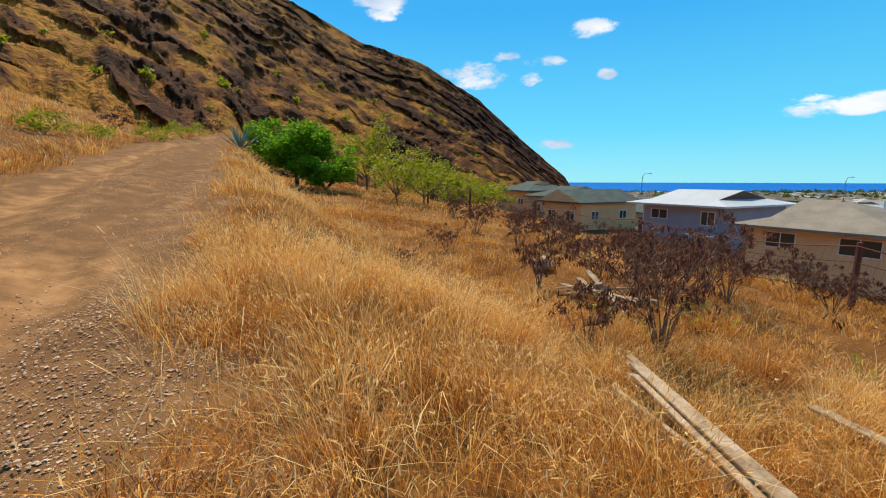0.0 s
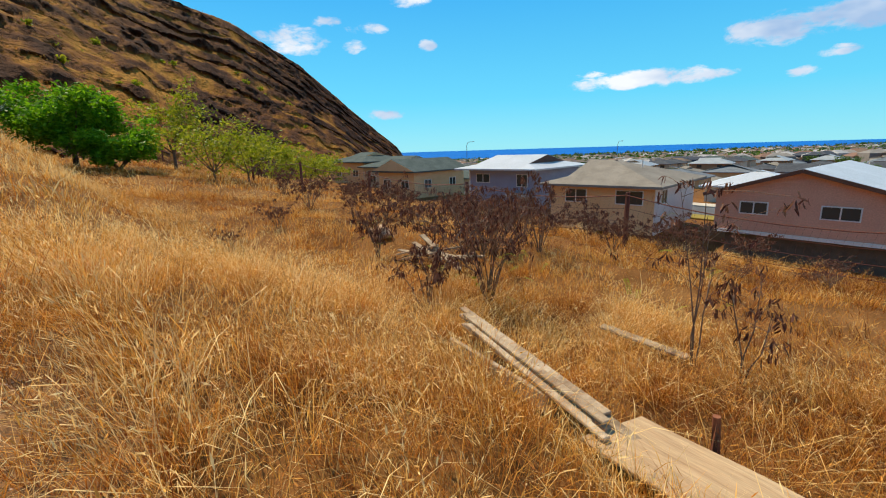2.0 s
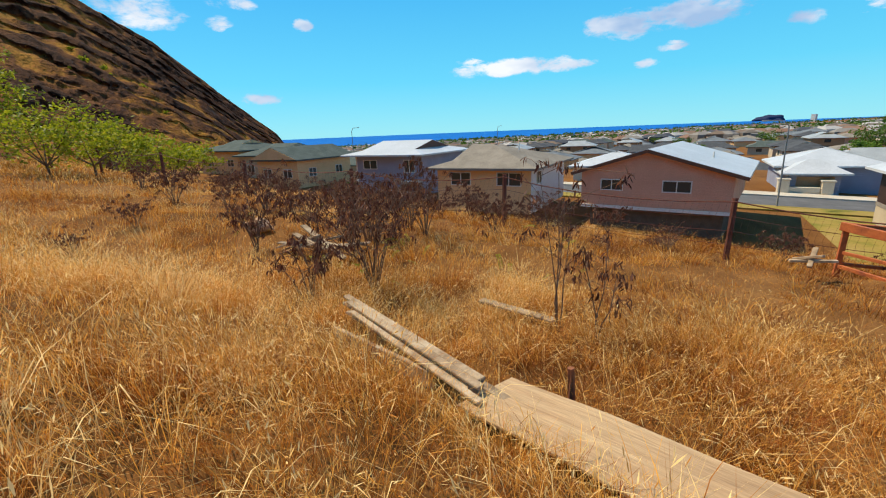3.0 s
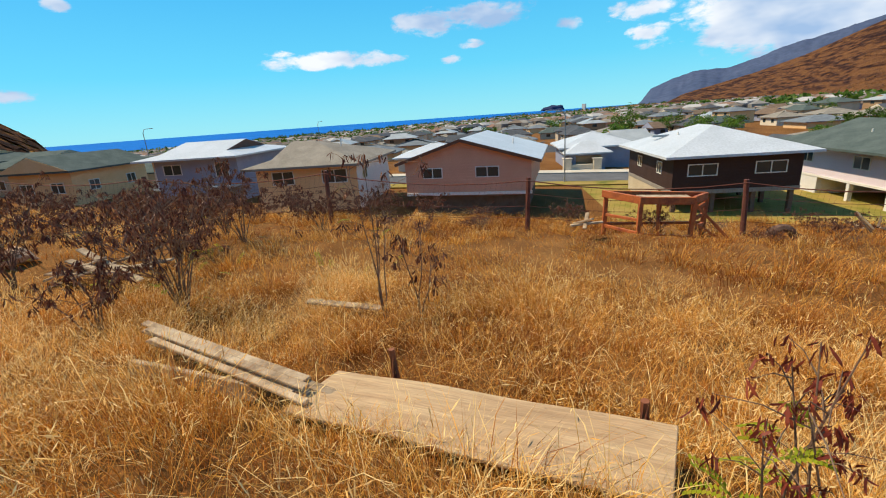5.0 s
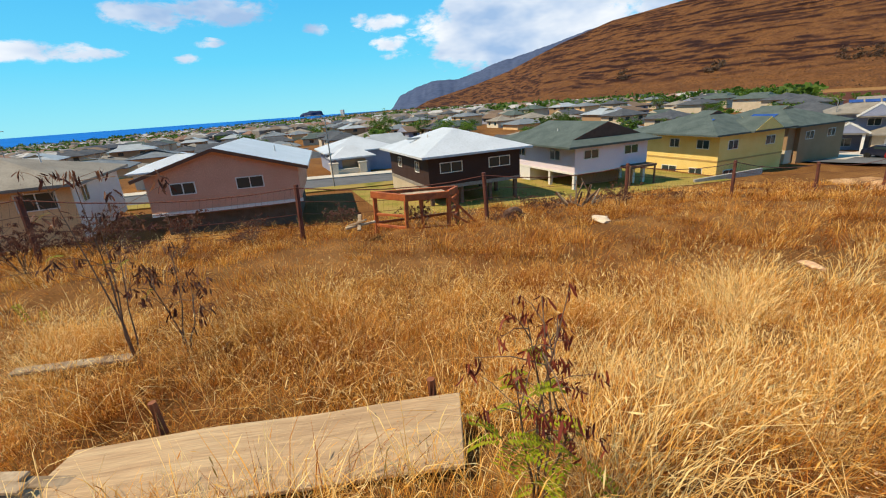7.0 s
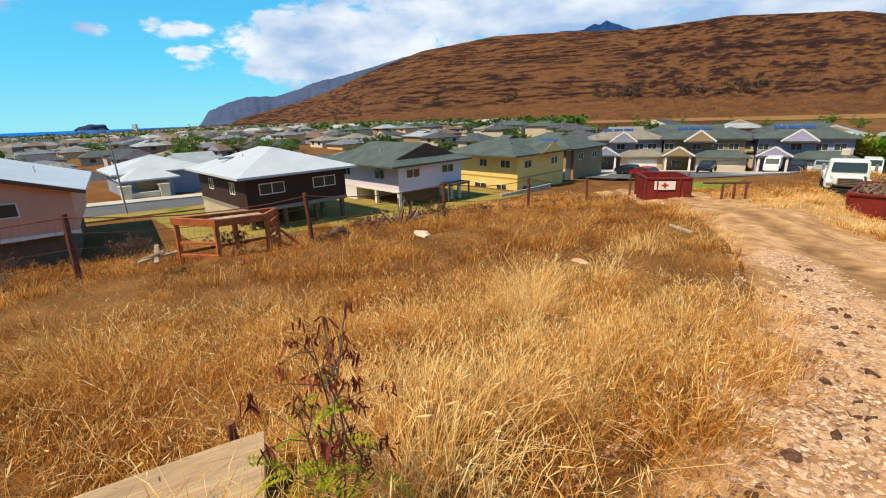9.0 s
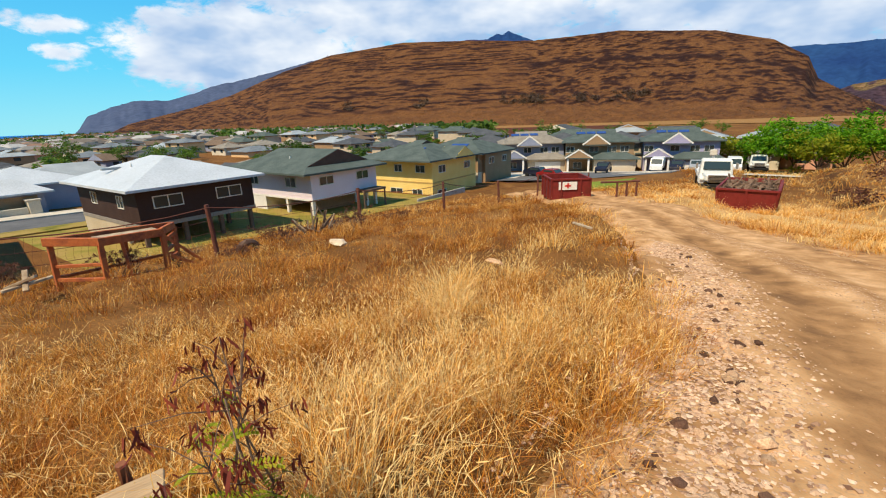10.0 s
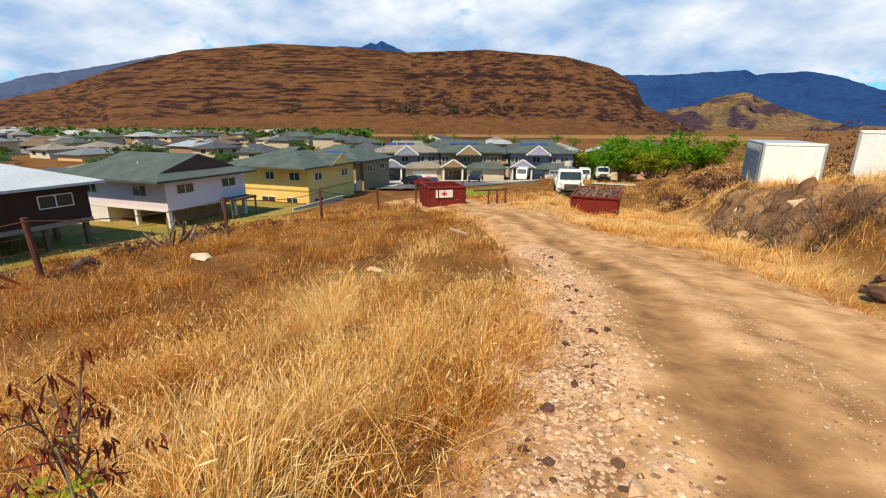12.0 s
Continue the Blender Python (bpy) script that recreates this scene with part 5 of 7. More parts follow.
gate = empty("pipe_gate", at_polar(142.6, 27.5, -.1, 70), "low rusty pipe barrier beside the track", "barrier")
for x in (-.6, .0, .6):
    part("post", tube(bmesh.new(), [(x, 0, -.3), (x, 0, .95)], [.06, .06], 7), M_FENCEPOST, gate)
part("rail", tube(bmesh.new(), [(-.75, 0, .95), (1.6, 0, 1.0)], [.06, .06], 7), M_FENCEPOST, gate)

# ---------------------------------------------------------------- trucks and cars


def wheel(parent, x, y, z, r, w):
    bm = bmesh.new()
    prof = [(r * .55, -w / 2), (r * .93, -w / 2), (r, -w / 2 * .7), (r, w / 2 * .7), (r * .93, w / 2), (r * .55, w / 2)]
    rings = [[bm.verts.new((x + h, y + rad * math.cos(2 * math.pi * k / 16), z + rad * math.sin(2 * math.pi * k / 16))) for k in range(16)] for rad, h in prof]
    for a, b in zip(rings, rings[1:]):
        for k in range(16):
            bm.faces.new((a[k], a[(k + 1) % 16], b[(k + 1) % 16], b[k]))
    t = part("wheel", bm, M_BLACK, parent)
    bm = bmesh.new()
    made = bmesh.ops.create_cone(bm, cap_ends=True, segments=16, radius1=r * .56, radius2=r * .5, depth=w * .8)
    bmesh.ops.transform(bm, verts=bm.verts, matrix=pose(x, y, z, 0, 90, 0))
    part("rim", bm, M_STEEL, t)


def truck(m, label):
    """A bonneted lorry, its front towards low y."""
    t = empty("truck", m, label, "truck")
    bm = box(bmesh.new(), -.95, .95, 0, 1.5, .95, 1.62, .12)
    for v in bm.verts:
        if v.co.y < .6 and v.co.z > 1.4:
            v.co.z -= .1
        if v.co.y < .6:
            v.co.x *= .82
    part("bonnet", bm, M_TRUCKWHITE, t)
    for s in (-1, 1):
        part("wing", box(bmesh.new(), s * 1.0 - .2, s * 1.0 + .2, .15, 1.5, .75, 1.3, .1), M_TRUCKWHITE, t)
        part("headlight", box(bmesh.new(), s * .98 - .14, s * .98 + .14, .1, .18, .95, 1.12, .02), M_CHROME, t)
        part("mirror", box(bmesh.new(), s * 1.32 - .08, s * 1.32 + .08, 1.7, 1.78, 1.75, 2.2, .02), M_CHROME, t)
        wheel(t, s * .98, .75, .5, .5, .3), wheel(t, s * .9, 4.6, .5, .5, .5)
    bm = box(bmesh.new(), -1.12, 1.12, 1.4, 3.0, .95, 2.45, .12)
    for v in bm.verts:
        if v.co.z > 1.8:
            v.co.x *= .9
            if v.co.y < 2:
                v.co.y += .22
    cab = part("cab", bm, M_TRUCKWHITE, t)
    bm = box(bmesh.new(), -.9, .9, 1.42, 1.5, 1.68, 2.3, .04)
    for v in bm.verts:
        if v.co.z > 1.9:
            v.co.y += .14
            v.co.x *= .95
    part("windscreen", bm, M_GLASS, cab, "dark glass windscreen")
    part("grille", box(bmesh.new(), -.62, .62, -.05, .03, .92, 1.48, .03), M_CHROME, t, "dull chrome grille")
    for i in range(5):
        part("slat", box(bmesh.new(), -.58, .58, -.08, -.05, .98 + .1 * i, 1.02 + .1 * i), M_BLACK, t)
    part("bumper", box(bmesh.new(), -1.15, 1.15, -.22, .0, .5, .8, .04), M_BLACK, t, "black front bumper")
    part("chassis", box(bmesh.new(), -.45, .45, .3, 6.5, .55, .9, .03), M_BLACK, t)
    part("bed", box(bmesh.new(), -1.15, 1.15, 3.2, 6.6, .95, 1.35, .03), M_TRUCKWHITE, t, "white service bed")
    part("boom", beam(bmesh.new(), (.2, 5.8, 1.3), (-.2, 3.4, 2.7), .2, .2, .03), M_TRUCKWHITE, t, "folded white boom arm")
    part("bucket", box(bmesh.new(), -.45, .05, 3.1, 3.6, 2.6, 3.05, .05), M_WALK, t, "white lift bucket")
    return t


truck(at_polar(151.5, 39.0, -.12, -146), "old white bonneted lorry with a black bumper")
truck(at_polar(155.0, 80.0, .1, -150), "white lorry parked behind dry grass")


def car(m, paint, label, van=False):
    c = empty("car", m, label, "car", "parked cars")
    prof = [(-2.15, .35), (-2.2, .75), (-1.9, .95), (-1.0, 1.0), (-.5, 1.45), (.9, 1.48), (1.6, 1.05), (2.15, .95), (2.2, .4)] if not van else [(-2.3, .35), (-2.3, .95), (-1.8, 1.15), (-1.3, 1.95), (2.3, 2.0), (2.35, .4)]
    bm = bmesh.new()
    a = [bm.verts.new((x, -.85, z)) for x, z in prof]
    b = [bm.verts.new((x, .85, z)) for x, z in prof]
    bm.faces.new(a), bm.faces.new(b[::-1])
    for i in range(len(prof)):
        j = (i + 1) % len(prof)
        bm.faces.new((a[i], b[i], b[j], a[j]))
    bmesh.ops.recalc_face_normals(bm, faces=bm.faces)
    bmesh.ops.bevel(bm, geom=list(bm.edges), offset=.06, segments=2, affect="EDGES")
    part("body", bm, paint, c)
    if not van:
        part("glasshouse", box(bmesh.new(), -.55, .95, -.87, .87, 1.05, 1.38, .05), M_GLASS, c, "dark glass side windows")
        bm = beam(bmesh.new(), (-.98, 0, 1.04), (-.56, 0, 1.42), 1.4, .02)
        part("windscreen", bm, M_GLASS, c)
    else:
        part("windscreen", beam(bmesh.new(), (-1.82, 0, 1.22), (-1.38, 0, 1.9), 1.5, .03), M_GLASS, c)
    for x in (-1.4, 1.4):
        for y in (-.82, .82):
            bm = bmesh.new()
            bmesh.ops.create_cone(bm, cap_ends=True, segments=14, radius1=.33, radius2=.33, depth=.2)
            bmesh.ops.transform(bm, verts=bm.verts, matrix=pose(x, y, .33, 90, 0, 0))
            part("wheel", bm, M_BLACK, c)
    return c


P_DARK = mat("car_dark_blue", [(.012, .014, .03), (.02, .022, .04)], .25, 1, 6, 0)
P_RED = mat("car_red", [(.22, .015, .015), (.27, .02, .02)], .25, 1, 6, 0)
P_SILVER = mat("car_silver", [(.42, .43, .44), (.50, .51, .52)], .3, 1, 6, 0, metal=.4)
P_WHITE = mat("car_white", [(.68, .68, .67), (.75, .75, .74)], .3, 1, 6, 0)
car(at_polar(139.6, 73, .1, -60), P_DARK, "dark blue car parked on a driveway")
car(at_polar(133.8, 62, .1, 10), P_RED, "dark red car parked by the street")
car(at_polar(145.4, 76, .1, -60), P_WHITE, "white van parked on a driveway", True)
car(at_polar(147.4, 75, .1, -60), P_DARK, "black car under a carport")
car(at_polar(149.3, 75, .1, -60), P_SILVER, "silver car parked on a driveway")
car(at_polar(152.8, 78, .1, -60), P_WHITE, "white van parked beyond dry grass", True)
car(spot(63.5, 27, ground_at(63.5, 27) + .1, 80), P_DARK, "dark pickup parked beside a brown house")

# ---------------------------------------------------------------- white containers


def container(m, W, L, H, label, side):
    c = empty("container", m, label, "container")
    part("box", box(bmesh.new(), -W / 2, W / 2, 0, L, .12, H, .02), side, c)
    part("end_panel", box(bmesh.new(), -W / 2 + .08, W / 2 - .08, -.03, .0, .22, H - .12, .01), M_CONTAINER, c, "smooth white end panel")
    for x in (-W / 2, W / 2 - .1):
        part("corner_post", box(bmesh.new(), x, x + .1, -.05, .06, .0, H, .01), M_CONTSHADE, c)
    part("top_rail", box(bmesh.new(), -W / 2, W / 2, -.05, .06, H - .1, H + .02, .01), M_CONTAINER, c)
    part("sill", box(bmesh.new(), -W / 2, W / 2, -.05, L, .0, .12, .01), M_RUST, c)
    n = 14
    for i in range(n):
        y = .3 + (L - .5) * i / n
        part("rib", box(bmesh.new(), -W / 2 - .03, -W / 2, y, y + .16, .2, H - .1), side, c)
    return c


# first container's box and ribs are painted in the shade grey
container(at_polar(172.6, 27.0, -.4, -172.6 + 10), 2.4, 6.0, 2.2, "white box container with a side greyed for shade on the bank", M_CONTSHADE)
container(at_polar(179.8, 25.0, -.3, -179.8 - 8), 2.5, 6.0, 2.15, "white container with scuffed paint beside dry scrub", M_CONTAINER)
for az, r, h, w in ((167.5, 34, 2.6, 1.7), (165.8, 30, 1.6, 1.2), (175.8, 36, 3.4, 2.2), (178.5, 34, 4.2, 2.6), (182, 33, 4.4, 2.6), (171.5, 38, 3.4, 2.0), (169.5, 40, 3.0, 2.0), (163.5, 37, 1.6, 1.2), (173.5, 34, 3.2, 2.0)):
    tree("shrub", at_polar(az, r, -.1), h, w, rng, L_DRY, "bare brown scrub tree on the bank", "shrub", .06, 16, .09, 40, .25)
twig = pod_shrub("shrub", at_polar(176.0, 13.6, -.1), .9, .7, 12, 61, L_DRY, "bare tangled roots and twigs on the cut bank", 1, .02, 0, thick=.014)
for k, (az, r) in enumerate(((168.5, 17.4), (170.5, 16.6), (172.3, 15.8), (174.2, 14.8), (178.0, 13.6), (179.8, 13.0), (181.5, 12.4), (175.2, 15.6), (171.6, 17.4), (167.0, 18.6))):
    ob = copy_thing(twig, at_polar(az, r, -.1, k * 67))
    ob.scale = (1.1, 1.1, .7 + .06 * (k % 5))
g = random.Random(52)
for k in range(22):
    u, v = g.uniform(-3, 16), g.uniform(11.4, 15.5)
    ob = copy_thing(twig if k % 2 else dry[k % 3], spot(u, v, ground_at(u, v) - .05, g.uniform(0, 360)))
    s = g.uniform(.35, .7) * (1 if k % 2 else .6)
    ob.scale = (s * 1.3, s * 1.3, s)
# eroded rock face of the cut bank above the track
bu, bt = np.meshgrid(np.arange(10.0, 25.0, .07), np.linspace(0, 1, 44), indexing="ij")
bv = -4.0 - 2.5 * bt
px_, py_ = xy_of(bu, bv)
pz_ = ground_z(px_, py_)
layer = pz_ / .22 + (fbm(bu * .5, bt * 2, 7) - .5) * 3
shelf = rnd(np.floor(layer), 0 * layer, 4) * (.4 + fbm(bu * .9, np.floor(layer) * 3.1, 5))
crag = .45 * shelf + .75 * (fbm(bu * 1.3, bt * 5, 8, 5) - .42) + .3 * (fbm(bu * 4.5, bt * 14, 9, 3) - .5)
open_ = ease((fbm(bu * .33, 3 + bt, 12) - .34) / .25) * ease((bu - 10.5) / 2) * np.sin(np.pi * np.clip(bt * 1.05, 0, 1)) ** .6
out_ = (crag * .5 + .04) * open_ - .10 * (1 - open_)
px_, py_ = px_ + VX * out_, py_ + VY * out_
pz_ = pz_ + .10 * open_ * crag - .10 * (1 - open_)
nt = bt.shape[1]
quads = [(a * nt + b, (a + 1) * nt + b, (a + 1) * nt + b + 1, a * nt + b + 1) for a in range(bt.shape[0] - 1) for b in range(nt - 1)]
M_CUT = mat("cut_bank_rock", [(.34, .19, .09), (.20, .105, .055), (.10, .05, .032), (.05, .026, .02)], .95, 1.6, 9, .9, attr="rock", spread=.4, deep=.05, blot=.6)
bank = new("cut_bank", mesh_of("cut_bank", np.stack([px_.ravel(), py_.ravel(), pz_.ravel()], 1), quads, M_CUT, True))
# darker where the face is set back, paler where it juts out
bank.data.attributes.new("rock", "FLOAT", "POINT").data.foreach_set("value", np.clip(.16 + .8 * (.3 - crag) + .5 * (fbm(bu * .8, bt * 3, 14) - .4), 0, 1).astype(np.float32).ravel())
tagged(bank, "eroded layered rock face of the cut bank", "bank", kind="structure")
for k in range(26):
    u, v = g.uniform(8, 23), -4.3 - abs(g.gauss(0, .8))
    z = .09 + .16 * g.random() ** 2
    x, y = xy_of(u, v)
    boulder("boulder", rest(x, y, z * .3, g.uniform(0, 360)), (z * 1.5, z, z * .8), 20 + k, M_DARKSTONE if k % 3 else M_STONE, "broken rock fallen from the cut bank")
for k in range(16):
    u, v = g.uniform(-17, -3.5), g.uniform(13.6, 16.5)
    ob = copy_thing(twig if k % 3 == 0 else dry[k % 3], spot(u, v, ground_at(u, v) - .05, g.uniform(0, 360)))
    s = g.uniform(.5, .8)
    ob.scale = (s, s, s * .9)
for k, (az, r) in enumerate(((153.5, 88), (155.5, 84), (157.6, 86), (159.6, 82), (161.6, 86), (163.8, 88), (166, 92), (156.5, 95), (160.5, 96), (164.5, 98))):
    tree("tree", at_polar(az, r, 0), 5.6 + (k % 3) * .9, 4.0, rng, L_GREEN if k % 3 else L_OLIVE, "leafy green tree among the scrub", "tree", .15, 46, .28, 50, .2)

# ---------------------------------------------------------------- street below the houses
def ribbon(name, u0, u1, v0, v1, material, lift, label, category):
    """A paved strip laid on the ground, with a real edge."""
    us_, vs_ = np.arange(u0, u1 + .1, 4.0), np.linspace(v0, v1, 4)
    top = [(*xy_of(u, v), ground_at(u, v) + lift) for u in us_ for v in vs_]
    n, m_ = len(us_), len(vs_)
    low = [(x, y, z - .4) for x, y, z in top]
    k = len(top)
    f = [(i * m_ + j, (i + 1) * m_ + j, (i + 1) * m_ + j + 1, i * m_ + j + 1) for i in range(n - 1) for j in range(m_ - 1)]
    for i in range(n - 1):
        f += [(i * m_, k + i * m_, k + (i + 1) * m_, (i + 1) * m_), (i * m_ + m_ - 1, (i + 1) * m_ + m_ - 1, k + (i + 1) * m_ + m_ - 1, k + i * m_ + m_ - 1)]
    return tagged(new(name, mesh_of(name, top + low, f, material)), label, category, kind="structure")


ribbon("road_2", -70, 110, 45.5, 51.5, M_ASPHALT, .06, "grey asphalt street behind the houses", "street")
ribbon("pavement", -70, 110, 51.55, 54.0, M_WALK, .18, "pale concrete pavement along the street", "pavement")
ribbon("pavement_2", -70, 110, 43.2, 45.45, M_LAWN, .14, "strip of patchy lawn beside the street", "lawn")
ribbon("lawn", 8.0, 40, 27.5, 43.0, M_LAWN, .05, "patchy green and yellow lawn round the houses", "lawn")
ribbon("lawn_3", 43, 51, 10.5, 17, mat("green_lawn", [(.13, .18, .02), (.20, .24, .035)], .95, .5, 18, .4), .06, "bright green lawn beyond the track", "lawn")
ribbon("lawn_2", -4, 5.5, 54.2, 62, M_LAWN, .08, "yellowing front lawn across the street", "lawn")


def street_lamp(m, H, label):
    s = empty("street_lamp", m, label, "street lamp", "street lamps")
    part("pole", tube(bmesh.new(), [(0, 0, -.3), (0, 0, H * .5), (0, 0, H * .93), (.35, 0, H * .99), (1.5, 0, H)], [.08, .065, .05, .04, .03], 8), M_STEEL, s)
    part("lamp_head", box(bmesh.new(), 1.4, 2.0, -.11, .11, H - .05, H + .05, .03), M_STEEL, s)
    return s


street_lamp(spot(6.9, 45.2, ground_at(6.9, 45.2), 200), 7.0, "tall grey street lamp beside the street")
street_lamp(at_polar(25.4, 85, 0, 20), 9.2, "grey street lamp beyond the roofs")
street_lamp(at_polar(43.4, 95, 0, 20), 9.0, "grey street lamp beyond the roofs")
street_lamp(spot(74, 38, ground_at(74, 38), 120), 7.0, "grey street lamp in front of the houses")

# white-roofed house across the street with a low wall and pillars
h = empty("house", spot(8.6, 57.5, ground_at(11, 59) - .2), "blue-grey house with a white hip roof across the street", "house")
storey(h, "wall", 0, 8.2, 0, 8.5, -.5, 2.7, W_BLUE)
roof(h, -.7, 8.9, -.7, 9.2, 2.6, 1.6, "x", 1, 1, R_WHITE, W_BLUE)
storey(h, "porch_wall", .3, 4.4, -2.4, 0, -.5, 2.2, W_BLUE, "blue-grey garage front")
storey(h, "garage_door", 1.0, 3.9, -2.45, -2.4, -.3, 1.9, W_BROWN, "brown garage door")
roof(h, -.4, 5.1, -3.1, 1.5, 2.1, 1.2, "x", 1, 1, R_WHITE, W_BLUE)
for x in (3.0, 6.4):
    p = empty("pillar", spot(5.5 + x, 54.4, ground_at(5.5 + x, 54.4)), "cream masonry gate pillar with a flat cap", "pillar")
    part("shaft", box(bmesh.new(), -.45, .45, -.45, .45, -.2, 1.35, .03), W_CREAM, p)
    part("cap", box(bmesh.new(), -.55, .55, -.55, .55, 1.35, 1.5, .04), M_WALK, p)
wl_ = empty("garden_wall", spot(10.2, 54.4, ground_at(10.2, 54.4)), "low cream garden wall beside the pavement", "wall")
part("wall", box(bmesh.new(), -1.25, 1.2, -.3, .3, -.2, .75, .03), W_CREAM, wl_)

# brown neighbour of the yellow house
h = empty("house", spot(53.5, 31.5, -8.4), "brown two-storey house with a green roof and solar panels", "house")
storey(h, "lower_wall", -.02, 9, 0, 10, -.4, 2.5, W_CREAM, "cream lower wall")
storey(h, "wall", 0, 9, -.03, 10, 2.5, 5.0, W_BROWN)
storey(h, "front_wall", 1.2, 9.0, -.5, -.03, -.4, 5.0, W_BROWN, "brown front wall")
roof(h, -.7, 9.7, -1.1, 10.8, 4.95, 1.9, "y", .8, .9, R_GREEN, W_BROWN)
window(h, "front", 2.2, 3.6, 3.5, 4.4, -.5), window(h, "front", 6.0, 7.4, 3.5, 4.4, -.5)
window(h, "left", 2.0, 3.4, 3.5, 4.4, 0), window(h, "left", 2.0, 3.4, .8, 1.7, -.02)
bm = box(bmesh.new(), -.8, .8, -1.4, 1.4, 0, .05)
bmesh.ops.transform(bm, verts=bm.verts, matrix=pose(1.4, 4.0, 5.9, 0, -20, 0))
part("solar_panel", bm, M_PV, h, "dark blue glassy solar panel")
wall_ = empty("garden_wall", spot(36.0, 28.3, ground_at(40, 28.3)), "low pale block wall behind the wire fence", "wall")
part("wall", box(bmesh.new(), 0, 9, -.1, .1, -1.0, .45, .02), M_CONC, wall_)


# ---------------------------------------------------------------- houses that face the field across the far street
def gabled_house(m, walls, trim, roof_mat, label, door):
    """Two storeys, a cross gable above the entrance and a garage below a lean-to roof."""
    h = empty("house", m, label, "house")
    storey(h, "wall", -5.5, 5.5, 0, 8, -.5, 5.2, walls)
    storey(h, "garage", -1.0, 5.5, -2.6, 0, -.5, 2.6, trim, "garage front")
    roof(h, -6.2, 6.2, -.8, 8.8, 5.1, 1.9, "x", .7, .7, roof_mat, walls)
    roof(h, -1.6, 6.1, -3.3, .6, 2.5, .9, "x", .9, .9, roof_mat, walls)
    roof(h, -2.8, 1.4, -1.5, 4, 4.7, 1.6, "y", 0, 0, roof_mat, walls)
    roof(h, -5.6, -1.4, -3.4, 3, 2.7, 1.3, "y", 0, 0, roof_mat, walls)
    for xa, za, xb, zb, y in ((-2.9, 4.85, -.7, 6.5, -1.56), (-.7, 6.5, 1.5, 4.85, -1.56), (-5.7, 2.85, -3.5, 4.2, -3.46), (-3.5, 4.2, -1.3, 2.85, -3.46)):
        part("rake_board", beam(bmesh.new(), (xa, y, za), (xb, y, zb), .06, .24), M_TRIM, h, "white rake board")
    for x in (-5.2, -1.9):
        storey(h, "porch_post", x - .15, x + .15, -3.2, -2.9, -.5, 2.7, M_TRIM)
    storey(h, "garage_door", .2, 4.6, -2.66, -2.6, -.3, 2.1, door, "pale panelled garage door")
    for x in (-4.8, -.9, 2.0, 4.0):
        window(h, "front", x - .7, x + .7, 3.5, 4.5, 0)
    window(h, "front", -4.2, -2.8, .8, 1.9, 0)
    for i in range(3):
        bm = box(bmesh.new(), -.75, .75, -.5, .5, 0, .05)
        bmesh.ops.transform(bm, verts=bm.verts, matrix=pose(-3 + 1.7 * i, 2.6, 6.62, 19, 0, 0))
        part("solar_panel", bm, M_PV, h, "blue solar water panel")
    return h


for az, r, wm, tm, rm, lab, dm in ((131.2, 84, W_BLUE, W_BEIGE, R_GREY, "blue-grey two-storey house with a brown-grey roof", M_TRIM),
                                   (139.0, 82, W_BROWN, W_CREAM, R_GREEN, "dark brown two-storey house with white-trimmed gables", W_CREAM),
                                   (147.6, 84, W_VIOLET, W_BLUE, R_GREEN, "violet-blue two-storey house with a green roof", M_TRIM)):
    gabled_house(at_polar(az, r, -.3, -az + 6), wm, tm, rm, lab, dm)
ribbon("road_3", 56, 72, 8, 45, M_ASPHALT, .05, "grey asphalt cross street below the track", "street")
ribbon("pavement_3", 60, 76, -4, 34, M_WALK, .045, "pale concrete driveways and pavement", "pavement")

# ---------------------------------------------------------------- town on the plain
WALLS = [W_CREAM, W_BEIGE, W_TAN, W_BLUE, W_BEIGE, W_BROWN, W_PINK, W_CREAM]
ROOFS = [R_GREY, R_GREEN, R_BLUEGREY, R_BROWN, R_DARK, R_LIGHT, R_GREY, R_DARK]
ROOFWORD = ["grey-brown", "green", "blue-grey", "brown", "charcoal", "pale metal", "grey", "charcoal"]


def town_house(k, m):
    W, D, H, two = 10 + (k * 3) % 4, 8 + k % 3, (2.6, 4.6)[k % 3 == 1], k % 3 == 1
    h = empty("house", m, "plain %s house with a %s roof" % ("two-storey" if two else "low", ROOFWORD[k % 8]), "house", "town houses")
    storey(h, "wall", -W / 2, W / 2, -D / 2, D / 2, -.8, H, WALLS[k % 8])
    roof(h, -W / 2 - .7, W / 2 + .7, -D / 2 - .7, D / 2 + .7, H - .1, 1.9, "x" if k % 2 else "y", (1, .6, .9, .0)[k % 4], .8, ROOFS[k % 8], WALLS[k % 8])
    for z0 in ((.9, 3.1) if two else (1.0,)):
        for x in (-W / 4, W / 4):
            part("window", box(bmesh.new(), x - .8, x + .8, -D / 2 - .04, -D / 2 + .05, z0, z0 + 1.1, .02), M_GLASS, h)
        part("window", box(bmesh.new(), -W / 2 - .04, -W / 2 + .05, -.9, .9, z0, z0 + 1.1, .02), M_GLASS, h)
    if k % 3 != 2 and k % 2:
        ang = math.degrees(math.atan2(1.9, D / 2 + .7))
        solar(h, -W * .3, W * .25, -D / 4 - .3, H + 1.9 * .5, ang, 1, 2)
    return h


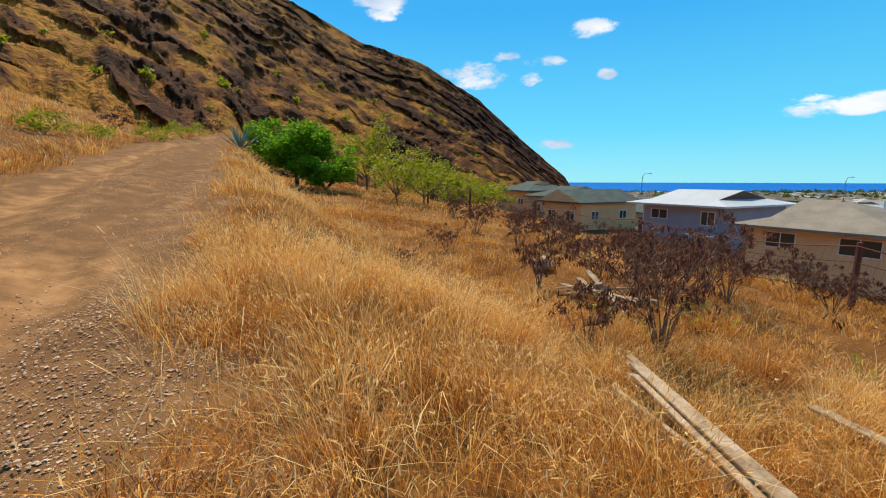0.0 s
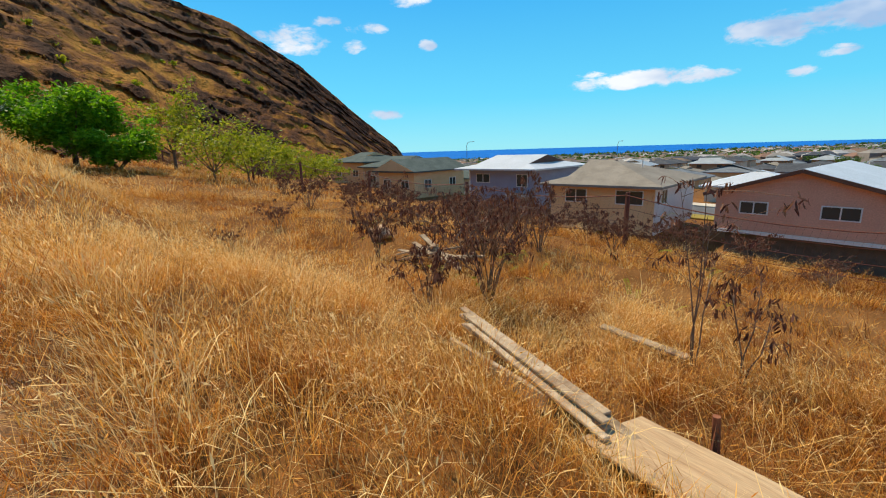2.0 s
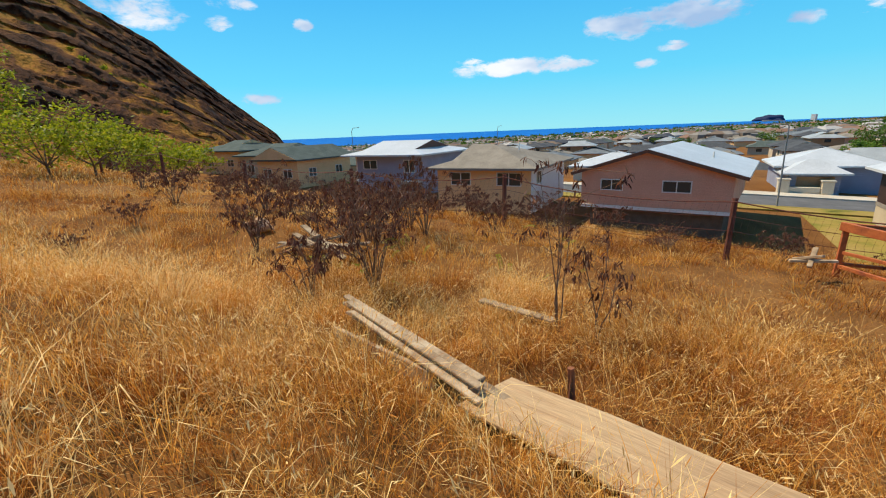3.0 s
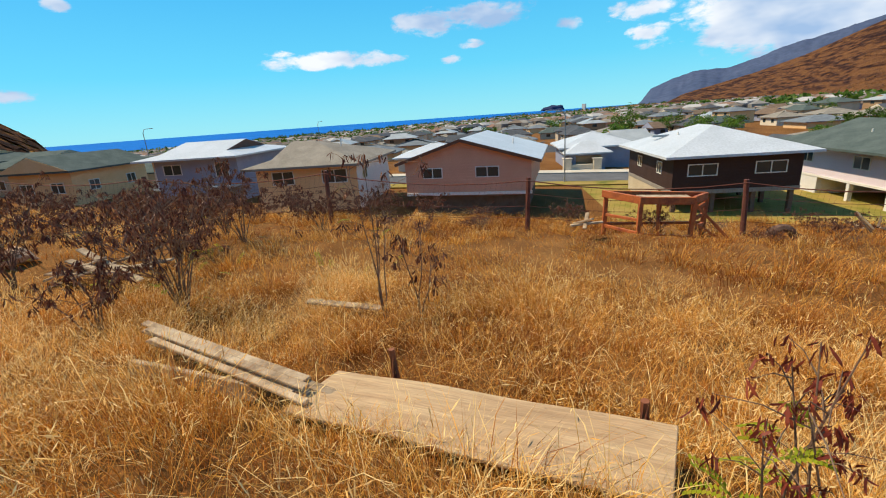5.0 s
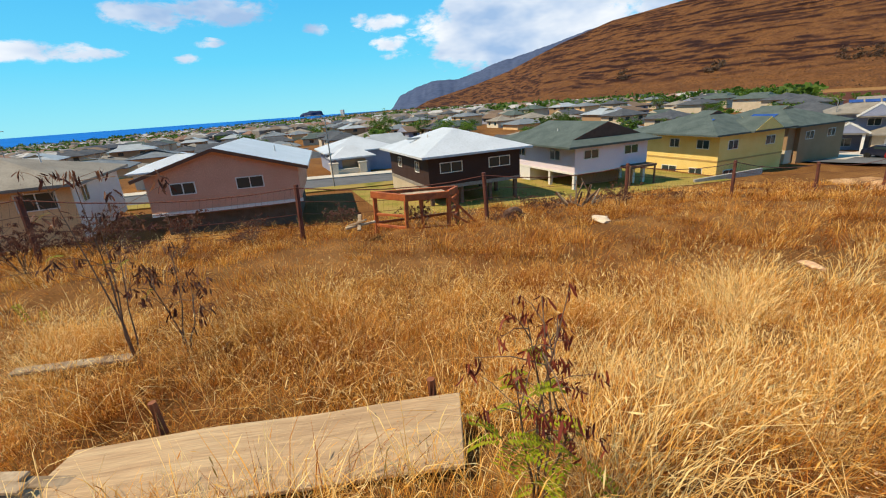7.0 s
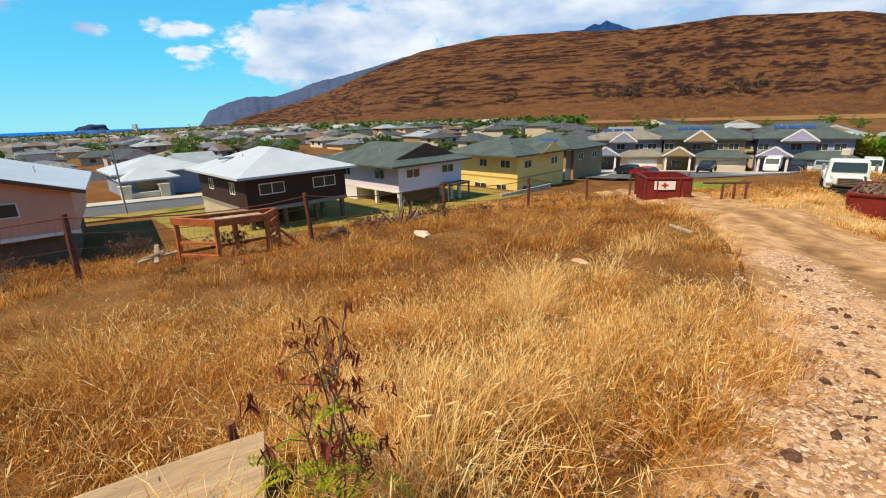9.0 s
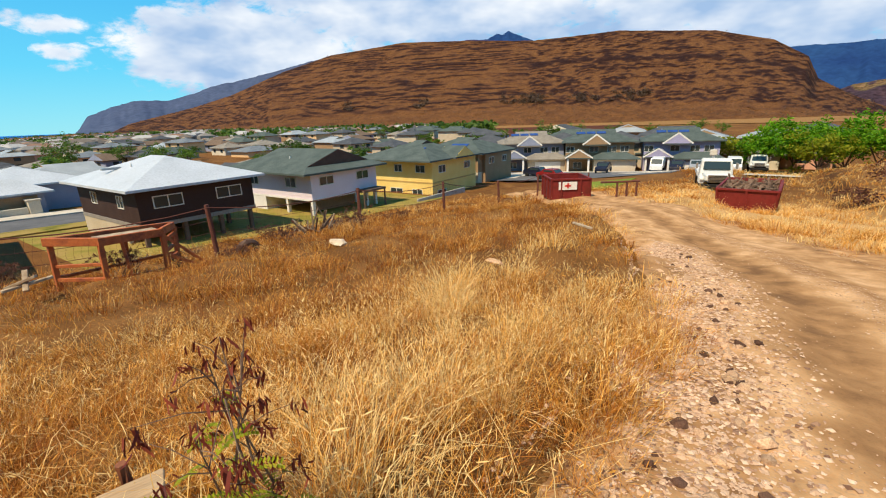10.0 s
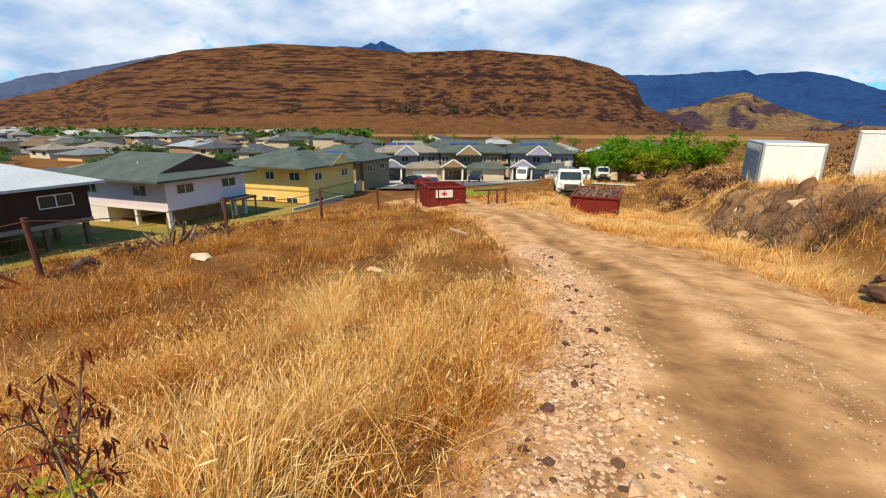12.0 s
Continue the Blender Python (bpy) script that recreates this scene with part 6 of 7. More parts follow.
g = random.Random(77)
models = []
count = 0
for iv in range(14):
    for iu in range(26):
        v = 66 + iv * 24 + g.uniform(-2, 2) + (5 if iv % 2 else 0)
        u = -58 + iu * 16.5 + g.uniform(-2, 2)
        x, y = xy_of(u, v)
        az, r = math.degrees(math.atan2(x, y)), math.hypot(x, y)
        if not 16 < az < 150 or r < (92 if 40 < az < 112 else 66) or r > 330 or g.random() < .12:
            continue
        if az > 120 and r > 210:
            continue
        if 0 < u < 20 and v < 72:
            continue
        m = spot(u, v, ground_at(u, v) - 2.6 * float(ease((190 - r) / 60)), g.choice((0, 90, 180, 270)) + g.uniform(-6, 6))
        k = g.randrange(16)
        if count < 16:
            models.append(town_house(count, m))
        else:
            copy_thing(models[k if r > 140 or k % 3 != 1 else (k + 1) % 16], m)
        count += 1
for az in (126, 131, 136, 141, 146, 150, 154, 158):
    for r in (98, 122, 146):
        a = az + g.uniform(-1.5, 1.5)
        copy_thing(models[g.randrange(16)], at_polar(a, r + g.uniform(-5, 5), 0, -a + g.choice((0, 90, 180))))

# ploughed field and straw plain between the town and the flat hill
for name, a0, a1, r0, r1, lift, cols, lab in (("field", 116, 142, 225, 380, .5, [(.075, .026, .016), (.12, .045, .026)], "dark ploughed earth at the foot of the hill"),
                                              ("field_2", 84, 172, 385, 560, .4, [(.25, .13, .045), (.31, .165, .06)], "straw-coloured plain at the foot of the hill")):
    aa_ = np.linspace(a0, a1, 60)
    ring_ = []
    for rr_ in np.linspace(r0, r1, 6):
        for a_ in aa_:
            w_ = rr_ + 14 * (float(fbm(a_ * .5, rr_ * .01, 5)) - .5)
            x_, y_ = w_ * math.sin(radians(a_)), w_ * math.cos(radians(a_))
            ring_.append((x_, y_, float(ground_z(x_, y_)) + lift + .004 * (rr_ - r0)))
    f_ = [(i * 60 + j, i * 60 + j + 1, (i + 1) * 60 + j + 1, (i + 1) * 60 + j) for i in range(5) for j in range(59)]
    tagged(new(name, mesh_of(name, ring_, [q[::-1] for q in f_], mat(name, cols, .95, .03, 12, .4), True)), lab, "field", kind="structure")

# far roofs down to the sea: one mass of small houses
FAR_ROOF = mat("far_roofs", [(.14, .115, .095), (.22, .20, .18), (.22, .125, .085), (.06, .065, .08), (.40, .38, .36), (.17, .12, .085)], .8, .05, 10, .1)
fn, fl = FAR_ROOF.node_tree.nodes, FAR_ROOF.node_tree.links
isl = fn.new("ShaderNodeNewGeometry")
fr = [x for x in fn if x.bl_idname == "ShaderNodeValToRGB"][0]
for i, e in enumerate(fr.color_ramp.elements):
    e.position = i / 6
fr.color_ramp.interpolation = "CONSTANT"
fl.new(isl.outputs["Random Per Island"], fr.inputs[0])
verts, faces = [], []
gg = np.random.default_rng(12)
while len(verts) < 2600 * 10:
    r, a = 330 * (1650 / 330) ** gg.random(), radians(gg.uniform(18, 118))
    limit = min(float(shore_r(math.degrees(a))) * .88, np.interp(math.degrees(a), [18, 80, 90, 100, 118], [1600, 1500, 860, 520, 440]))
    if r > limit:
        continue
    x, y = r * math.sin(a), r * math.cos(a)
    z = float(ground_z(x, y))
    W, D, H, t = gg.uniform(4.5, 8), gg.uniform(4, 6), gg.uniform(2.8, 5.2), gg.uniform(0, 6.28)
    k = len(verts)
    ca, sa = math.cos(t), math.sin(t)
    for px, py, pz in ((-W, -D, -1), (W, -D, -1), (W, D, -1), (-W, D, -1), (-W, -D, H), (W, -D, H), (W, D, H), (-W, D, H), (-W * .45, 0, H + 1.8), (W * .45, 0, H + 1.8)):
        verts.append((x + px * ca - py * sa, y + px * sa + py * ca, z + pz))
    faces += [(k, k + 1, k + 5, k + 4), (k + 1, k + 2, k + 6, k + 5), (k + 2, k + 3, k + 7, k + 6), (k + 3, k, k + 4, k + 7), (k + 4, k + 5, k + 9, k + 8), (k + 5, k + 6, k + 9), (k + 6, k + 7, k + 8, k + 9), (k + 7, k + 4, k + 8)]
far_town = new("far_town", mesh_of("far_town", verts, faces, FAR_ROOF))
tagged(far_town, "far low houses of many colours down to the sea", "houses", kind="stuff")

# town trees: four models and copies, and one mass of far woods
g = random.Random(15)
grown = []
for k in range(5):
    grown.append(tree("tree", at_polar(100 + 9 * k, 150 + 12 * k), 4.2 + k * .45, 2.6 + .25 * k, g, L_TOWN, "leafy garden tree among the houses", "tree", .18, 28, .25, 40, .3, "town trees"))
for k in range(120):
    az, r = g.uniform(30, 152), 108 * (420 / 108) ** g.random()
    if (az > 120 and r > 260) or (az < 78 and r < 170):
        continue
    ob = copy_thing(grown[k % 5], at_polar(az, r, 0, g.uniform(0, 360)))
    s = g.uniform(.6, 1.25)
    ob.scale = (s, s, s * g.uniform(.8, 1.1))
verts, faces = [], []
gg = np.random.default_rng(21)
for k in range(3300):
    if k < 2500:
        a, r = gg.uniform(20, 112), 380 * (1550 / 380) ** gg.random()
        if r > min(float(shore_r(a)) * .9, np.interp(a, [20, 80, 90, 100, 112], [1600, 1500, 860, 540, 470])):
            continue
    elif k < 2900:
        a = gg.uniform(93, 126)
        r = gg.uniform(300, 430)
    else:
        a = gg.uniform(36, 84)
        r = float(shore_r(a)) * gg.uniform(.88, .96)
    size = gg.uniform(2.4, 5.0) * (1.0 if k < 2900 else 1.2)
    x, y = r * math.sin(radians(a)), r * math.cos(radians(a))
    z = float(ground_z(x, y))
    for _ in range(20):
        d = gg.normal(0, 1, 3)
        d /= np.linalg.norm(d)
        c = np.array([x, y, z + size * .9]) + d * size * np.array([1.1, 1.1, .75]) * gg.random() ** .4
        p, q = gg.normal(0, 1, 3), gg.normal(0, 1, 3)
        p, q = p / np.linalg.norm(p) * size * .33, q / np.linalg.norm(q) * size * .33
        i = len(verts)
        verts += [tuple(c - p), tuple(c + q), tuple(c + p), tuple(c - q)]
        faces.append((i, i + 1, i + 2, i + 3))
far_wood = new("far_trees", mesh_of("far_trees", verts, faces, L_TOWN))
tagged(far_wood, "far dark green trees scattered through the town", "trees", kind="stuff")

# islet and tower block on the coast
bm = bmesh.new()
bmesh.ops.create_icosphere(bm, subdivisions=4, radius=1)
for v in bm.verts:
    n = v.co.normalized()
    v.co = Vector((n.x * 105, n.y * 60, max(n.z, -.2) * 44)) * (1 + .35 * noise.noise(n * 1.6))
me = bpy.data.meshes.new("islet")
bm.to_mesh(me)
bm.free()
# the islet's rock takes its bluish tint from painted-in haze
me.materials.append(mat("islet_rock_hazed", [(.025, .035, .085), (.04, .05, .10)], 1, .02, 8, .3))
isle = new("islet", me)
isle.matrix_world = pose(4300 * math.sin(radians(71.9)), 4300 * math.cos(radians(71.9)), -30, 0, 0, -72)
tagged(isle, "small dark haze-blue islet off the coast", "islet", kind="structure")
tower = empty("tower_block", pose(2600 * math.sin(radians(75.3)), 2600 * math.cos(radians(75.3)), -28), "far pale tower block by the sea", "tower block")
part("body", box(bmesh.new(), -14, 14, -8, 8, 0, 34), W_WHITE, tower)


# ---------------------------------------------------------------- scrub and loose rock on the hills
def scatter(name, source, count, size, cards, material, seed, label, keep, bare=1.1, stand=False, card=1.0):
    """Many small clumps of leaves resting on a hill's own surface."""
    g = np.random.default_rng(seed)
    co = np.empty(len(source.data.vertices) * 3, np.float32)
    source.data.vertices.foreach_get("co", co)
    co = co.reshape(-1, 3)
    rocky = np.empty(len(co), np.float32)
    source.data.attributes["rock"].data.foreach_get("value", rocky)
    co = co[keep(co) & (rocky < bare)]
    base = co[g.integers(0, len(co), count)] + g.normal(0, .6, (count, 3)) * [1, 1, .2]
    s = size * g.uniform(.5, 1.5, count)
    i = np.repeat(np.arange(count), cards)
    m = len(i)
    c = base[i] + g.normal(0, 1, (m, 3)) * (s[i] * .45)[:, None] * [1, 1, .6] + np.array([0, 0, .25]) * s[i][:, None]
    a, b = g.normal(0, 1, (m, 3)), g.normal(0, 1, (m, 3))
    a *= (s[i] * .35 / np.linalg.norm(a, axis=1))[:, None]
    b *= (s[i] * .3 / np.linalg.norm(b, axis=1))[:, None]
    a, b = a * card, b * card
    if stand:
        a = a * [.45, .45, .2] + np.array([0, 0, .3]) * s[i][:, None]
        b = b * [.3, .3, .1]
    v = np.stack([c - a, c + b, c + a, c - b], 1).reshape(-1, 3)
    f = np.arange(m * 4).reshape(-1, 4)
    return tagged(new(name, mesh_of(name, v.tolist(), f.tolist(), material)), label, "scrub", kind="stuff")


def near_side(co):
    r = np.hypot(co[:, 0], co[:, 1])
    return (co[:, 2] > -8) & (r < 1200)


hill_ob, mesa_ob = bpy.data.objects["hill"], bpy.data.objects["mesa"]
M_HILLGRASS = leafy("hill_grass_tufts", [(.26, .12, .022), (.37, .18, .03), (.46, .26, .06)], .3)
M_HILLSCRUB = leafy("dark_hill_scrub", [(.05, .03, .02), (.09, .05, .03), (.12, .075, .04)], .15)
scatter("hill_grass", hill_ob, 7000, .55, 5, M_HILLGRASS, 5, "tufts of golden grass on the rocky hillside", near_side, .35, True)
scatter("hill_scrub", hill_ob, 60, .8, 60, L_OLIVE, 6, "olive scrub dotted over the hillside", lambda co: near_side(co) & (co[:, 2] > 9) & (co[:, 2] < 32), .6)
scatter("mesa_scrub", mesa_ob, 2400, 2.4, 9, M_HILLSCRUB, 7, "dark scrub dotted over the flat-topped hill", near_side, .5, card=.5)


def low_slope(co):
    az = np.degrees(np.arctan2(co[:, 0], co[:, 1]))
    return (az > 108) & (az < 146) & (co[:, 2] > 14) & (co[:, 2] < 24) & (fbm(az * .35, 0 * az, 3) > .5)


scatter("mesa_trees", mesa_ob, 90, 4.6, 70, M_HILLSCRUB, 8, "dark scrub trees low on the flat-topped hill", low_slope, card=.5)

# ---------------------------------------------------------------- stones beside the track
def track_top(x, y, off):
    """Height of the track's surface at an offset from its centre line; plain ground beyond its edge."""
    c = np.abs(off) / 2.85
    u, v = uv_of(x, y)
    back = -.03 * ease((.5 - u) / 4) * np.exp(-((np.abs(off) - .85) / .3) ** 2)
    return ground_z(x, y) + np.where(c < 1, road_lumps(u, v) + back + .02 - .16 * c ** 8 - .05 * np.exp(-((c - .29) / .10) ** 2) + .03 * np.exp(-(c / .14) ** 2), 0)


stones = []
for k in range(6):
    bm = bmesh.new()
    bmesh.ops.create_icosphere(bm, subdivisions=1, radius=1)
    for v in bm.verts:
        n = v.co.normalized()
        v.co = n * (1 + .5 * noise.noise(n * 1.4 + Vector((k * 5.3, 1, 0)))) * Vector((1, .8, .55)).length / 1.2
        v.co.z *= .8
    me = bpy.data.meshes.new("stone")
    bm.to_mesh(me)
    bm.free()
    stones.append(me)
light_stones, dark_stones = [m.copy() for m in stones], [m.copy() for m in stones]
for m in light_stones:
    m.materials.append(M_STONE)
for m in dark_stones:
    m.materials.append(M_DARKSTONE)
g = np.random.default_rng(3)
made = 0
while made < 290:
    u, off = g.uniform(.8, 10.5), min(g.uniform(1.5, 2.6), g.uniform(1.7, 3.2))
    v = float(road_centre(u)) + off
    x, y = xy_of(u, v)
    if math.hypot(x, y) < 1.2:
        continue
    dark = g.random() < .17
    ob = new("stone", (dark_stones if dark else light_stones)[int(g.integers(6))])
    s = g.uniform(.018, .042) * (1.6 if g.random() < .22 else 1)
    ob.matrix_world = pose(x, y, float(track_top(x, y, off)) + s * .15, g.uniform(-40, 40), g.uniform(-40, 40), g.uniform(0, 360)) @ Matrix.Scale(s, 4)
    tagged(ob, "dark broken lava stone on gravel" if dark else "pale broken stone on the gravel shoulder", "stone", "roadside stones")
    made += 1


def gravel(name, count, u0, u1, o0, o1, s0, s1, seed, label, both=False, fade=None, stone=None):
    g = np.random.default_rng(seed)
    u = g.uniform(u0, u1, count)
    off = (o0 + (o1 - o0) * (g.beta(*fade, count) if fade else g.random(count))) * (np.where(g.random(count) < .3, -1, 1) if both else 1)
    v = road_centre(u) + off
    x, y = xy_of(u, v)
    z = track_top(x, y, off) + .006
    s = s0 + (s1 - s0) * g.random(count) ** 1.8
    base = np.array([(1, 0, -.1), (-1, 0, -.1), (0, 1, -.1), (0, -1, -.1), (.25, .2, .34)], float)
    tri = np.array([(0, 2, 4), (2, 1, 4), (1, 3, 4), (3, 0, 4)])
    a = g.uniform(0, 6.28, count)
    jit = g.uniform(.55, 1.3, (count, 5, 3))
    p = base[None] * jit * s[:, None, None]
    q = np.stack([p[..., 0] * np.cos(a)[:, None] - p[..., 1] * np.sin(a)[:, None] + x[:, None], p[..., 0] * np.sin(a)[:, None] + p[..., 1] * np.cos(a)[:, None] + y[:, None], p[..., 2] + z[:, None]], -1)
    f = (tri[None] + 5 * np.arange(count)[:, None, None]).reshape(-1, 3)
    me = mesh_of(name, q.reshape(-1, 3).tolist(), f.tolist(), stone or M_GRAVEL)
    return tagged(new(name, me), label, "gravel", kind="stuff")


M_BROWNGRAVEL = leafy("brown_gravel_stones", [(.24, .14, .09), (.44, .27, .17), (.54, .35, .22), (.62, .42, .27), (.74, .55, .39)], 0.0)
M_GRAVEL = leafy("gravel_stones", [(.16, .08, .05), (.42, .255, .16), (.54, .36, .24), (.56, .36, .23), (.72, .54, .39)], 0.0)
gravel("gravel", 31000, -.5, 11.5, .95, 3.0, .006, .030, 1, "pale broken gravel on the track's shoulder", fade=(3.2, 2.2))
gravel("gravel", 15000, -5, 1.2, .7, 2.6, .003, .015, 7, "brown gravel beside the track", fade=(1.8, 1.6), stone=M_BROWNGRAVEL)
gravel("gravel", 9000, -15, -4, .5, 2.4, .003, .014, 2, "brown gravel along the edge of the track", fade=(2.2, 1.8), stone=M_BROWNGRAVEL)
gravel("gravel", 7000, -22, -1, -.4, .5, .003, .012, 6, "loose gravel between the wheel tracks", fade=(2, 2), stone=M_BROWNGRAVEL)
gravel("gravel", 6000, 1.0, 15, -.75, .45, .004, .015, 4, "loose pale stones on the track's crown", fade=(2.5, 2.5))
gravel("gravel", 3500, 2.0, 16, -2.8, -1.6, .005, .018, 5, "loose stones along the far edge of the track", fade=(2, 2))
gravel("gravel", 4000, -12, 14, .1, 2.2, .003, .009, 3, "small loose stones on the dirt track", True)

# ---------------------------------------------------------------- grass


def blades(name, x, y, height, width, away, lean, seed, label, tint0, heads):
    """Dry grass: a bent blade at each place, some with a pale seed head. away: the way each blade leans."""
    g = np.random.default_rng(seed)
    n = len(x)
    z = ground_z(x, y) - .04
    turn = g.uniform(0, 2 * np.pi, n)
    ax, ay = np.cos(turn), np.sin(turn)
    bend = lean * (.25 + 1.1 * g.random(n)) * height
    dx, dy = np.cos(away) * bend, np.sin(away) * bend
    w = width * (.6 + .8 * g.random(n))
    wh = np.where(g.random(n) < heads, w * 1.6, w * .7)
    if not heads:
        v = np.empty((n, 5, 3), np.float32)
        for k, (f, up, ww) in enumerate(((0, 0, w), (.36, .62, w))):
            v[:, 2 * k] = np.stack([x + dx * f - ax * ww, y + dy * f - ay * ww, z + height * up], 1)
            v[:, 2 * k + 1] = np.stack([x + dx * f + ax * ww, y + dy * f + ay * ww, z + height * up], 1)
        v[:, 4] = np.stack([x + dx * 1.1, y + dy * 1.1, z + height * (1.02 - .3 * lean * g.random(n))], 1)
        # each blade is darker towards the ground and paler at its tip
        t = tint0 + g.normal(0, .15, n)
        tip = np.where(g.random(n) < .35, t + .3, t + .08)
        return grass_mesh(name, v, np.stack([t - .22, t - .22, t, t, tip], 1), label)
    v = np.empty((n, 7, 3), np.float32)
    for k, (f, up, ww) in enumerate(((0, 0, w), (.30, .55, w * .9), (.74, .86, wh))):
        v[:, 2 * k] = np.stack([x + dx * f - ax * ww, y + dy * f - ay * ww, z + height * up], 1)
        v[:, 2 * k + 1] = np.stack([x + dx * f + ax * ww, y + dy * f + ay * ww, z + height * up], 1)
    v[:, 6] = np.stack([x + dx * 1.15, y + dy * 1.15, z + height * (1.02 - .3 * lean * g.random(n))], 1)
    # same run of tint here: dark foot, paler head
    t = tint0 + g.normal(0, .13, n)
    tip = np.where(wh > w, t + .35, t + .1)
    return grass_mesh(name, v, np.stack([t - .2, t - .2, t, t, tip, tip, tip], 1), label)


def grass_mesh(name, v, tint, label):
    """Links blades of five or seven points each as one mesh."""
    n, k = v.shape[:2]
    me = bpy.data.meshes.new(name)
    me.vertices.add(n * k)
    me.vertices.foreach_set("co", v.ravel())
    order = [0, 1, 3, 2, 2, 3, 5, 4, 4, 5, 6] if k == 7 else [0, 1, 3, 2, 2, 3, 4]
    first = [0, 4, 8] if k == 7 else [0, 4]
    loops = (np.arange(n) * k)[:, None] + np.array(order)
    me.loops.add(loops.size)
    me.loops.foreach_set("vertex_index", loops.astype(np.int32).ravel())
    start = (np.arange(n) * len(order))[:, None] + np.array(first)
    me.polygons.add(start.size)
    me.polygons.foreach_set("loop_start", start.astype(np.int32).ravel())
    me.update(calc_edges=True)
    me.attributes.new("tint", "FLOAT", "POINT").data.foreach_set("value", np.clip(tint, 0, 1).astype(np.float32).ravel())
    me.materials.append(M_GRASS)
    return tagged(new(name, me), label, "grass", kind="stuff")


def grass_cover(x, y):
    """Share of the ground under grass: none on the track, thin on the gravel beside it."""
    u, v = uv_of(x, y)
    off = v - road_centre(u)
    edge = (fbm(x * .7, y * .7, 41) - .5) * 1.6
    right = ease((off - 1.75 - .45 * ease((u + 1.5) / 3) + edge * (.5 + .4 * ease((u + 1.5) / 3)) + .22 * ease((u - 1) / 3) * ease((10 - u) / 4) + (fbm(x * 2.4, y * 2.4, 43) - .5) * 1.5 * ease((u - .2) / 2) - .3 * ease((u - 12) / 4)) / .6)
    left = ease((-off - 1.8 + edge * .5) / .6) * (.92 - .15 * ease((u - 6) / 6))
    strip = .5 * ease((.32 + .3 * edge - np.abs(off)) / .25) * ease((-2 - u) / 3)
    bare = ease((v - 17) / 8)
    return np.maximum(np.maximum(right * (1 - .45 * bare), left), strip)


def tufts(name, n_tufts, per, r0, r1, az0, az1, h, w, radius, seed, label, heads, lean=.8, tone0=.40, spikes=.35, spike=.05, thin_=.04, fat=.05):
    """Tufts of blades that spread from their middle, taller and denser in drifts."""
    g = np.random.default_rng(seed)
    r = np.sqrt(g.uniform(r0 ** 2, r1 ** 2, n_tufts))
    a = np.radians(g.uniform(az0, az1, n_tufts))
    cx, cy = r * np.sin(a), r * np.cos(a)
    drift = np.clip(.5 + 1.5 * (.55 * fbm(cx * .75, cy * .75, 51) + .45 * fbm(cx * 1.9, cy * 1.9, 53) - .5), 0, 1)
    keep = (g.random(n_tufts) < grass_cover(cx, cy)) & (g.random(n_tufts) < np.clip((drift - .34) * 4.0, thin_, 1))
    u, v = uv_of(cx, cy)
    keep &= (v < 28.5) & ~((u > 3.0) & (u < 6.3) & (v > 11.3) & (v < 13.0)) & ~((np.abs(cx - 2.28) < .36) & (np.abs(cy - .95) < 1.25)) & ~((np.abs(cx - 2.05) < .36) & (cy > 1.6) & (cy < 4.3))
    cx, cy, drift = cx[keep], cy[keep], drift[keep]
    n = len(cx)
    worn = 1 - .72 * (np.abs(v[keep] - road_centre(u[keep])) < 1.3)          # low scrubby strip between the wheel tracks
    tall = .35 + 1.15 * g.random(n) ** 1.6
    hh = h * (.30 + 1.1 * drift) * tall * worn
    lay = 9.0 * fbm(cx * .4, cy * .4, 57)                                   # the way the wind has laid the grass
    tone = tone0 + .20 * g.normal(0, 1, n) + .22 * (tall - .8) + .55 * (fbm(cx * 1.7, cy * 1.7, 63) - .5) + .75 * (fbm(cx * .5, cy * .5, 61) - .5) + .14 * g.normal(0, 1, n) + .35 * (drift - .5) + .20 * (1 - ease((v[keep] - 1.2 - .4 * np.clip(np.abs(u[keep]), 0, 6)) / 1.4)) * (.35 + .65 * ease((u[keep] + .8) / 1.6)) - .05 - .20 * ease((v[keep] - 2.0 - .3 * np.clip(u[keep] - 2, 0, 6)) / 1.2) * ease((u[keep] + 3) / 4)
    rad = radius * (.45 + .65 * tall) * g.uniform(.75, 1.25, n)
    i = np.repeat(np.arange(n), per)
    f = np.sqrt(g.random(n * per))
    d, q = rad[i] * f, g.uniform(0, 2 * np.pi, n * per)
    x, y = cx[i] + d * np.cos(q), cy[i] + d * np.sin(q)
    ox = np.cos(q) * (.25 + f) + .4 * np.cos(lay[i]) + g.normal(0, .75, len(x))
    oy = np.sin(q) * (.25 + f) + .4 * np.sin(lay[i]) + g.normal(0, .75, len(x))
    height = hh[i] * g.uniform(.5, 1.15, len(x)) * (1 - .5 * f ** 2)
    away = np.arctan2(oy, ox)
    blades(name, x, y, height, w, away, lean, seed + 2, label, tone[i], heads)
    # pale seed heads at the tips of some blades
    pick = g.random(len(x)) < spikes
    k = int(pick.sum())
    bx, by, bh = x[pick] + np.cos(away[pick]) * height[pick] * .4, y[pick] + np.sin(away[pick]) * height[pick] * .4, height[pick]
    bz = ground_z(x[pick], y[pick]) + bh * g.uniform(.8, 1.12, k)
    long, wide = spike * g.uniform(.6, 1.4, k), spike * fat * g.uniform(.6, 1.4, k)
    pa, pb = away[pick] + g.normal(0, .6, k), g.uniform(.1, 1.45, k)
    d = np.stack([np.cos(pa) * np.cos(pb), np.sin(pa) * np.cos(pb), np.sin(pb)], 1)
    e = np.stack([-np.sin(pa), np.cos(pa), g.normal(0, .5, k)], 1)
    c = np.stack([bx, by, bz], 1)
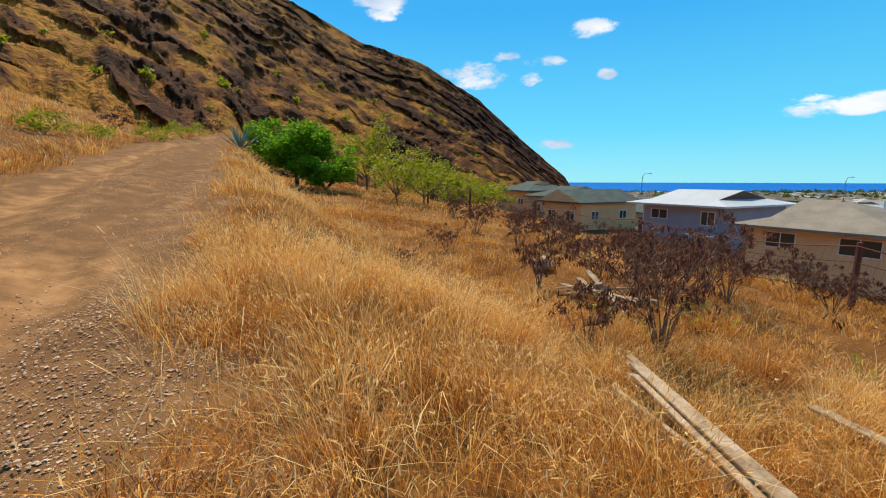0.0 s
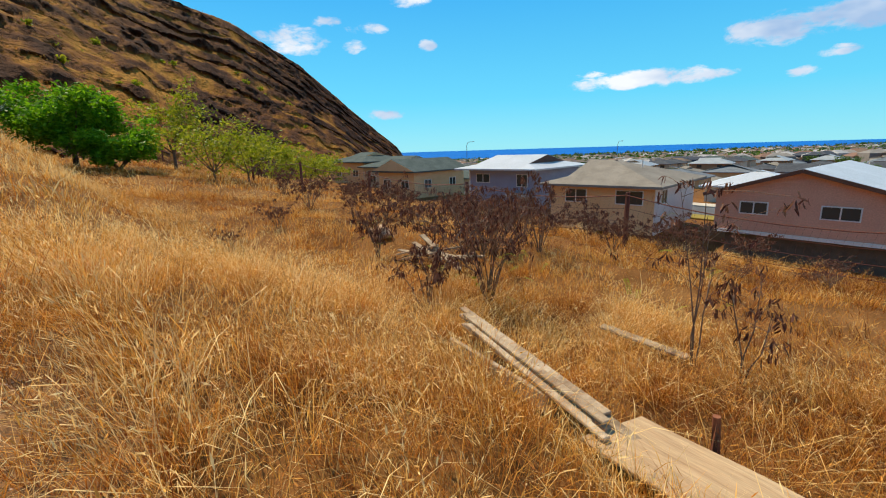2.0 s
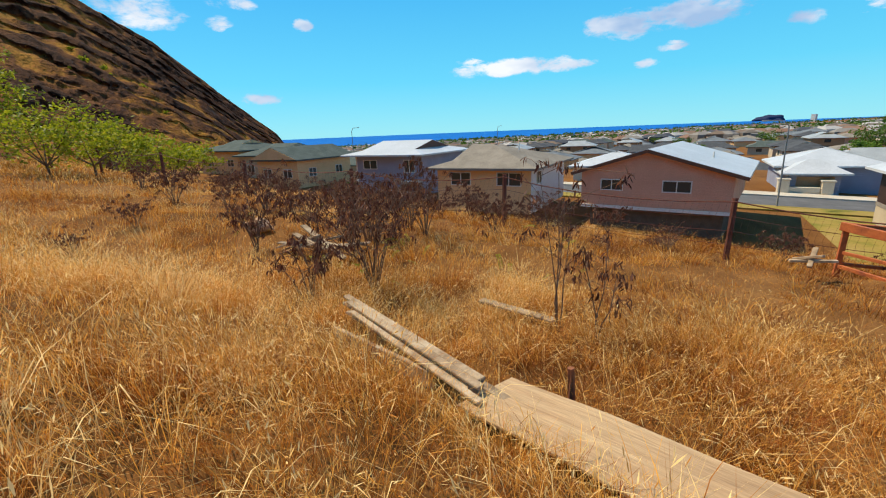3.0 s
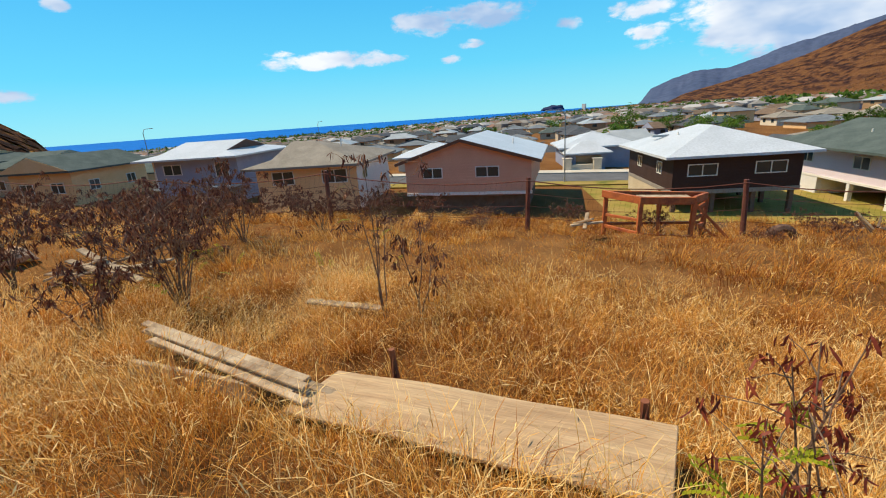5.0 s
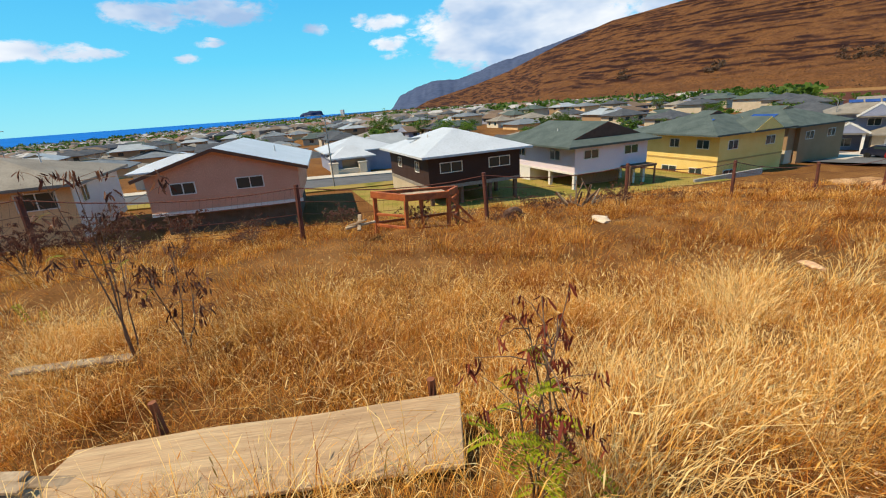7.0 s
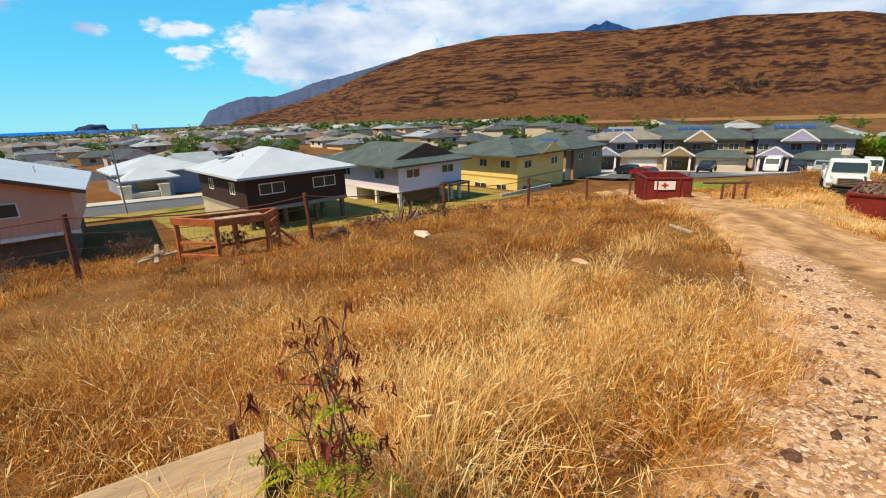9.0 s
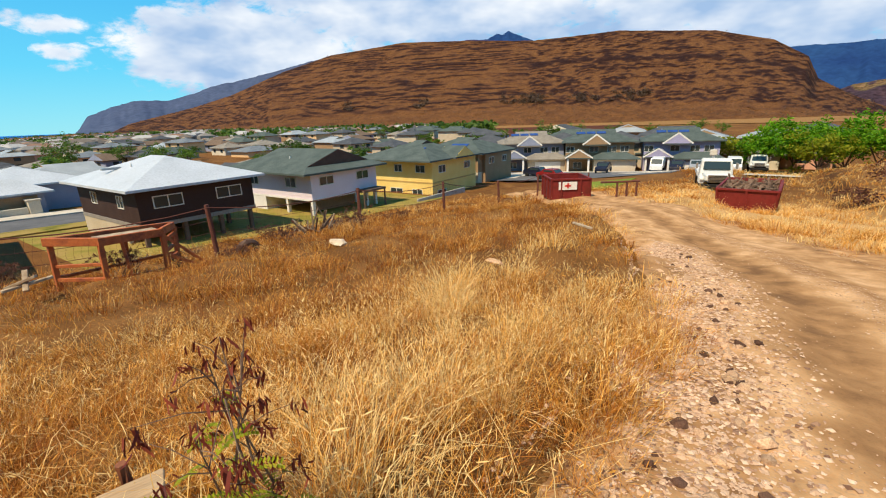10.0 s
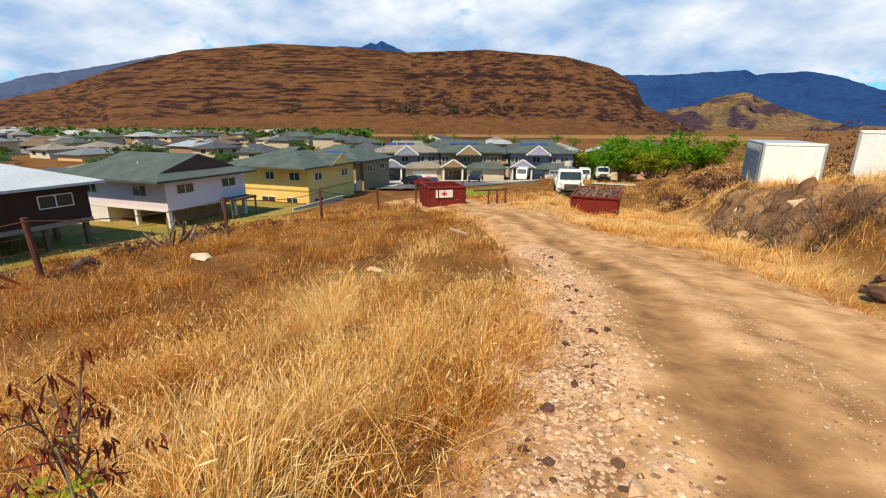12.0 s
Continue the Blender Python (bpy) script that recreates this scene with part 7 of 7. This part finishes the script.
    v5 = np.stack([c - d * long[:, None] * .5 - e * wide[:, None] * .4, c - d * long[:, None] * .5 + e * wide[:, None] * .4, c + e * wide[:, None], c - e * wide[:, None], c + d * long[:, None] * .5], 1)
    v5 = v5[:, [0, 1, 3, 2, 4]]
    t = np.clip(tone[i][pick] + g.normal(.46, .16, k), 0, 1)
    grass_mesh("seeding_grass", v5.astype(np.float32), np.repeat(t[:, None], 5, 1), "pale seed heads of dry grass")


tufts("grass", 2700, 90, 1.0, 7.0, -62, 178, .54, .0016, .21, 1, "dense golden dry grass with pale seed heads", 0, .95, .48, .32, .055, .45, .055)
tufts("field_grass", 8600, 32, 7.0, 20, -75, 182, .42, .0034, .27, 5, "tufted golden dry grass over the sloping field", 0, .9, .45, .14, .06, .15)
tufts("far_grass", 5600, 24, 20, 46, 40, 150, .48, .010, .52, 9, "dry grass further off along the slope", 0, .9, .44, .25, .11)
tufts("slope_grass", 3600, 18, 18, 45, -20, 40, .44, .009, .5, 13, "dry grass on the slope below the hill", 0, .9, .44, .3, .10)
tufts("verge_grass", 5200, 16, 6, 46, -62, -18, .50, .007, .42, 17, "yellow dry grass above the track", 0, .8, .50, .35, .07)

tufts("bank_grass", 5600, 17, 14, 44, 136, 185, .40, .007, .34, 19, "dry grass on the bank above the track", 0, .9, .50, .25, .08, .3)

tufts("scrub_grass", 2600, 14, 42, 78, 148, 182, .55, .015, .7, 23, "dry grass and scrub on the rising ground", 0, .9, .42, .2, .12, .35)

# short broken straw between the tufts
g = np.random.default_rng(80)
n = 66000
r, a = np.sqrt(g.uniform(4, 400, n)), np.radians(g.uniform(-75, 182, n))
tx, ty = r * np.sin(a), r * np.cos(a)
ok = (g.random(n) < grass_cover(tx, ty)) & (uv_of(tx, ty)[1] < 27) & ~((np.abs(tx - 2.2) < .5) & (ty > -.4) & (ty < 4.4))
tx, ty = tx[ok], ty[ok]
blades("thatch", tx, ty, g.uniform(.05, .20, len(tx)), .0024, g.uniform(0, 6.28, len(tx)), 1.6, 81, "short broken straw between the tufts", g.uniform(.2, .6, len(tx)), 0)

# tall pale grass standing in front of the plywood sheet
g = np.random.default_rng(70)
n = 1400
bx, by = g.uniform(1.45, 1.98, n), g.uniform(-.9, 2.2, n)
blades("sheet_grass", bx, by, g.uniform(.2, .42, n) * np.where(by < .1, 1.3, .85), .0014, g.uniform(0, 6.28, n), .5, 71, "tall pale grass in front of the plywood sheet", np.full(n, .55), .5)

# bent straw stalks lying across one another over the near grass
g = np.random.default_rng(90)
n = 9000
r, a = np.sqrt(g.uniform(1.1, 36, n)), np.radians(g.uniform(-60, 175, n))
sx, sy = r * np.sin(a), r * np.cos(a)
ok = (g.random(n) < grass_cover(sx, sy)) & ~((np.abs(sx - 2.2) < .5) & (sy > -.4) & (sy < 4.4))
sx, sy = sx[ok], sy[ok]
n = len(sx)
blades("straw_stalks", sx, sy, g.uniform(.25, .5, n), .0014, g.uniform(0, 6.28, n), 1.5, 91, "bent pale straw stalks in the near grass", g.uniform(.55, .95, n), .25)
